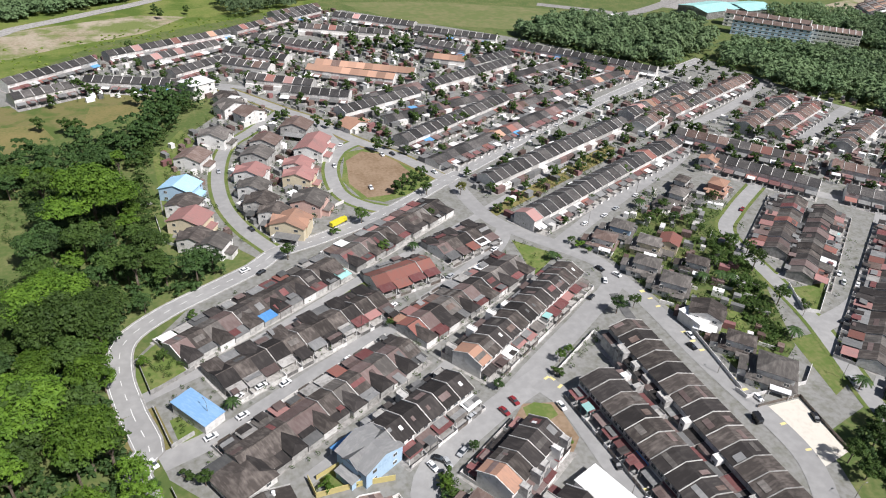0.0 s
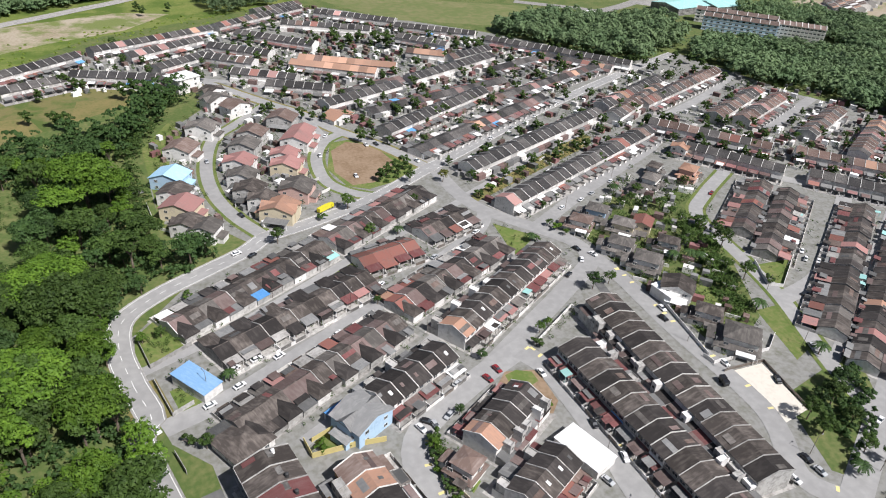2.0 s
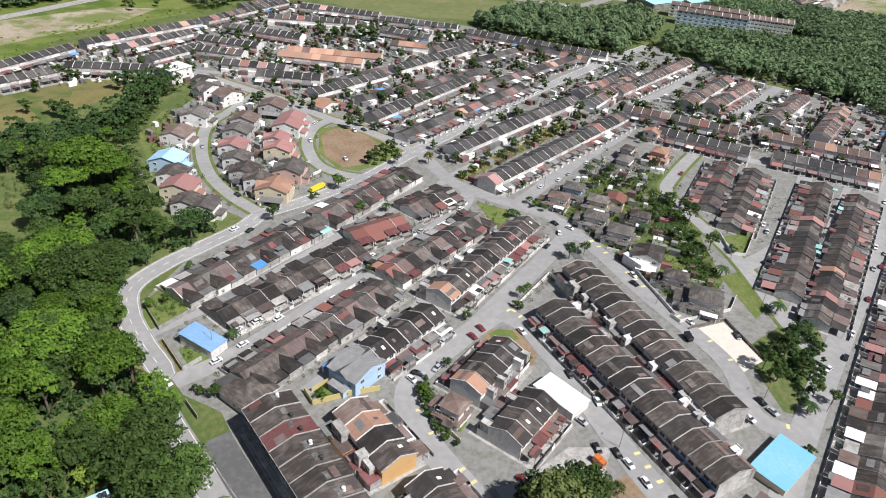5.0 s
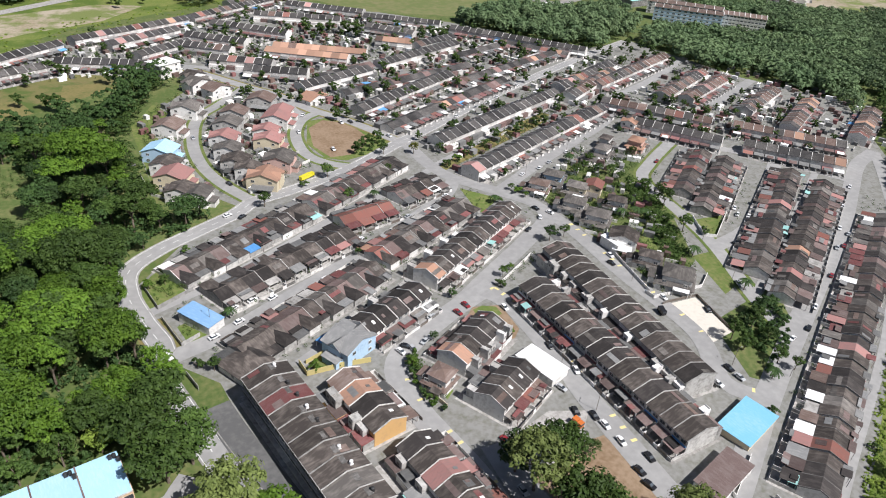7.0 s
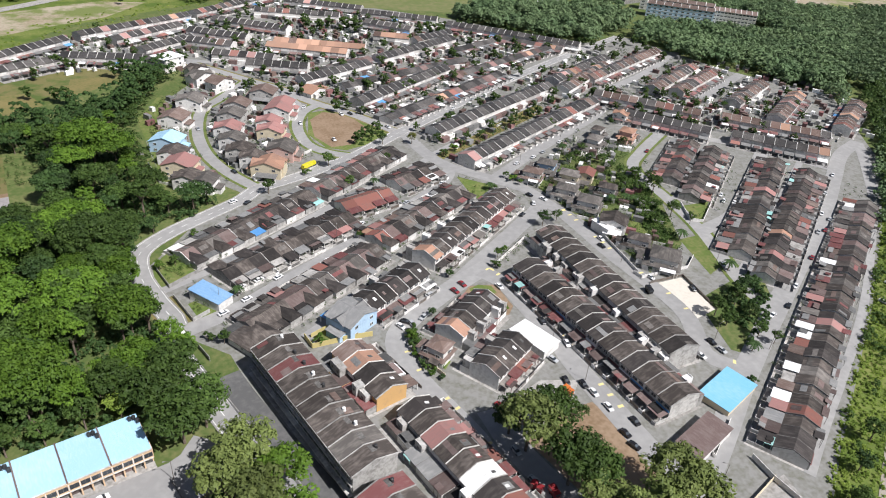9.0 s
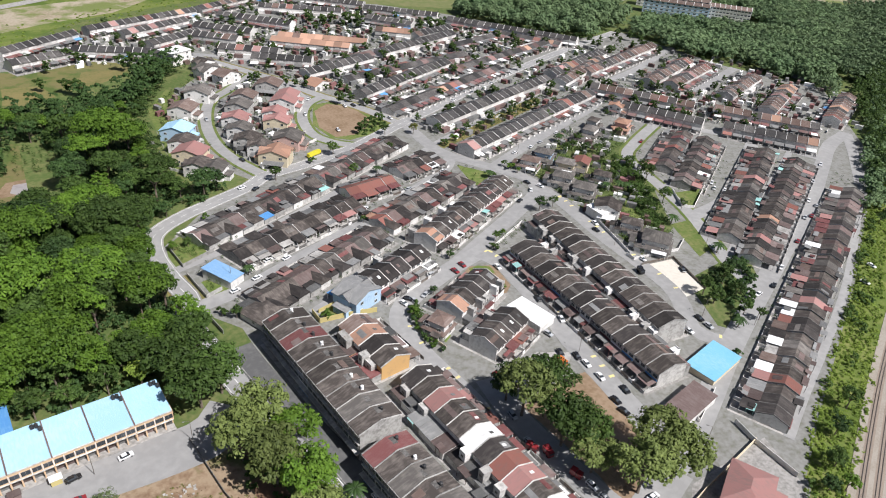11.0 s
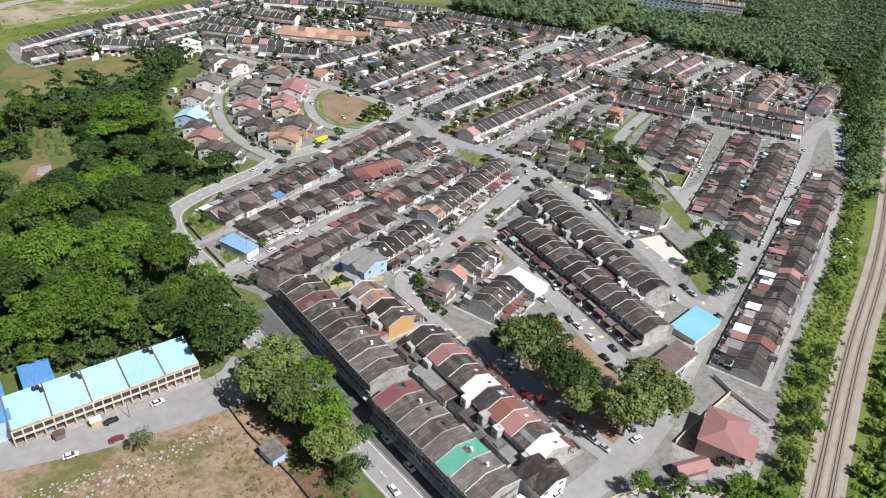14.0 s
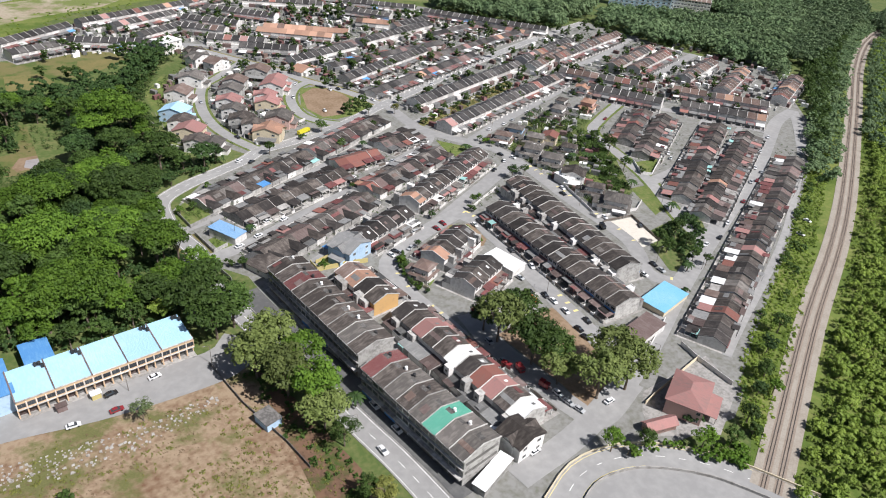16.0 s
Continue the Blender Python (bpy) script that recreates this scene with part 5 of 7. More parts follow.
# ---- house rows ----
terrace(-2.3, 199.1, 65.3, 233.1, "single", 12, 1, rear=5, special={("r", 5): "sheet_blue", ("r", 11): "sheet_teal", ("p", 7): "sheet_maroon"})
terrace(67.9, 235.4, 127.2, 267.5, "single", 11, 1, rear=5)
terrace(9.5, 179.0, 75.0, 205.1, "single", 11, -1, rear=5)
terrace(74.7, 215.5, 102.8, 221.0, "single", 4, -1, rear=4, roofs=("tile_red",), pmats=("tile_red", "sheet_maroon"))
terrace(109.1, 228.3, 138.0, 238.6, "single", 5, -1, rear=5)
terrace(9.5, 143.2, 75.2, 174.3, "single", 12, 1, rear=5)
terrace(77.0, 181.5, 138.9, 210.0, "single", 11, 1, rear=5, special={0: "tile_red", ("p", 0): "tile_orange"})
terrace(51.6, 135.6, 82.9, 149.0, "double", 5, -1, rear=5)
terrace(89.4, 157.0, 155.5, 193.8, "double", 12, -1, rear=5, special={0: "tile_orange", ("p", 7): "sheet_maroon", ("p", 8): "sheet_maroon"})
terrace(74.1, 108.0, 99.2, 121.5, "double", 5, 1, rear=5, special={0: "tile_orange"})
terrace(74.8, 84.3, 95.4, 94.3, "double", 4, -1, rear=6)
terrace(37.3, 115.5, 42.0, 88.4, "double", 4, 1, rear=5, porch=5.5, special={0: "tile_brown", 1: "tile_orange", ("p", 3): "tile_brown"}, wall="wall_orange")
terrace(46.0, 81.1, 55.7, 12.0, "double", 11, 1, rear=6.5, porch=5.5, special={2: "tile_pink", 5: "sheet_white", 10: "sheet_white", 7: "tile_red", 8: "tile_pink"})
terrace(13.3, 122.6, 23.1, 59.6, "shop", 10, -1, rear=0, roofs=("tile_grey", "tile_grey", "tile_ash"), cop="wall_grey", wall="wall_grey", special={2: "sheet_maroon"})
terrace(21.2, 53.4, 30.5, 4.4, "shop", 8, -1, rear=0, roofs=("tile_grey", "tile_grey", "tile_ash"), cop="wall_grey", wall="wall_grey", special={0: "sheet_maroon", 5: "sheet_green"})
terrace(127.4, 134.7, 128.5, 43.4, "market", 15, -1, rear=4, cop="wall_grey", wall="wall_grey", pmats=("sheet_maroon", "sheet_brown", "sheet_grey"))
terrace(151.6, 152.2, 145.7, 61.4, "market", 15, 1, rear=4, cop="wall_grey", wall="wall_grey", ridge=10, porch=1.5, pmats=("sheet_white", "sheet_maroon", "sheet_grey"))
terrace(309.9, 213.1, 255.5, 176.8, "single", 11, -1, rear=0.8, porch=6.6, cop="trim_dark", step=0.25, special={5: "tile_red", 2: "sheet_maroon"})
terrace(316.2, 200.2, 250.3, 157.5, "single", 13, 1, rear=0.8, porch=6.6, cop="trim_dark", step=0.25)
terrace(340.4, 172.2, 228.2, 104.8, "single", 21, -1, rear=0.8, porch=6.6, cop="trim_dark", step=0.25, special={8: "tile_pink"})
terrace(346.0, 154.5, 222.4, 87.1, "single", 23, 1, rear=0.8, porch=6.6, cop="trim_dark", step=0.25, special={15: "tile_orange", 19: "tile_pink"})
terrace(340.5, 113.3, 144.1, 13.3, "single", 36, -1, rear=0.8, porch=6.6, cop="trim_dark", step=0.25, special={32: "tile_red", 22: "tile_pink"})
terrace(305.4, 302.8, 351.5, 244.2, "brown", 12, -1, detail=0)
terrace(362.6, 236.0, 406.1, 182.7, "brown", 11, -1, detail=0)
terrace(296.7, 268.2, 331.8, 217.5, "double", 10, -1, detail=0)
terrace(342.7, 209.8, 378.1, 163.8, "double", 9, -1, detail=0)
terrace(323.3, 332.1, 435.5, 376.4, "brown", 19, -1, detail=0)
terrace(356.0, 297.0, 433.7, 330.9, "brown", 14, 1, detail=0)
terrace(370.2, 286.0, 439.6, 313.7, "brown", 12, -1, detail=0)
terrace(393.3, 253.0, 456.7, 278.7, "brown", 11, 1, detail=0)
terrace(396.4, 218.1, 462.8, 249.8, "brown", 12, -1, detail=0)
terrace(428.9, 189.4, 492.8, 219.3, "brown", 11, 1, detail=0)
terrace(286.0, 317.0, 359.3, 356.7, "brown", 13, 1, detail=0)
terrace(159.1, 279.1, 281.3, 328.2, "double", 21, 1, detail=0)
terrace(158.4, 237.4, 293.6, 291.5, "double", 23, -1, detail=0, special={0: "tile_pink"})
terrace(135.9, 339.6, 226.8, 386.0, "double", 16, -1, detail=0)
terrace(143.2, 311.5, 265.2, 368.2, "single", 22, -1, detail=0, rear=5)
terrace(115.2, 391.7, 175.1, 414.6, "double", 10, 1, detail=0)
terrace(187.9, 423.3, 274.0, 459.4, "double", 15, 1, detail=0)
terrace(139.4, 377.1, 257.5, 408.1, "single", 20, 1, detail=0)
terrace(226.6, 373.2, 356.7, 420.9, "single", 22, -1, detail=0)
terrace(127.8, 490.1, 190.2, 451.7, "orange", 12, -1, detail=0)
terrace(118.8, 479.9, 171.7, 443.1, "orange", 10, -1, detail=0)
terrace(98.2, 568.4, 149.2, 519.5, "double", 11, -1, detail=0)
terrace(71.2, 536.9, 110.1, 502.9, "double", 8, -1, detail=0)
terrace(64.7, 509.2, 94.0, 485.8, "double", 6, 1, detail=0)
terrace(75.2, 469.8, 113.7, 445.4, "double", 7, 1, detail=0)
terrace(180.8, 623.1, 240.4, 574.8, "double", 12, -1, detail=0)
terrace(140.5, 590.5, 208.8, 554.4, "double", 12, 1, detail=0)
terrace(235.2, 562.2, 293.0, 518.6, "double", 12, -1, detail=0)
terrace(223.9, 528.0, 253.6, 493.0, "double", 7, -1, detail=0)
terrace(213.8, 486.3, 239.2, 468.3, "orange", 5, 1, detail=0)
terrace(295.9, 503.8, 376.7, 408.8, "double", 20, -1, detail=0)
terrace(321.4, 459.6, 358.5, 409.0, "single", 10, -1, detail=0)
terrace(-73.0, 493.0, -21.3, 532.1, "double", 10, -1, detail=0)
terrace(-66.6, 464.7, -28.6, 481.7, "double", 7, -1, detail=0)
terrace(-12.1, 541.1, 78.8, 584.5, "double", 16, -1, detail=0)
terrace(84.0, 588.8, 169.3, 642.6, "double", 16, -1, detail=0)
terrace(-25.2, 490.1, 31.1, 466.4, "double", 10, -1, detail=0)
terrace(10.9, 521.9, 65.5, 553.8, "double", 10, -1, detail=0)
terrace(26.4, 489.4, 67.7, 515.6, "double", 8, -1, detail=0)
terrace(91.3, 439.4, 130.6, 417.7, "double", 7, -1, detail=0)
terrace(238.1, 461.1, 281.2, 477.1, "double", 7, -1, detail=0)
terrace(258.7, 431.2, 319.4, 452.3, "single", 10, -1, detail=0)
terrace(137.1, 413.9, 184.0, 430.8, "single", 8, -1, detail=0)
terrace(291.8, 336.1, 373.2, 372.6, "double", 14, 1, detail=0)
for k in range(9):
    terrace(752 + 26 * k, 490 + 12 * k, 800 + 28 * k, 556 + 12 * k, "brown", 11, 1, detail=0, special={2: "sheet_white", 5: "tile_orange", 8: "sheet_grey"})
terrace(125.7, 633.1, 173.5, 657.7, "double", 9, 1, detail=0)

# ---- detached houses ----
bungalow(23.7, 349, -34, 13, 12, 2, "tile_brown", "wall_white", "gable", "sheet_grey", 1)
bungalow(14.1, 316.8, -34, 14, 11, 2, "sheet_sky", "wall_blue", "gable", "sheet_grey", 1)
bungalow(13.9, 298.9, -34, 12, 10, 2, "tile_grey", "wall_white", "gable", "sheet_grey", 1)
bungalow(14.6, 284.3, -34, 14, 11, 2, "tile_pink", "wall_cream", "gable", "sheet_grey", 1)
bungalow(14.8, 266.9, -34, 11, 9, 2, "tile_grey", "wall_white", "gable", "sheet_grey", 1)
bungalow(21.5, 260.7, -34, 10, 9, 2, "tile_ash", "wall_white", "gable", "sheet_grey", 1)
bungalow(38.8, 374.3, -34, 14, 11, 2, "tile_ash", "wall_white", "gable", "sheet_grey", 1)
bungalow(48.9, 322.8, 146, 13, 10, 2, "tile_pink", "wall_white", "gable", "sheet_grey", 1)
bungalow(55.7, 343, 146, 13, 10, 2, "tile_ash", "wall_grey", "gable", "sheet_grey", 1)
bungalow(63.5, 358.8, 146, 13, 10, 2, "tile_brown", "wall_grey", "gable", "sheet_grey", 1)
bungalow(84.9, 375.8, 146, 14, 11, 2, "tile_brown", "wall_grey", "gable", "sheet_grey", 1)
bungalow(47.1, 306.3, 146, 12, 9, 2, "tile_ash", "wall_white", "gable", "sheet_grey", 1)
bungalow(47.1, 290.4, 146, 12, 10, 2, "tile_grey", "wall_grey", "gable", "sheet_grey", 1)
bungalow(50.6, 278.9, 146, 11, 8, 2, "tile_grey", "wall_white", "gable", "sheet_grey", 1)
bungalow(55.6, 267.5, 146, 14, 11, 2, "tile_orange", "wall_cream", "gable", "sheet_grey", 1)
bungalow(70.4, 311.4, -34, 13, 9, 2, "tile_pink", "wall_cream", "gable", "sheet_grey", 1)
bungalow(73.1, 324.5, -34, 12, 9, 2, "tile_pink", "wall_white", "gable", "sheet_grey", 1)
bungalow(68.7, 285.2, -34, 13, 12, 2, "tile_ash", "wall_pink", "gable", "sheet_grey", 1)
bungalow(84.4, 342.2, -34, 14, 10, 2, "tile_pink", "wall_white", "gable", "sheet_grey", 1)
bungalow(90.3, 352.6, -34, 12, 9, 2, "tile_pink", "wall_white", "gable", "sheet_grey", 1)
bungalow(53.6, 418, 28, 14, 10, 2, "tile_ash", "wall_white", "gable", "sheet_grey", 1)
bungalow(62.7, 403.6, 28, 13, 10, 2, "tile_brown", "wall_white", "gable", "sheet_grey", 1)
bungalow(54.4, 433.4, 28, 12, 9, 2, "tile_grey", "wall_white", "gable", "sheet_grey", 1)
bungalow(119, 375.7, 25, 14, 10, 1, "tile_orange", "wall_white", "gable", "sheet_grey", 1)
bungalow(197.6, 215.8, 130, 12.0, 10.4, 2, "tile_ash", "wall_blue", "tier", "tile_ash", 1)
bungalow(183.6, 209.7, 130, 12.0, 9.5, 2, "tile_brown", "wall_white", "tier", "sheet_white", 1)
bungalow(201.1, 199.7, 130, 12.9, 10.4, 2, "tile_ash", "wall_cream", "tier", "sheet_white", 1)
bungalow(211.3, 197.2, 130, 8.3, 9.5, 2, "tile_red", "wall_cream", "gable", "tile_ash", 1)
bungalow(188.8, 186.2, 130, 12.9, 10.4, 2, "tile_ash", "wall_white", "tier", "tile_ash", 1)
bungalow(210.6, 179.2, 130, 11.0, 8.5, 2, "tile_grey", "wall_white", "tier", "sheet_white", 1)
bungalow(191.2, 171, 130, 13.8, 11.4, 2, "tile_ash", "wall_white", "tier", "tile_ash", 1)
bungalow(189.7, 149.5, 130, 12.0, 10.4, 2, "tile_grey", "wall_white", "gable", "sheet_white", 1)
bungalow(188.7, 131.7, 130, 12.0, 8.5, 2, "tile_grey", "wall_white", "tier", "tile_ash", 1)
bungalow(189.4, 115.7, 130, 15.6, 14.2, 2, "tile_ash", "wall_white", "tier", "sheet_white", 1)
bungalow(248.2, 233.6, -150, 12.0, 9.5, 2, "tile_ash", "wall_white", "tier", "tile_ash", 1)
bungalow(277, 235.9, -150, 12.0, 10.4, 2, "tile_orange", "wall_pink", "tier", "tile_ash", 1)
bungalow(237.8, 231.9, -150, 11.0, 8.5, 1, "tile_ash", "wall_white", "tier", "sheet_white", 1)
bungalow(260.3, 245.4, -150, 10.1, 7.6, 2, "tile_grey", "wall_white", "tier", "tile_ash", 1)
bungalow(295, 262.6, -60, 9, 9, 2, "tile_orange", "wall_white", "gable", "tile_ash", 1)
bungalow(111.3, -4, -150, 15, 11, 2, "tile_pink", "wall_pink", "hip", "tile_pink", -1)
bungalow(47.8, 8.1, 10, 10, 9, 2, "tile_grey", "wall_white", "gable", "sheet_white", 1)
bungalow(45.9, 131.9, 25, 13, 11, 2, "sheet_grey", "wall_blue", "gable", "sheet_blue", -1)
bungalow(66.8, 102.6, 120, 8, 8, 2, "tile_brown", "wall_white", "tier", "tile_grey", 1)
bungalow(10.8, 137.5, 25, 12, 11, 1, "tile_grey", "wall_white", "hip", "sheet_grey", 1)
bungalow(39.6, 456, 28, 15, 13, 3, "sheet_white", "wall_white", "hip", "sheet_white", 1)

# ---- other buildings and walls ----
shed(2.6, 167.8, 33.0, 8.0, 15.5, 5, "sheet_pale_blue", "wall_white", "mono", 1.2, "single-storey house with a large blue sheet roof", "detached_house")
shed(150.3, 43.5, 14.1, 20.9, 11.9, 3, "sheet_azure", "wall_cream", "mono", 0.5, "corner shop with a bright pale blue sheet roof", "corner_shop")
shed(124.8, 31.1, 13.7, 20.7, 9.4, 4, "sheet_brown", "wall_white", "mono", 0.5, "long lean-to hall with a brown sheet roof", "hall")
shed(33.1, 1.5, -67.9, 4.9, 15.6, 3.5, "sheet_white", "wall_grey", "mono", 0.5, "lean-to canopy with a white sheet roof at the row end", "canopy")
shed(103.7, 94.9, 16.6, 9.7, 17.0, 4, "sheet_white", "wall_white", "mono", 0.5, "open porch with a large white sheet roof", "canopy")
shed(93.9, -7.8, -10.5, 11.5, 4.6, 3.5, "tile_pink", "wall_pink", "gable", 0.8, "low shed with a pink tiled roof", "shed")
shed(-18.1, 52.7, 17.5, 6.0, 7.3, 3.2, "trim_dark", "wall_blue", "mono", 0.2, "small concrete hut with a flat mossy roof", "hut")
shed(184.7, 150.0, 5.6, 7.7, 11.2, 5, "sheet_white", "wall_white", "mono", 0.1, "white flat porch roof beside a house", "porch")
school_block(571, 480, -48, 70, 15, 14, "wall_blue", "long pale blue four-storey school block")
school_block(617, 446, -48, 44, 18, 14, "wall_white", "long white four-storey school block")
school_block(592, 505, -48, 80, 15, 13, "wall_white", "white school block with a brown roof behind another")
shed(581.5, 574.7, 8.9, 54.9, 38.4, 9, "sheet_teal", "wall_grey", "gable", 1.5, "pale green warehouse far off", "warehouse")
shed(633.2, 569.6, 3.4, 45.3, 38.1, 9, "sheet_teal", "wall_grey", "gable", 1.5, "pale green warehouse far off", "warehouse")
shed(445.6, 558.8, 10.7, 29.8, 24.5, 6, "sheet_white", "wall_grey", "mono", 0.5, "small pale building beside the highway", "kiosk")
lorry(77.3, 267.7, -62, "bus_yellow", 9.5, "bus_yellow", "yellow single-decker bus on the main road", "bus")
lorry(69.0, 36.0, -182, "car_red", 3.8, "car_red", "red lorry parked under trees")
lorry(71.7, 25.4, -158, "car_red", 3.8, "car_red", "red van parked under trees")
lorry(98.8, 67.8, -168, "car_orange", 3.8, "car_orange", "orange lorry at the car park")
lorry(168.9, 102.0, -193, "car_black", 3.8, "car_black", "dark lorry parked beside the open lot")
lorry(65.4, 39.5, -155, "car_red", 3.8, "car_red", "red van parked under trees")
long_wall([(-12.6, 197.1), (-10.2, 182.6), (4.1, 190)], 1.8, "wall_grey", "low rendered boundary wall, stained with damp", "boundary_wall")
long_wall([(-10, 175.9), (-6.4, 157.6), (0.4, 160.8)], 1.8, "wall_grey", "low rendered boundary wall, stained with damp", "boundary_wall")
long_wall([(-7.9, 142.1), (-5.9, 133.5)], 2, "wall_grey", "low rendered boundary wall, stained with damp", "boundary_wall")
long_wall([(173.9, 106.5), (176.5, 106.6), (192.2, 105.1), (187, 80.6)], 1.2, "steel", "thin wire fence round the sandy lot", "wire_fence")
long_wall([(173, 116), (173.6, 111.3), (199.3, 109), (208.9, 114.8)], 1.6, "wall_white", "low rendered boundary wall, stained with damp", "boundary_wall")
long_wall([(243.8, 157), (234.6, 141.3), (239.8, 137.4), (265.5, 153.9)], 1.6, "wall_white", "low rendered boundary wall, stained with damp", "boundary_wall")
long_wall([(183.6, 155.9), (174.9, 115.2)], 1.5, "wall_white", "low rendered boundary wall, stained with damp", "boundary_wall")
long_wall([(119, 145.3), (144.1, 159.2), (145.3, 148.3)], 1.8, "wall_white", "white slatted boundary fence", "boundary_wall")
long_wall([(134.7, 19.6), (133.7, 11.4), (134.2, -5.2)], 2, "wall_white", "low rendered boundary wall, stained with damp", "boundary_wall")
long_wall([(98.2, 2.5), (105.3, 4.4), (134.7, 10.9)], 1.6, "wall_cream", "low rendered boundary wall, stained with damp", "boundary_wall")
long_wall([(-27.2, 88), (-22.6, 64), (-15.7, 41.7), (-13.2, 29.8)], 1.2, "trim_dark", "dark chain-link fence beside the verge", "wire_fence")
long_wall([(29.7, 131.4), (44.9, 136.5)], 1.8, "wall_yellow", "low rendered boundary wall, stained with damp", "boundary_wall")
long_wall([(27.5, 132.3), (28.1, 125.5), (41, 124.8), (50.6, 123.2)], 2.2, "wall_yellow", "bright yellow boundary wall", "boundary_wall")
long_wall([(65.1, 117.0), (61.0, 104.6), (64.3, 92.4)], 1.6, "wall_cream", "low rendered garden wall beside a street")
long_wall([(125.7, 33.1), (123.6, 24.7), (141.1, 33.8)], 1.5, "wall_white", "low rendered boundary wall, stained with damp", "boundary_wall")
long_wall([(-7.4, 325.8), (-7.3, 313.9), (0.5, 313.1)], 1.5, "wall_white", "low rendered boundary wall, stained with damp", "boundary_wall")
long_wall([(0.7, 300), (2.1, 276.2), (8.3, 269.3)], 1.5, "wall_white", "low rendered boundary wall, stained with damp", "boundary_wall")
lamp_post(170.6, 67.1, 0)
lamp_post(185.8, 53.6, 47)
lamp_post(252.5, 89, 94)
lamp_post(118.4, 17, 141)
lamp_post(5, 36.2, 188)
lamp_post(0.3, 66.5, 235)
lamp_post(175.2, 106.5, 282)
lamp_post(173.6, 124.8, 329)
lamp_post(83.4, 164.9, 16)
lamp_post(62.9, 190.7, 63)
lamp_post(5.1, 165.1, 110)
lamp_post(189.1, 228.7, 157)
lamp_post(232.7, 248.1, 204)
lamp_post(191.7, 312.4, 251)
lamp_post(131, 217.4, 298)
lamp_post(84.1, 218, 345)
lamp_post(108.9, 70.5, 32)
lamp_post(111.2, 93, 79)
lamp_post(-53.6, 86.5, 126)
lamp_post(-26.4, 87.6, 173)
lamp_post(231.4, 138.5, 220)
lamp_post(214.7, 106.3, 267)

# ---- vehicles ----
car(-70.9, 77.7, -88, "car_white")
car(-58.4, 78.7, -83, "car_red")
car(-58.9, 86.9, -77, "car_black")
car(-44.9, 89.1, -77, "car_white")
car(14.8, 43.8, -174, "car_white")
car(16.5, 31.0, -171, "car_white")
car(22.2, 21.2, -130, "car_white")
car(8.7, 25.4, -174, "car_white")
car(73.7, 20.3, -173, "car_white")
car(74.2, 15.0, -170, "car_silver")
car(75.4, 10.9, -166, "car_silver")
car(87.5, 9.1, -84, "car_white")
car(106.4, 68.6, -188, "car_black")
car(107.0, 63.8, -183, "car_white")
car(107.1, 56.2, -185, "car_white")
car(110.9, 47.3, -184, "car_black")
car(104.3, 44.6, -175, "car_black")
car(103.3, 39.4, -167, "car_black")
car(101.9, 72.7, -193, "car_black")
car(114.2, 103.9, -190, "car_black")
car(114.8, 88.9, -196, "car_white")
car(104.4, 83.8, -165, "car_silver")
car(68.0, 54.0, -179, "car_silver")
car(167.6, 66.1, -179, "car_black")
car(167.4, 60.9, -180, "car_silver")
car(188.6, 95.6, -205, "car_black")
car(10.6, 104.3, -174, "car_silver")
car(66.9, 123.0, -177, "car_silver")
car(73.9, 72.1, -165, "car_red")
car(361.4, 147.9, -240, "car_white")
car(333.3, 133.3, -240, "car_white")
car(308.9, 118.2, -239, "car_white")
car(289.0, 105.9, -241, "car_silver")
car(233.8, 78.0, -244, "car_white")
car(233.3, 69.8, -243, "car_white")
car(205.4, 67.7, -256, "car_white")
car(273.1, 155.3, -235, "car_white")
car(268.8, 149.6, -237, "car_white")
car(265.5, 136.7, -242, "car_silver")
car(258.7, 65.6, -258, "car_white")
car(277.3, 61.2, -177, "car_white")
car(260.5, 53.7, -171, "car_white")
car(15.0, 163.0, -67, "car_white")
car(15.1, 171.7, -53, "car_white")
car(53.1, 176.7, -55, "car_white")
car(36.2, 239.4, -57, "car_black")
car(30.4, 243.2, -69, "car_white")
car(-11.8, 153.3, -156, "car_white")
car(4.7, 157.7, -72, "car_white")
car(22.9, 173.9, -69, "car_white")
car(30.5, 172.6, -64, "car_white")
car(61.2, 171.0, -171, "car_white")
car(174.3, 139.2, -172, "car_black")
car(172.1, 194.8, -166, "car_black")
car(176.4, 188.4, -161, "car_white")
car(92.7, 135.2, -165, "car_red")
car(98.0, 138.2, -171, "car_red")
car(62.3, 123.3, -164, "car_white")
car(65.2, 125.2, -134, "car_black")
car(92.9, 327.1, -184, "car_white")
car(103.2, 297.1, -184, "car_white")
car(104.1, 352.5, -39, "car_white")
car(122.2, 333.3, -177, "car_white")
car(128.0, 332.7, -166, "car_black")
car(141.5, 304.3, -170, "car_white")
car(188.4, 230.3, -61, "car_white")
car(202.6, 234.0, -64, "car_white")
car(212.6, 238.2, -68, "car_silver")
car(231.6, 246.8, -62, "car_white")
car(142.3, 330.3, -164, "car_white")
car(197.1, 319.5, -63, "car_white")
car(218.7, 330.5, -61, "car_silver")
car(243.5, 343.0, -60, "car_white")
car(272.1, 360.1, -63, "car_white")
car(39.1, 275.0, -161, "car_black")
car(34.4, 338.2, -180, "car_silver")
car(135.8, 223.9, -62, "car_white")
car(78.9, 200.3, -62, "car_white")
car(108.3, 206.1, -64, "car_silver")

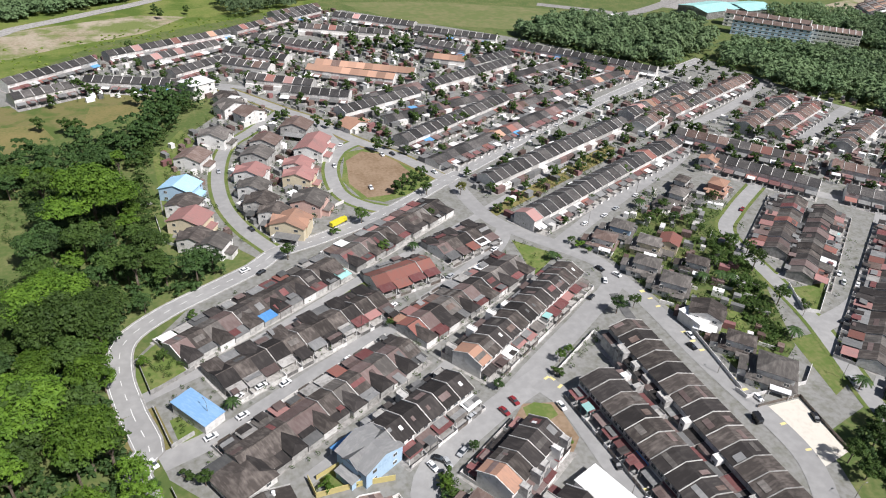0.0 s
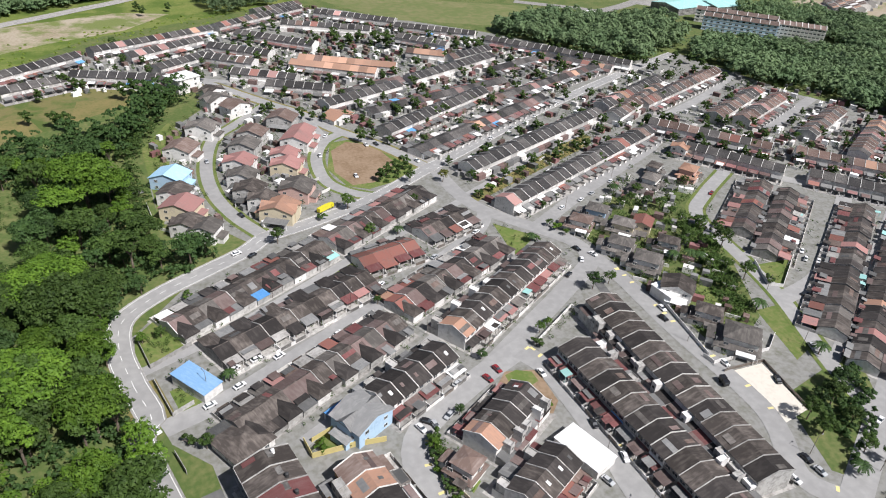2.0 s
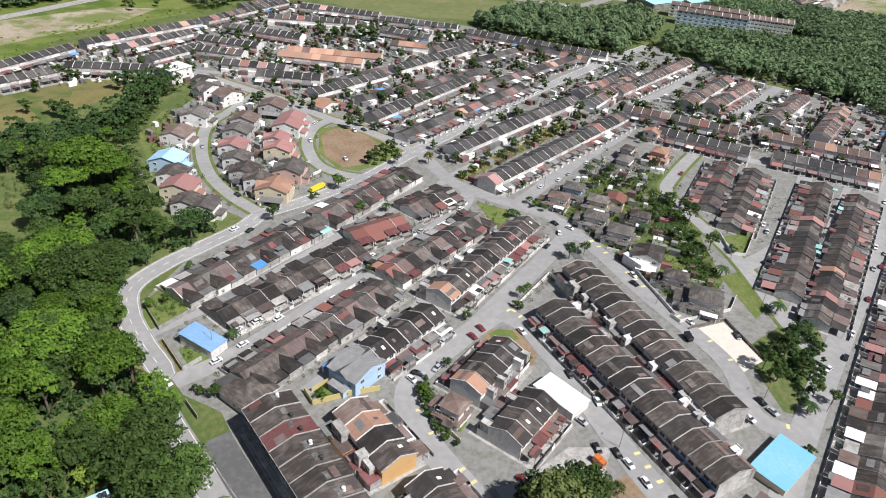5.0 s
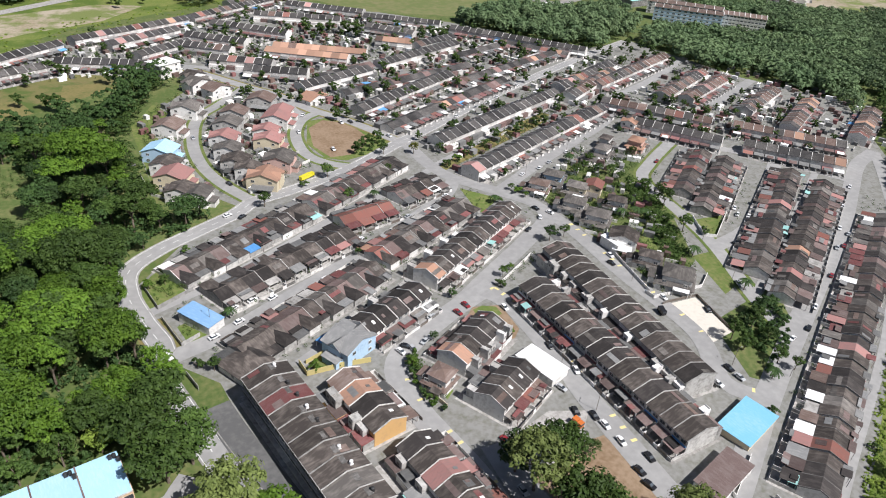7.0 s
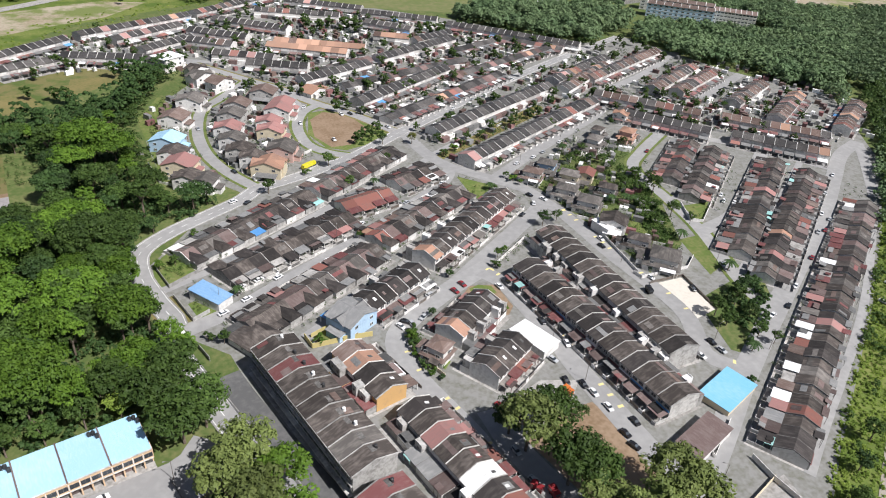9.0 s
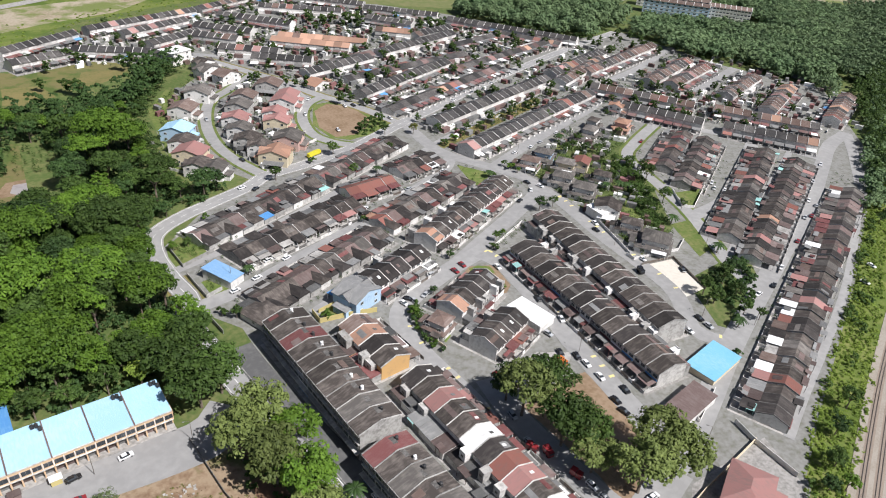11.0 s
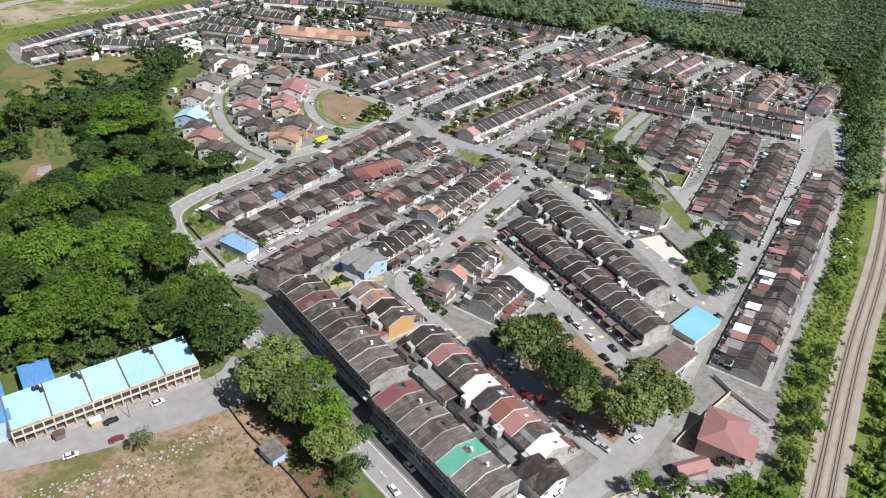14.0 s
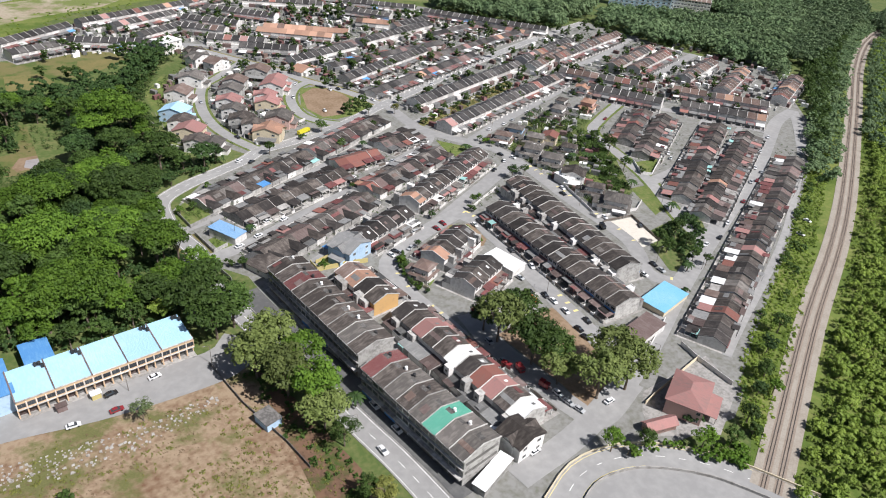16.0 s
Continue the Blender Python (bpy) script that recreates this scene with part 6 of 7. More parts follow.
# ---- trees ----
tree(76.7, 24.5, "broad", "leaf_olive", 1.15, 1)
tree(74.9, 37, "broad", "leaf_mid", 1.45, 2)
tree(71, 53.1, "broad", "leaf_olive", 1.5, 3)
tree(79.9, 54.4, "broad", "leaf_mid", 1.3, 4)
tree(78.7, 33.4, "broad", "leaf_mid", 1.35, 5)
tree(70, 61.2, "round", "leaf_dark", 1.5, 6)
tree(84.7, 12.6, "broad", "leaf_olive", 1.5, 7)
tree(96.8, 11.2, "broad", "leaf_olive", 1.45, 8)
tree(96.4, 19.5, "broad", "leaf_olive", 1.4, 9)
tree(95.6, 56.6, "round", "leaf_mid", 0.6, 10)
tree(-8.4, 61.3, "broad", "leaf_olive", 1.45, 11)
tree(-14.9, 73.7, "broad", "leaf_olive", 1.35, 12)
tree(-2.1, 52.3, "broad", "leaf_bright", 1.3, 13)
tree(-7.8, 79.8, "broad", "leaf_olive", 1.35, 14)
tree(-1.2, 70, "broad", "leaf_bright", 1.3, 15)
tree(-3.5, 41.9, "broad", "leaf_olive", 1.2, 16)
tree(-0.5, 44.5, "sparse", "leaf_grey", 1.1, 17)
tree(2.4, 55.9, "round", "leaf_bright", 1.1, 18)
tree(-0.8, 32.8, "sparse", "leaf_mid", 1, 19)
tree(0.7, 8.7, "round", "leaf_dry", 1, 20)
tree(-2.7, 12.6, "round", "leaf_mid", 0.9, 21)
tree(-51.9, 70.8, "sparse", "leaf_grey", 0.75, 22)
palm(9.4, 46.5, 0.9, 23)
tree(-75.6, 50.1, "bush", "leaf_mid", 1.6, 24)
tree(-21, 100.1, "broad", "leaf_mid", 1.5, 25)
tree(-25.7, 113.4, "broad", "leaf_mid", 1.4, 26)
tree(-18.3, 121.6, "broad", "leaf_mid", 1.4, 27)
tree(-13.7, 103.8, "broad", "leaf_mid", 1.3, 28)
tree(72.4, -7.8, "round", "leaf_bright", 0.9, 29)
tree(84, -11.2, "round", "leaf_mid", 0.8, 30)
tree(76.5, -11.2, "bush", "leaf_bright", 2, 31)
tree(99.8, -20.7, "round", "leaf_bright", 0.9, 32)
tree(109.2, -24.3, "round", "leaf_mid", 0.8, 33)
tree(122.9, -20.2, "round", "leaf_mid", 0.8, 34)
tree(138.4, -13, "round", "leaf_dark", 0.7, 35)
tree(120.3, -24.5, "bush", "leaf_mid", 2, 36)
tree(161.9, 0.9, "round", "leaf_dark", 0.8, 37)
tree(148.1, -8.1, "round", "leaf_mid", 0.8, 38)
tree(107.8, -12.5, "bush", "leaf_dark", 1.5, 39)
tree(105.3, -9.8, "bush", "leaf_dark", 1.5, 40)
tree(193.3, 81.8, "round", "leaf_dark", 0.8, 41)
tree(193.4, 70.3, "round", "leaf_mid", 0.8, 42)
tree(190.5, 55.3, "round", "leaf_mid", 0.6, 43)
tree(187.9, 60.8, "round", "leaf_mid", 0.7, 44)
palm(178.5, 55.8, 0.8, 45)
tree(163.2, 43.6, "bush", "leaf_dark", 1.4, 46)
tree(-33.6, 234.7, "umbrella", "leaf_bright", 1, 47)
far_tree(-30.7, 292.3, 1.1, 48)
tree(6.6, 218.3, "bush", "leaf_mid", 1.5, 49)
tree(87.7, 265.4, "round", "leaf_mid", 0.9, 50)
tree(127.6, 282.1, "round", "leaf_mid", 0.75, 51)
tree(48.7, 245.9, "round", "leaf_mid", 0.8, 52)
tree(73.2, 259.6, "bush", "leaf_mid", 1.5, 53)
tree(88.5, 236.9, "round", "leaf_mid", 0.65, 54)
palm(101, 235, 0.7, 55)
tree(119.9, 260.3, "round", "leaf_mid", 0.55, 56)
far_tree(155.7, 293.3, 0.6, 57)
tree(144.1, 276.7, "round", "leaf_dry", 0.7, 58)
palm(156, 208.7, 0.7, 59)
far_tree(120.8, 338, 0.9, 60)
tree(76.2, 124.3, "round", "leaf_dark", 0.45, 61)
palm(12.6, 167.3, 0.7, 62)
tree(159.9, 166.4, "round", "leaf_dark", 0.8, 63)
tree(168.7, 167.1, "round", "leaf_mid", 0.6, 64)
tree(95.5, 145.3, "round", "leaf_dark", 0.5, 65)
tree(-11.3, 197.2, "round", "leaf_bright", 0.5, 66)
tree(-5, 197.9, "round", "leaf_mid", 0.5, 67)
tree(0.9, 140.7, "round", "leaf_mid", 0.55, 68)
palm(224.2, 234.8, 0.9, 69)
tree(217.2, 219.2, "round", "leaf_mid", 0.8, 70)
tree(225, 222.4, "round", "leaf_mid", 0.7, 71)
tree(268.3, 229.9, "round", "leaf_mid", 0.6, 72)
tree(241.1, 189.3, "round", "leaf_mid", 0.8, 73)
tree(236.7, 171, "round", "leaf_mid", 1.05, 74)
tree(229.3, 173.6, "round", "leaf_mid", 0.9, 75)
palm(215.4, 169.3, 0.9, 76)
tree(218.2, 177.5, "round", "leaf_mid", 0.8, 77)
tree(227.4, 148, "round", "leaf_mid", 0.95, 78)
tree(213.4, 145, "round", "leaf_mid", 0.7, 79)
palm(215.1, 129.5, 0.9, 80)
tree(236.2, 142.8, "bush", "leaf_mid", 1.8, 81)
palm(215.4, 99.9, 0.9, 82)
tree(196.5, 79.9, "round", "leaf_mid", 1, 83)
tree(182.5, 78.1, "round", "leaf_mid", 0.9, 84)
tree(181.8, 71.5, "round", "leaf_mid", 0.9, 85)
tree(205.9, 83.9, "round", "leaf_dark", 1, 86)
tree(169.3, 268.6, "round", "leaf_mid", 0.4, 87)
tree(179.6, 271.9, "bush", "leaf_mid", 2, 88)
tree(190, 272, "bush", "leaf_mid", 2, 89)
tree(153.8, 254.9, "bush", "leaf_mid", 2, 90)
tree(162, 258.3, "bush", "leaf_bright", 2, 91)
far_tree(131, 297.6, 0.8, 92)
far_tree(119, 291.4, 0.8, 93)
far_tree(124.8, 294.2, 0.8, 94)
far_tree(113.1, 288, 0.8, 95)
far_tree(279.1, 316.7, 0.8, 96)
far_tree(299.2, 325.2, 0.9, 97)
far_tree(311.8, 326.6, 0.9, 98)
far_tree(308, 308.1, 0.8, 99)
far_tree(267.3, 303.9, 0.7, 100)
far_tree(207.7, 511.9, 1.5, 101)
far_tree(201.5, 521.3, 1.3, 102)
far_tree(178.2, 523.4, 1.1, 103)
far_tree(169.1, 531.9, 1.1, 104)
far_tree(190.7, 531.9, 1.1, 105)
far_tree(269.7, 492.7, 1.2, 106)
far_tree(259, 492, 1, 107)
far_tree(277.5, 487.7, 1.1, 108)
far_tree(254.4, 422.1, 0.9, 109)
far_tree(282.1, 364.6, 0.8, 110)
far_tree(431.7, 419.4, 0.9, 111)
far_tree(394.4, 413.7, 0.9, 112)
far_tree(440.9, 409.5, 1, 113)
far_tree(427.7, 377, 1, 114)
far_tree(431, 362.8, 0.9, 115)
far_tree(157.7, 375.8, 0.7, 116)
far_tree(129.2, 339.5, 0.7, 117)
far_tree(135.6, 329.5, 0.6, 118)
far_tree(110, 375.4, 0.6, 119)
far_tree(104.1, 378.9, 0.6, 120)
far_tree(124.4, 375.8, 0.6, 121)
far_tree(98.4, 383.4, 0.8, 122)
far_tree(78, 398.6, 0.7, 123)
far_tree(83.2, 399, 0.7, 124)
far_tree(78.6, 461.8, 0.6, 125)
far_tree(184.8, 388.4, 0.6, 126)
tree(342.4, 270.7, "round", "leaf_dark", 0.7, 127)
far_tree(341.7, 288.8, 0.7, 128)
tree(363.9, 282.2, "round", "leaf_mid", 0.6, 129)
tree(378.3, 255.4, "round", "leaf_dark", 0.7, 130)
tree(389.4, 256.4, "round", "leaf_mid", 0.6, 131)
tree(-84.5, 131.2, "broad", "leaf_bright", 1.2, 132)
tree(-72.3, 128.8, "broad", "leaf_bright", 1.3, 133)
tree(-59.5, 127.9, "broad", "leaf_mid", 1.2, 134)
tree(-48, 127.2, "broad", "leaf_bright", 1.2, 135)
tree(-36.3, 125.5, "broad", "leaf_mid", 1.2, 136)
tree(-78.4, 142.7, "tall", "leaf_bright", 1.2, 137)
tree(-63.7, 139.4, "tall", "leaf_mid", 1.2, 138)
tree(123.1, 150, "round", "leaf_mid", 0.5, 139)
tree(128.6, 152.9, "round", "leaf_bright", 0.4, 140)
tree(118.2, 144.1, "bush", "leaf_mid", 1.6, 141)
tree(103.6, 116, "bush", "leaf_bright", 1.4, 142)
tree(64.2, 117.8, "bush", "leaf_mid", 1.8, 143)
tree(61.9, 114.5, "bush", "leaf_bright", 1.8, 144)
tree(63.3, 111.9, "round", "leaf_mid", 0.4, 145)
tree(31.9, 127.4, "bush", "leaf_bright", 1.5, 146)
tree(73.2, 188.7, "round", "leaf_mid", 0.4, 147)
tree(58.5, 190.6, "round", "leaf_bright", 0.35, 148)
tree(158.4, 207.9, "bush", "leaf_mid", 1.4, 149)
tree(171.9, 217.2, "round", "leaf_mid", 0.45, 150)
tree(174.4, 207.2, "round", "leaf_bright", 0.4, 151)
tree(182.2, 209.5, "bush", "leaf_mid", 1.8, 152)
tree(173.4, 212.5, "bush", "leaf_bright", 1.8, 153)
tree(185.7, 205.8, "bush", "leaf_mid", 1.6, 154)
tree(-3.9, 144.6, "bush", "leaf_mid", 1.6, 155)
tree(208.4, 180.9, "round", "leaf_mid", 0.6, 156)
palm(208.3, 171.9, 0.8, 157)
palm(218.6, 166, 0.9, 158)
tree(218.6, 159.5, "round", "leaf_mid", 0.8, 159)
tree(225.7, 157, "round", "leaf_mid", 0.7, 160)
tree(245.1, 182.8, "round", "leaf_mid", 0.8, 161)
tree(227.4, 183.9, "round", "leaf_mid", 0.7, 162)
tree(225.5, 194.7, "round", "leaf_mid", 0.55, 163)
tree(233.6, 228.6, "round", "leaf_mid", 0.7, 164)
tree(231.3, 217.4, "round", "leaf_dark", 0.7, 165)
tree(236.3, 212.8, "round", "leaf_mid", 0.7, 166)
tree(235.9, 204.5, "round", "leaf_mid", 0.6, 167)
tree(235.6, 196.4, "round", "leaf_mid", 0.6, 168)
tree(177.1, 6.9, "round", "leaf_mid", 0.9, 169)
tree(323.6, 86.3, "round", "leaf_dark", 0.7, 170)
tree(395, 129.4, "round", "leaf_dark", 0.9, 171)
tree(431.1, 159.9, "round", "leaf_dark", 0.9, 172)
tree(472.6, 182.6, "round", "leaf_mid", 0.9, 173)
tree(143.2, -15.4, "round", "leaf_bright", 0.7, 174)
for k, (tx, ty) in enumerate(((63.6, 119), (62.2, 116), (61.2, 112.8), (60.2, 109.6), (59.7, 106), (59.8, 102.5), (60.3, 99), (61, 95.5), (62.5, 92))):
    tree(tx, ty, "bush", ("leaf_mid", "leaf_bright", "leaf_dark")[k % 3], 0.9 + 0.12 * (k % 4), 200 + k, "hedge shrubs")
grove([(-10.4, 147.2), (-21.1, 169.1), (-24.1, 205), (-17.2, 221.7), (-17, 238), (-110, 238), (-112.2, 122), (-88.3, 124), (-66, 120), (-31.9, 123), (-14.5, 116)], 11.6, ("broad", "umbrella", "broad", "round", "tall"), ("leaf_bright", "leaf_bright", "leaf_mid", "leaf_dark", "leaf_bright", "leaf_mid"), 5, (0.8, 1.35))
grove([(-17, 238), (-17.2, 221.7), (2.2, 232.1), (22.6, 241.8), (26.8, 246.8), (8.6, 251.9), (-4.4, 273.6), (-10.6, 312.1), (-10, 349.1), (-35.5, 344.1), (-64.8, 353.5), (-110, 350), (-115.4, 238)], 10.6, ("broad", "round", "tall", "broad", "round"), ("leaf_mid", "leaf_dark", "leaf_dark", "leaf_mid", "leaf_bright"), 6, (0.8, 1.3))
for tx, ty, tk in ((-23.8, 306, 1.45), (-33, 297, 1.2), (-14, 300, 1.1), (-42, 228, 1.3), (-64, 214, 1.3), (-43, 173, 1.35), (-68, 171, 1.4), (-27, 157, 1.1)):
    tree(tx, ty, "umbrella", "leaf_bright", tk, int(abs(tx) + ty), "trees of the wood")
for tx, ty, tk in ((-67, 116, 0.9), (-57, 116, 0.8), (-46, 118, 0.9), (-36, 119, 0.85), (-60, 126, 1.1), (-88, 126, 0.9), (-26, 121, 0.8)):
    tree(tx, ty, "round", "leaf_scrub" if int(ty) % 2 else "leaf_mid", tk * 1.25, int(abs(tx) + ty), "trees of the wood")
# undergrowth in the dark leaf colour, which deepens the shade in the canopy gaps
woods([(-10.4, 147.2), (-21.1, 169.1), (-24.1, 205), (-17.2, 221.7), (2.2, 232.1), (22.6, 241.8), (26.8, 246.8), (8.6, 251.9), (-4.4, 273.6), (-10.6, 312.1), (-10, 349.1), (-35.5, 344.1), (-64.8, 353.5), (-110, 350), (-115.4, 242.8), (-112, 122), (-88.6, 122), (-66, 112), (-30.6, 115), (-14.5, 111.8)], 6.0, 31, "leaf_dark", 3.0, 4.2, 8, 0.66, "tangled green undergrowth below the trees", "undergrowth")
woods([(-1.8, 353.3), (8, 372.3), (27.3, 413.1), (39.8, 433.8), (33, 462.3), (9.1, 442.4), (3.4, 408.2), (-27.7, 387), (-51.4, 375.8), (-80.9, 374.7), (-78.2, 348.7), (-35.5, 341)], 8, 32, "leaf_dark", 4.8, 13, 18, 0.9, "dark green trees beside the playing field")
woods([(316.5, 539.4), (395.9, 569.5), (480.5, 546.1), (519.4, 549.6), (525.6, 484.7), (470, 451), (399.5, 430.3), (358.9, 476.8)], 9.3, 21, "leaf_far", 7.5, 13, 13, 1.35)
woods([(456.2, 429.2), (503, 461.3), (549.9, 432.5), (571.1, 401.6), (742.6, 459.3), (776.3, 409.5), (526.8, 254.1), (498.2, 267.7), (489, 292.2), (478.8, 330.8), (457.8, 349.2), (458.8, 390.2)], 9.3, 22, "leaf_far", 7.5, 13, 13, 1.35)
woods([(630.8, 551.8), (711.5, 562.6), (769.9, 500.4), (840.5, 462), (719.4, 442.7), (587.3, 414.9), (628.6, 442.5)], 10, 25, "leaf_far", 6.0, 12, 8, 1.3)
woods([(-87.5, 659.7), (-47.3, 689.8), (23.5, 731.8), (76.3, 742.8), (-93.4, 739.8), (-114.3, 692.6)], 10, 23, "leaf_far", 6.0, 12)
woods([(84.3, 687.1), (97.1, 642.5), (155.6, 674.5), (191.4, 724.8), (105.7, 756.3)], 10, 24, "leaf_far", 6.0, 13)
woods([(721.5, 283.3), (754.1, 273.7), (722.6, 250.5), (267.4, 4), (140, -63.3), (111.1, -48), (142.1, -33), (215, 1), (304.4, 44.3), (491.6, 149.5)], 6, 26, "leaf_scrub", 3.6, 5.0, 16, 0.6, "bright green scrub along the railway")
woods([(116.6, -30.7), (165.7, -6.4), (244.8, 35.6), (328.7, 84.1), (458.8, 161.7), (648.3, 273.2), (588.6, 253.2), (467.8, 184.3), (382, 129), (321, 93.5), (254.5, 56.5), (202.3, 30.4), (162, 10), (137.5, -5), (119.6, -22)], 2.5, 27, "leaf_scrub", 1.7, 0.8, 7, 0.45, "bright yellow-green scrub along the railway", "scrub")
woods([(116.6, -26), (170, 2), (244, 41), (330, 92), (458, 166), (430, 160), (330, 99), (240, 48), (170, 13), (130, -12)], 6.5, 29, "leaf_mid", 2.4, 3.0, 14, 0.45, "green bushes along the railway", "bushes", 0.5)
woods([(547.1, 248.7), (615.8, 283.1), (727.7, 316.2), (600.8, 249.3), (456.5, 162.6), (353, 107.7)], 7, 28, "leaf_mid", 4.5, 9, 14, 0.8, "green trees at the edge of the railway")
yard_clutter([(132.1, 507.1), (80.2, 598.7), (-15.1, 556.3), (-76.2, 508), (-64, 462.6), (22.3, 459.7), (82.2, 402.1), (120.3, 363.4), (130.9, 335), (146.7, 299.7), (261.9, 361.6), (373.2, 419), (334.5, 474.3), (246.8, 582.9), (176.7, 670.8)], 8.5, 51, 25)
yard_clutter([(158.4, 296), (253.4, 348.4), (401.5, 411.9), (451.2, 370.9), (474.8, 285.1), (345.5, 188.4), (350.7, 220.5), (276.8, 266.3), (169.9, 218.9), (149.8, 247.5)], 10, 52, 25)
yard_clutter([(335.5, 302.2), (486.2, 342.3), (519.3, 240.9), (438.2, 169.4), (394.2, 162.2), (347.4, 215.3)], 10, 53, 28)
yard_clutter([(4.4, 275.5), (10.8, 371.4), (51.5, 420.6), (94.4, 408.6), (109, 349.7), (87.7, 311.4), (86.8, 280), (46.3, 256.2)], 8.5, 54, 28)
yard_clutter([(174.4, 207.2), (239.2, 249.3), (284.7, 234.6), (248.8, 197.3), (204.3, 119.8), (180.6, 113.1), (182.5, 156.2)], 8, 55, 40)
garden_plants([(132.1, 507.1), (80.2, 598.7), (-15.1, 556.3), (-76.2, 508), (-64, 462.6), (22.3, 459.7), (82.2, 402.1), (120.3, 363.4), (130.9, 335), (146.7, 299.7), (261.9, 361.6), (373.2, 419), (334.5, 474.3), (246.8, 582.9), (176.7, 670.8)], 7.5, 61, 0.8, 2.6)
garden_plants([(158.4, 296), (253.4, 348.4), (401.5, 411.9), (451.2, 370.9), (474.8, 285.1), (345.5, 188.4), (350.7, 220.5), (276.8, 266.3), (169.9, 218.9), (149.8, 247.5)], 7.5, 62, 0.8, 2.4)
garden_plants([(3.9, 270.8), (8, 372.3), (53, 430.2), (94.4, 408.6), (109, 349.7), (87.7, 311.4), (86.8, 280), (46.3, 256.2)], 5, 63, 0.7, 2.0)
garden_plants([(174.4, 207.2), (239.2, 249.3), (284.7, 234.6), (240.3, 174.5), (208.4, 118.2), (180.6, 113.1), (182.5, 156.2)], 4.2, 64, 0.8, 2.4)
garden_plants([(-8.2, 146.3), (-15, 179.2), (4.9, 220.7), (71.4, 247.6), (149.8, 247.5), (180.7, 190.7), (90.5, 128.4), (85.7, 80.9), (58.3, 127.5)], 4.4, 65, 0.5, 1.4)
garden_plants([(248.1, 196.4), (366.4, 152.9), (355.6, 120.8), (152.8, 17.2), (174.3, 49.8), (224.9, 77), (234.7, 143.7)], 5, 66, 0.5, 1.3)
garden_plants([(60.5, 112), (64.5, 120), (68, 112), (66, 96), (62.5, 96)], 1.9, 68, 0.7, 1.5)
garden_plants([(118, 146), (132, 155), (146, 162), (147, 158), (132, 149), (120, 142)], 2.6, 69, 0.7, 1.6)
garden_plants([(26, 132), (44, 137), (45, 126), (28, 124)], 3.2, 70, 0.6, 1.4)
garden_plants([(-12, 198), (-3, 204), (3, 191), (-9, 182)], 3.0, 71, 0.7, 1.6)
garden_plants([(-6, 170), (3, 173), (6, 158), (-4, 157)], 3.2, 72, 0.6, 1.5)
garden_plants([(-86, 246), (-48, 247), (-50, 264), (-84, 266)], 3.0, 73, 0.9, 2.0)
garden_plants([(-76, 296), (-48, 292), (-52, 330), (-70, 336)], 4.0, 74, 0.6, 1.6)
garden_plants([(147.2, 248.4), (241.3, 285.2), (260.1, 302.6), (256.9, 309.6), (167.9, 269), (146.6, 259.1)], 4.5, 67, 0.8, 1.8)
woods([(-117.6, 84.1), (-90.6, 74.6), (-52.6, 71.2), (-25.7, 73), (-19.9, 73.2), (-4.1, 29.5), (2.1, 7.9), (-41.8, 17.2), (-115.9, 49.8)], 1.9, 71, "leaf_brown", 0.9, 0.25, 4, 0.2, "dry brown brushwood on the waste ground", "brushwood", 0.55)
woods([(-117.6, 84.1), (-90.6, 74.6), (-52.6, 71.2), (-25.7, 73), (-19.9, 73.2), (-4.1, 29.5), (2.1, 7.9), (-41.8, 17.2), (-115.9, 49.8)], 2.4, 72, "leaf_dry", 1.1, 0.35, 5, 0.24, "yellow-green weeds on the waste ground", "weeds", 0.55)
woods([(-19.1, 79), (-10.5, 77.9), (0.1, 22.5), (0.7, 8.7), (-10, 16), (-18.3, 55)], 4, 73, "leaf_mid", 1.3, 1.0, 8, 0.4, "green weeds below the roadside trees", "weeds")
rubble_heap([(-90.8, 71.2), (-76.5, 69.6), (-54.8, 68.4), (-29.7, 72.1), (-29.1, 67.5), (-53.2, 59.9), (-77.6, 58.7), (-91.2, 61.5)], 81)
woods([(67.6, -7.8), (85.6, -12), (98.1, -19.8), (110.2, -23.4), (116.1, -27.8), (104.8, -32.2), (96.6, -23.4), (84.4, -13.2), (71.3, -10.2)], 3.2, 74, "leaf_bright", 2.2, 2.6, 12, 0.5, "bright green bushes beside the curved ramp", "bushes")
woods([(191, 83.2), (226.2, 93.7), (212.4, 71.5), (182.2, 55.2), (176.8, 59.8)], 5, 75, "leaf_dark", 2.2, 3.0, 14, 0.6, "dark green bushes under the trees of the corner lot", "bushes")
woods([(112.7, 286.9), (130.5, 296.4), (139.4, 302), (128.5, 291.6), (111.2, 283)], 4, 76, "leaf_mid", 1.8, 2.0, 12, 0.5, "green bushes along the oval green", "bushes")
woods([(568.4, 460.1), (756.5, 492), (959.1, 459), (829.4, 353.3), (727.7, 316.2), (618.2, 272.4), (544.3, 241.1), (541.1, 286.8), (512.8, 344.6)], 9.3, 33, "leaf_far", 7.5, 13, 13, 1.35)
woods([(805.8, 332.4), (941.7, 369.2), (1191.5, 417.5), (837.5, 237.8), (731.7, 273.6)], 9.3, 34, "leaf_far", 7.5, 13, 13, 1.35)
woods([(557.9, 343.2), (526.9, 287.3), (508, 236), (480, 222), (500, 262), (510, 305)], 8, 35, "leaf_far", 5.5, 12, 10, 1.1)
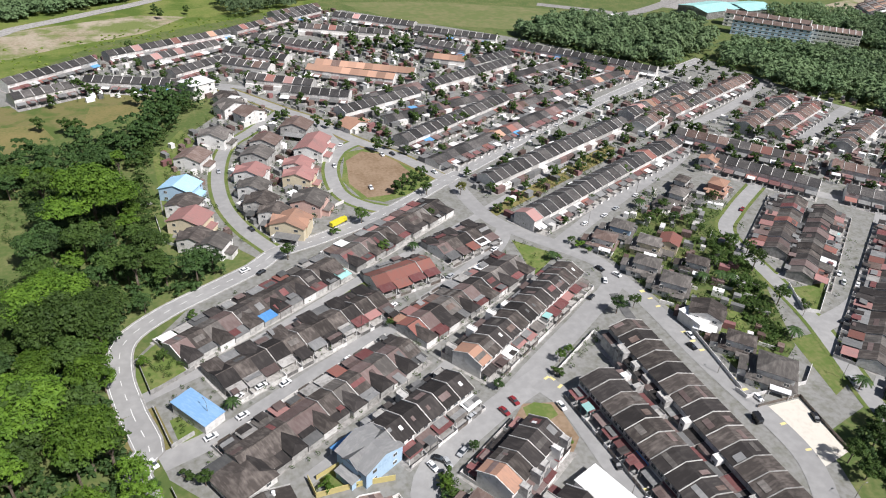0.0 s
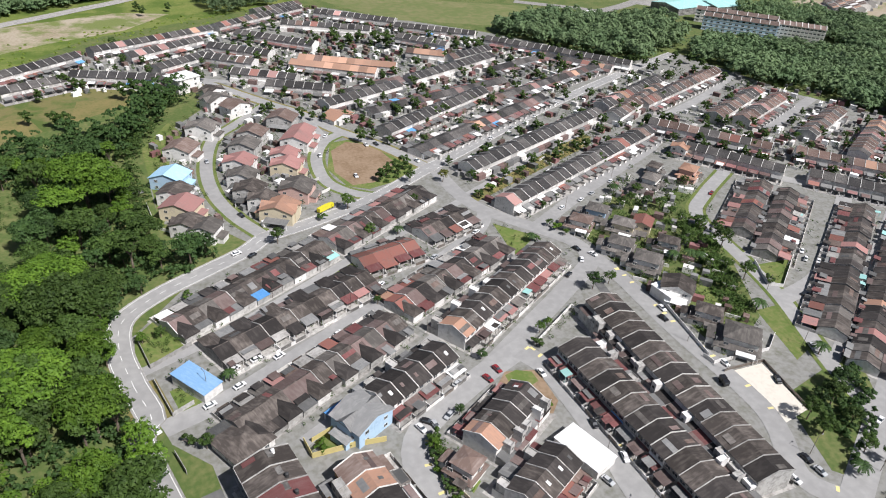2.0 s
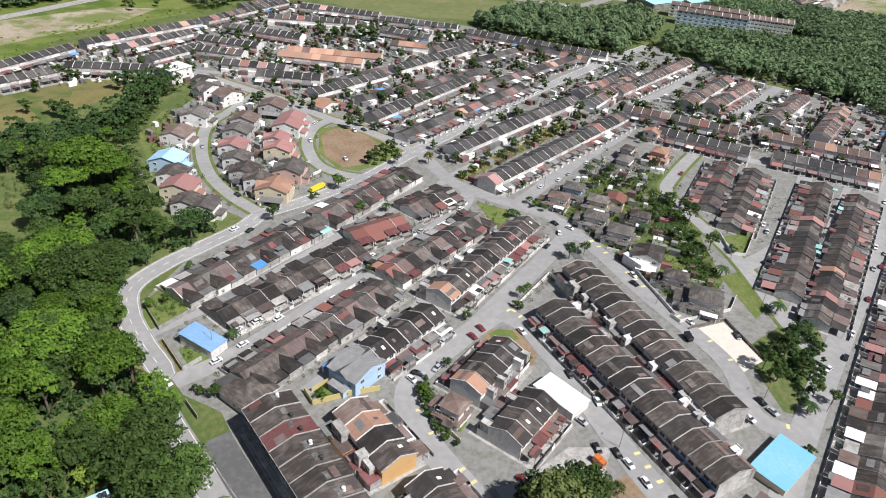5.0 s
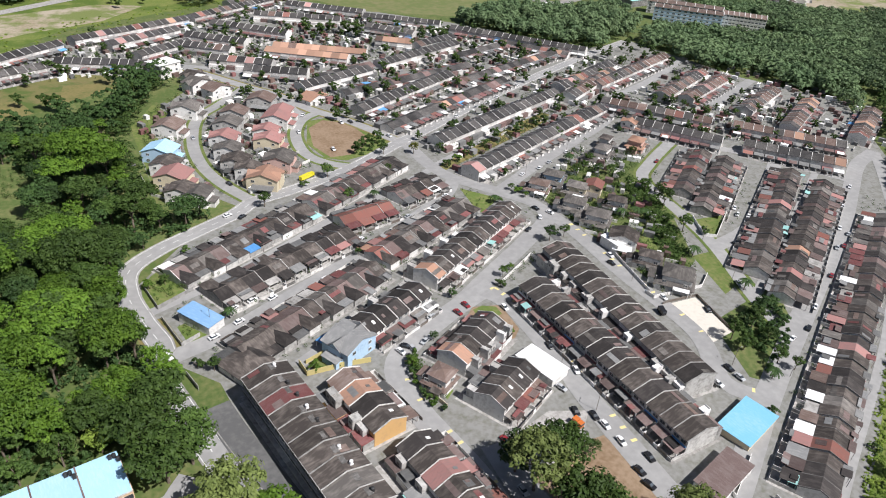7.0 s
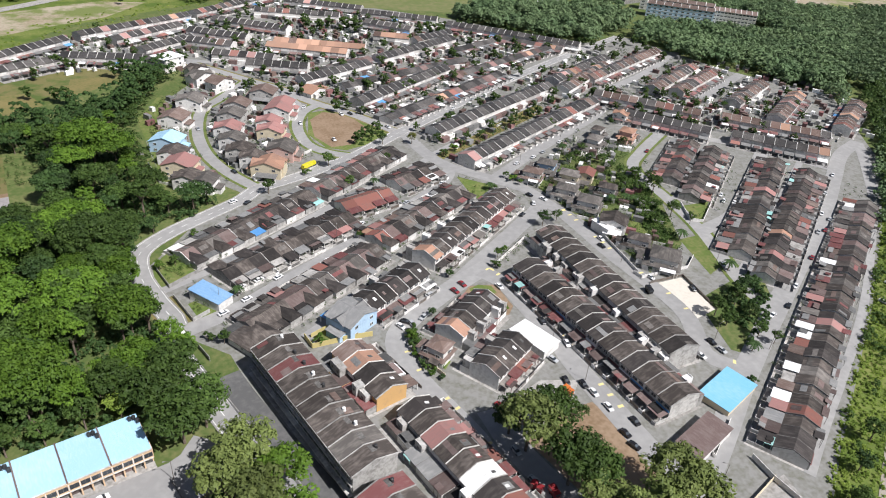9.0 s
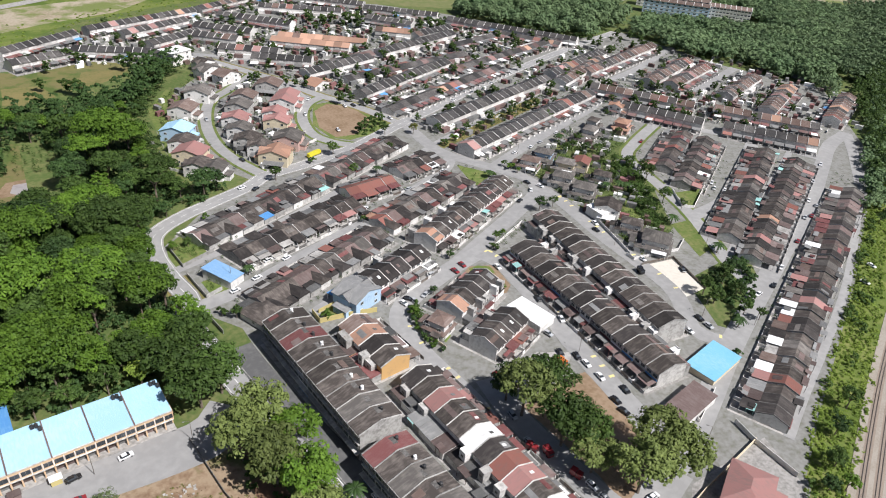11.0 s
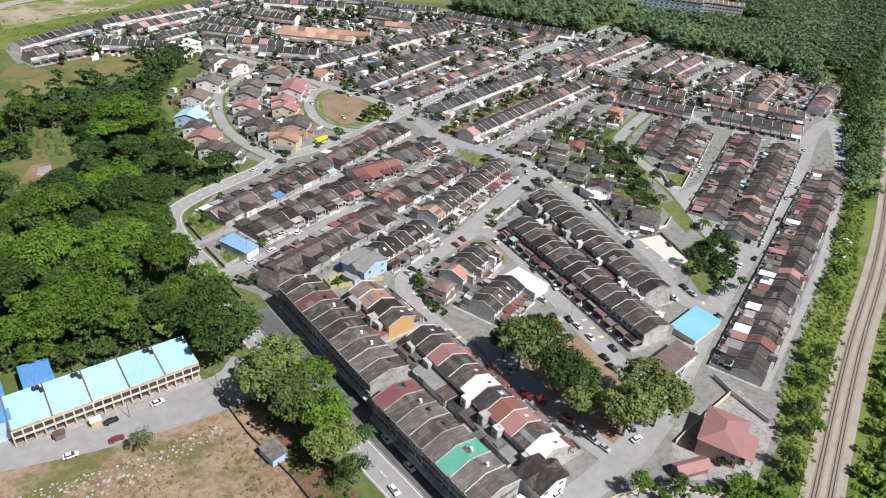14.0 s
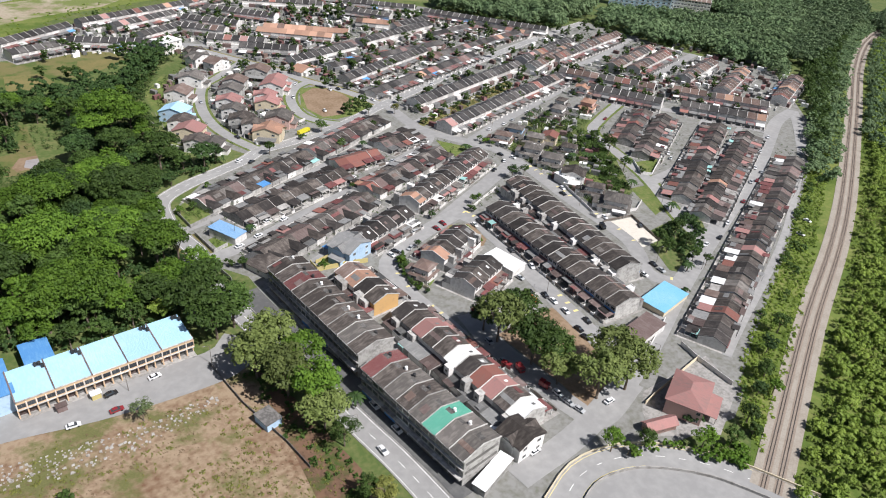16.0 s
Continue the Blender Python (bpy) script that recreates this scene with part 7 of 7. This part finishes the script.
woods([(234.1, 198.2), (250.9, 198.1), (235.2, 167.3), (214.6, 131.4), (200.9, 123), (205.2, 139.2), (215.6, 159.8)], 3.0, 77, "leaf_mid", 1.9, 2.2, 9, 0.5, "overgrown green bushes between gardens and a street", "bushes")
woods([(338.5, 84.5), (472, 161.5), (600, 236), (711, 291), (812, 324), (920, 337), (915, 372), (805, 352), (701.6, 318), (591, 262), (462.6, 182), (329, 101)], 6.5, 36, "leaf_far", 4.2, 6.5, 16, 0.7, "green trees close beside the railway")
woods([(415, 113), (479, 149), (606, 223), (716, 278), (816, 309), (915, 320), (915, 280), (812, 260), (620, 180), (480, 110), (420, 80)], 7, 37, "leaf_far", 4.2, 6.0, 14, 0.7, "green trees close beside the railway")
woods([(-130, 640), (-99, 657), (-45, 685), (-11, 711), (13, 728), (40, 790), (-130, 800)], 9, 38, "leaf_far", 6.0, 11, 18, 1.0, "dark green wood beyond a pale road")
woods([(-8, 275), (3, 275), (2, 300), (0, 330), (4, 352), (16, 398), (32, 428), (38, 446), (18, 440), (2, 402), (-9, 352)], 6.5, 39, "leaf_mid", 3.6, 7.0, 18, 0.5, "green trees behind the detached houses")
woods([(-140, 575), (-80, 515), (-16, 562), (74, 606), (160, 660), (120, 672), (30, 640), (-60, 590)], 7, 40, "leaf_scrub", 1.3, 0.8, 8, 0.5, "low green bushes on rough ground", "bushes", 0.55)
woods([(109, -49), (196.6, -3.6), (274.8, 34), (345.6, 71.8), (479, 149), (492, 124), (358.5, 47.6), (287.8, 9.8), (209.6, -27.8), (122, -73)], 3.6, 41, "leaf_scrub", 2.1, 1.4, 6, 0.55, "bright yellow-green scrub along the railway", "scrub")
RAIL_POINTS = [(105.7, -42.4), (193.1, 3.1), (271.3, 40.6), (342, 78.4), (475.6, 155.5), (603.9, 230.2), (714.3, 285.4), (814.6, 317), (921.1, 329.6)]
RAIL_LINE = smooth_line(RAIL_POINTS)
RAMP_POINTS = [(44.3, -16.6), (58.3, -10.4), (72.1, -10.7), (84.2, -15.9), (96.4, -25.9), (104.3, -36.9), (114, -53.6)]
for i, (x, y, rnd) in enumerate(spots([(60, 470), (130, 640), (330, 500), (460, 380), (470, 250), (400, 180), (350, 215), (290, 250), (170, 225), (150, 290), (130, 340), (90, 420)], 19, 91)):
    if not on_road(x, y, 1.0):
        far_tree(x, y, rnd.uniform(0.4, 0.9), i)
for i, (x, y, rnd) in enumerate(spots([(-60, 470), (0, 540), (130, 630), (60, 470)], 17, 92)):
    far_tree(x, y, rnd.uniform(0.35, 0.75), i)
for tx, ty, tk in ((4, 560, 0.9), (34, 656, 0.9), (57, 668, 0.8), (31, 673, 0.9), (-45, 455, 0.9), (-30, 478, 1.0), (-24, 470, 0.9), (-50, 418, 0.9), (-36, 410, 1.0), (-30, 402, 1.2), (2, 446, 1.2), (8, 455, 1.1)):
    far_tree(tx, ty, tk, int(ty))
far_trees()
far_houses()

# ---- railway ----
for side in (-2.1, 2.1):
    track = thing("railway_track", pose(0, 0, 0), "brown railway track of steel rails on sleepers", "railway track", "railway tracks")
    part("track_bed", ribbon(bmesh.new(), RAIL_LINE, 2.7, 0.2, side, 0.12), "rail_bed", track)
    for r in (-0.5, 0.5):
        part("rail", ribbon(bmesh.new(), RAIL_LINE, 0.12, 0.42, side + r, 0.16), "steel", track)
    tagged(part("sleeper_run", ribbon(bmesh.new(), smooth_line(RAIL_POINTS, 0.3), 2.0, 0.26, side, 0.05, 0.28, 0.6), "ballast_dark", track), "", "", "", "stuff")


# ---- shops with pale blue roofs ----
def blue_shop(x, y, turn, w=11.0, d=13.0, label=""):
    shop = thing("shop_unit", pose(x, y, 0, 0, 0, turn), label or "two-storey tan shop unit with a pale blue sheet roof", "shop", "shops in a row")
    part("wall", boxes(bmesh.new(), (-w / 2, w / 2, 0, d, 0, 3.3), (-w / 2, w / 2, -1.6, d, 3.3, 7.1)), "wall_tan", shop)
    bm = bmesh.new()
    slab(bm, [(-w / 2 + 0.2, -1.7, 7.3), (w / 2 - 0.2, -1.7, 7.3), (w / 2 - 0.2, d, 8.3), (-w / 2 + 0.2, d, 8.3)], 0.16)
    part("roof", bm, "sheet_sky", shop)
    bm = bmesh.new()
    slab(bm, [(-w / 2 - 0.2, -1.9, 7.55), (-w / 2 + 0.2, -1.9, 7.55), (-w / 2 + 0.2, d + 0.2, 8.55), (-w / 2 - 0.2, d + 0.2, 8.55)], 0.5)
    part("party_wall", bm, "sheet_brown", shop)
    part("eave_band", boxes(bmesh.new(), (-w / 2 + 0.2, w / 2 - 0.2, -1.95, -1.7, 6.95, 7.25)), "trim_white", shop, "white eave band")
    for i in range(4):
        cx = -w / 2 + w / 8 + i * w / 4
        window(shop, cx, -1.64, 4.2, 2.3, 1.6, math.pi, "trim_dark")
        part("pilaster", boxes(bmesh.new(), (cx - w / 8 - 0.12, cx - w / 8 + 0.12, -1.75, -1.6, 3.6, 6.2)), "wall_white", shop)
        if i % 2 == 0:
            part("shutter", ribbed(bmesh.new(), cx - 1.2, cx + 3.8, -0.09, 0.08, 0.1, 2.9), "sheet_grey" if i else "sheet_brown", shop)
        part("pillar", boxes(bmesh.new(), (cx - w / 8 - 0.2, cx - w / 8 + 0.2, -1.6, -1.2, 0, 3.3)), "wall_tan", shop)
    part("sill_band", boxes(bmesh.new(), (-w / 2 + 0.2, w / 2 - 0.2, -1.8, -1.602, 3.3, 3.65)), "trim_white", shop)
    part("walkway", boxes(bmesh.new(), (-w / 2, w / 2, -2.8, 0, 0, 0.25)), "concrete", shop)
    return shop


for k in range(5):
    s = blue_shop(-79.2 + 10.9 * k, 90.4 + 1.45 * k, 7.6)
    if k in (0, 1, 3, 4):
        for dx, dy in ((4.2, 11.2), (4.9, 9.6), (3.1, 11.2)):
            tank(s, dx, dy, 8.05, "bin_black")
shed(-93.5, 100.0, 7.6, 17, 18, 8.5, "sheet_blue", "wall_blue", "mono", 0.8, "large shop with a bright blue sheet roof", "shop_hall")
shed(-77.0, 112.0, 7.6, 9, 14, 6.0, "sheet_blue", "wall_blue", "mono", 0.4, "rear shed with a bright blue sheet roof")
for px, py, colour in ((-63.0, 87.6, "wall_yellow"), (-73.0, 86.5, "sheet_brown")):
    shed(px, py, 7.6, 3.4, 2.2, 2.7, "sheet_brown" if colour == "sheet_brown" else "sheet_white", colour, "mono", 0.3, "small open stall roof before the shops", "stall")

# ---- ramp walls ----
ramp = smooth_line(RAMP_POINTS)
for shift in (4.9, -4.9):
    bm = bmesh.new()
    ribbon(bm, ramp, 0.3, 1.05, shift, 1.0)
    ob = new("ramp_parapet", finish("ramp_parapet", bm))
    dress(ob, "wall_cream" if shift > 0 else "concrete")
    tagged(ob, "low concrete parapet along the curved ramp", "wall", "", "structure")

# ---- end walls of the shop blocks ----
for ob in [o for o in scene.objects if o.name.startswith("shophouse") and not o.parent and "three-storey" in o["label"]][-1:]:
    for z in (4.6, 8.2):
        part("louvre_band", boxes(bmesh.new(), (-W0 / 2 - 0.12, -W0 / 2 - 0.02, -6.6, 6.6, z, z + 1.1)), "trim_dark", ob, "dark louvre band in the end wall")

# ---- more cars along the kerbs ----
rnd_cars = random.Random(12)
for line, width in ROAD_RUNS[4:23]:
    if width < 6 or width > 10:
        continue
    for i in range(3, len(line) - 3, 4):
        p, q = line[i], line[i + 1]
        if rnd_cars.random() < 0.26 and p.y < 250 and p.x < 340:
            d = (q - p).normalized()
            s = rnd_cars.choice((-1, 1))
            spot = p + Vector((-d.y, d.x, 0)) * s * (width / 2 - 0.7)
            car(round(spot.x, 1), round(spot.y, 1), math.degrees(math.atan2(d.y, d.x)) - 90, rnd_cars.choice(("car_white", "car_white", "car_silver", "car_black", "car_red", "car_silver")))
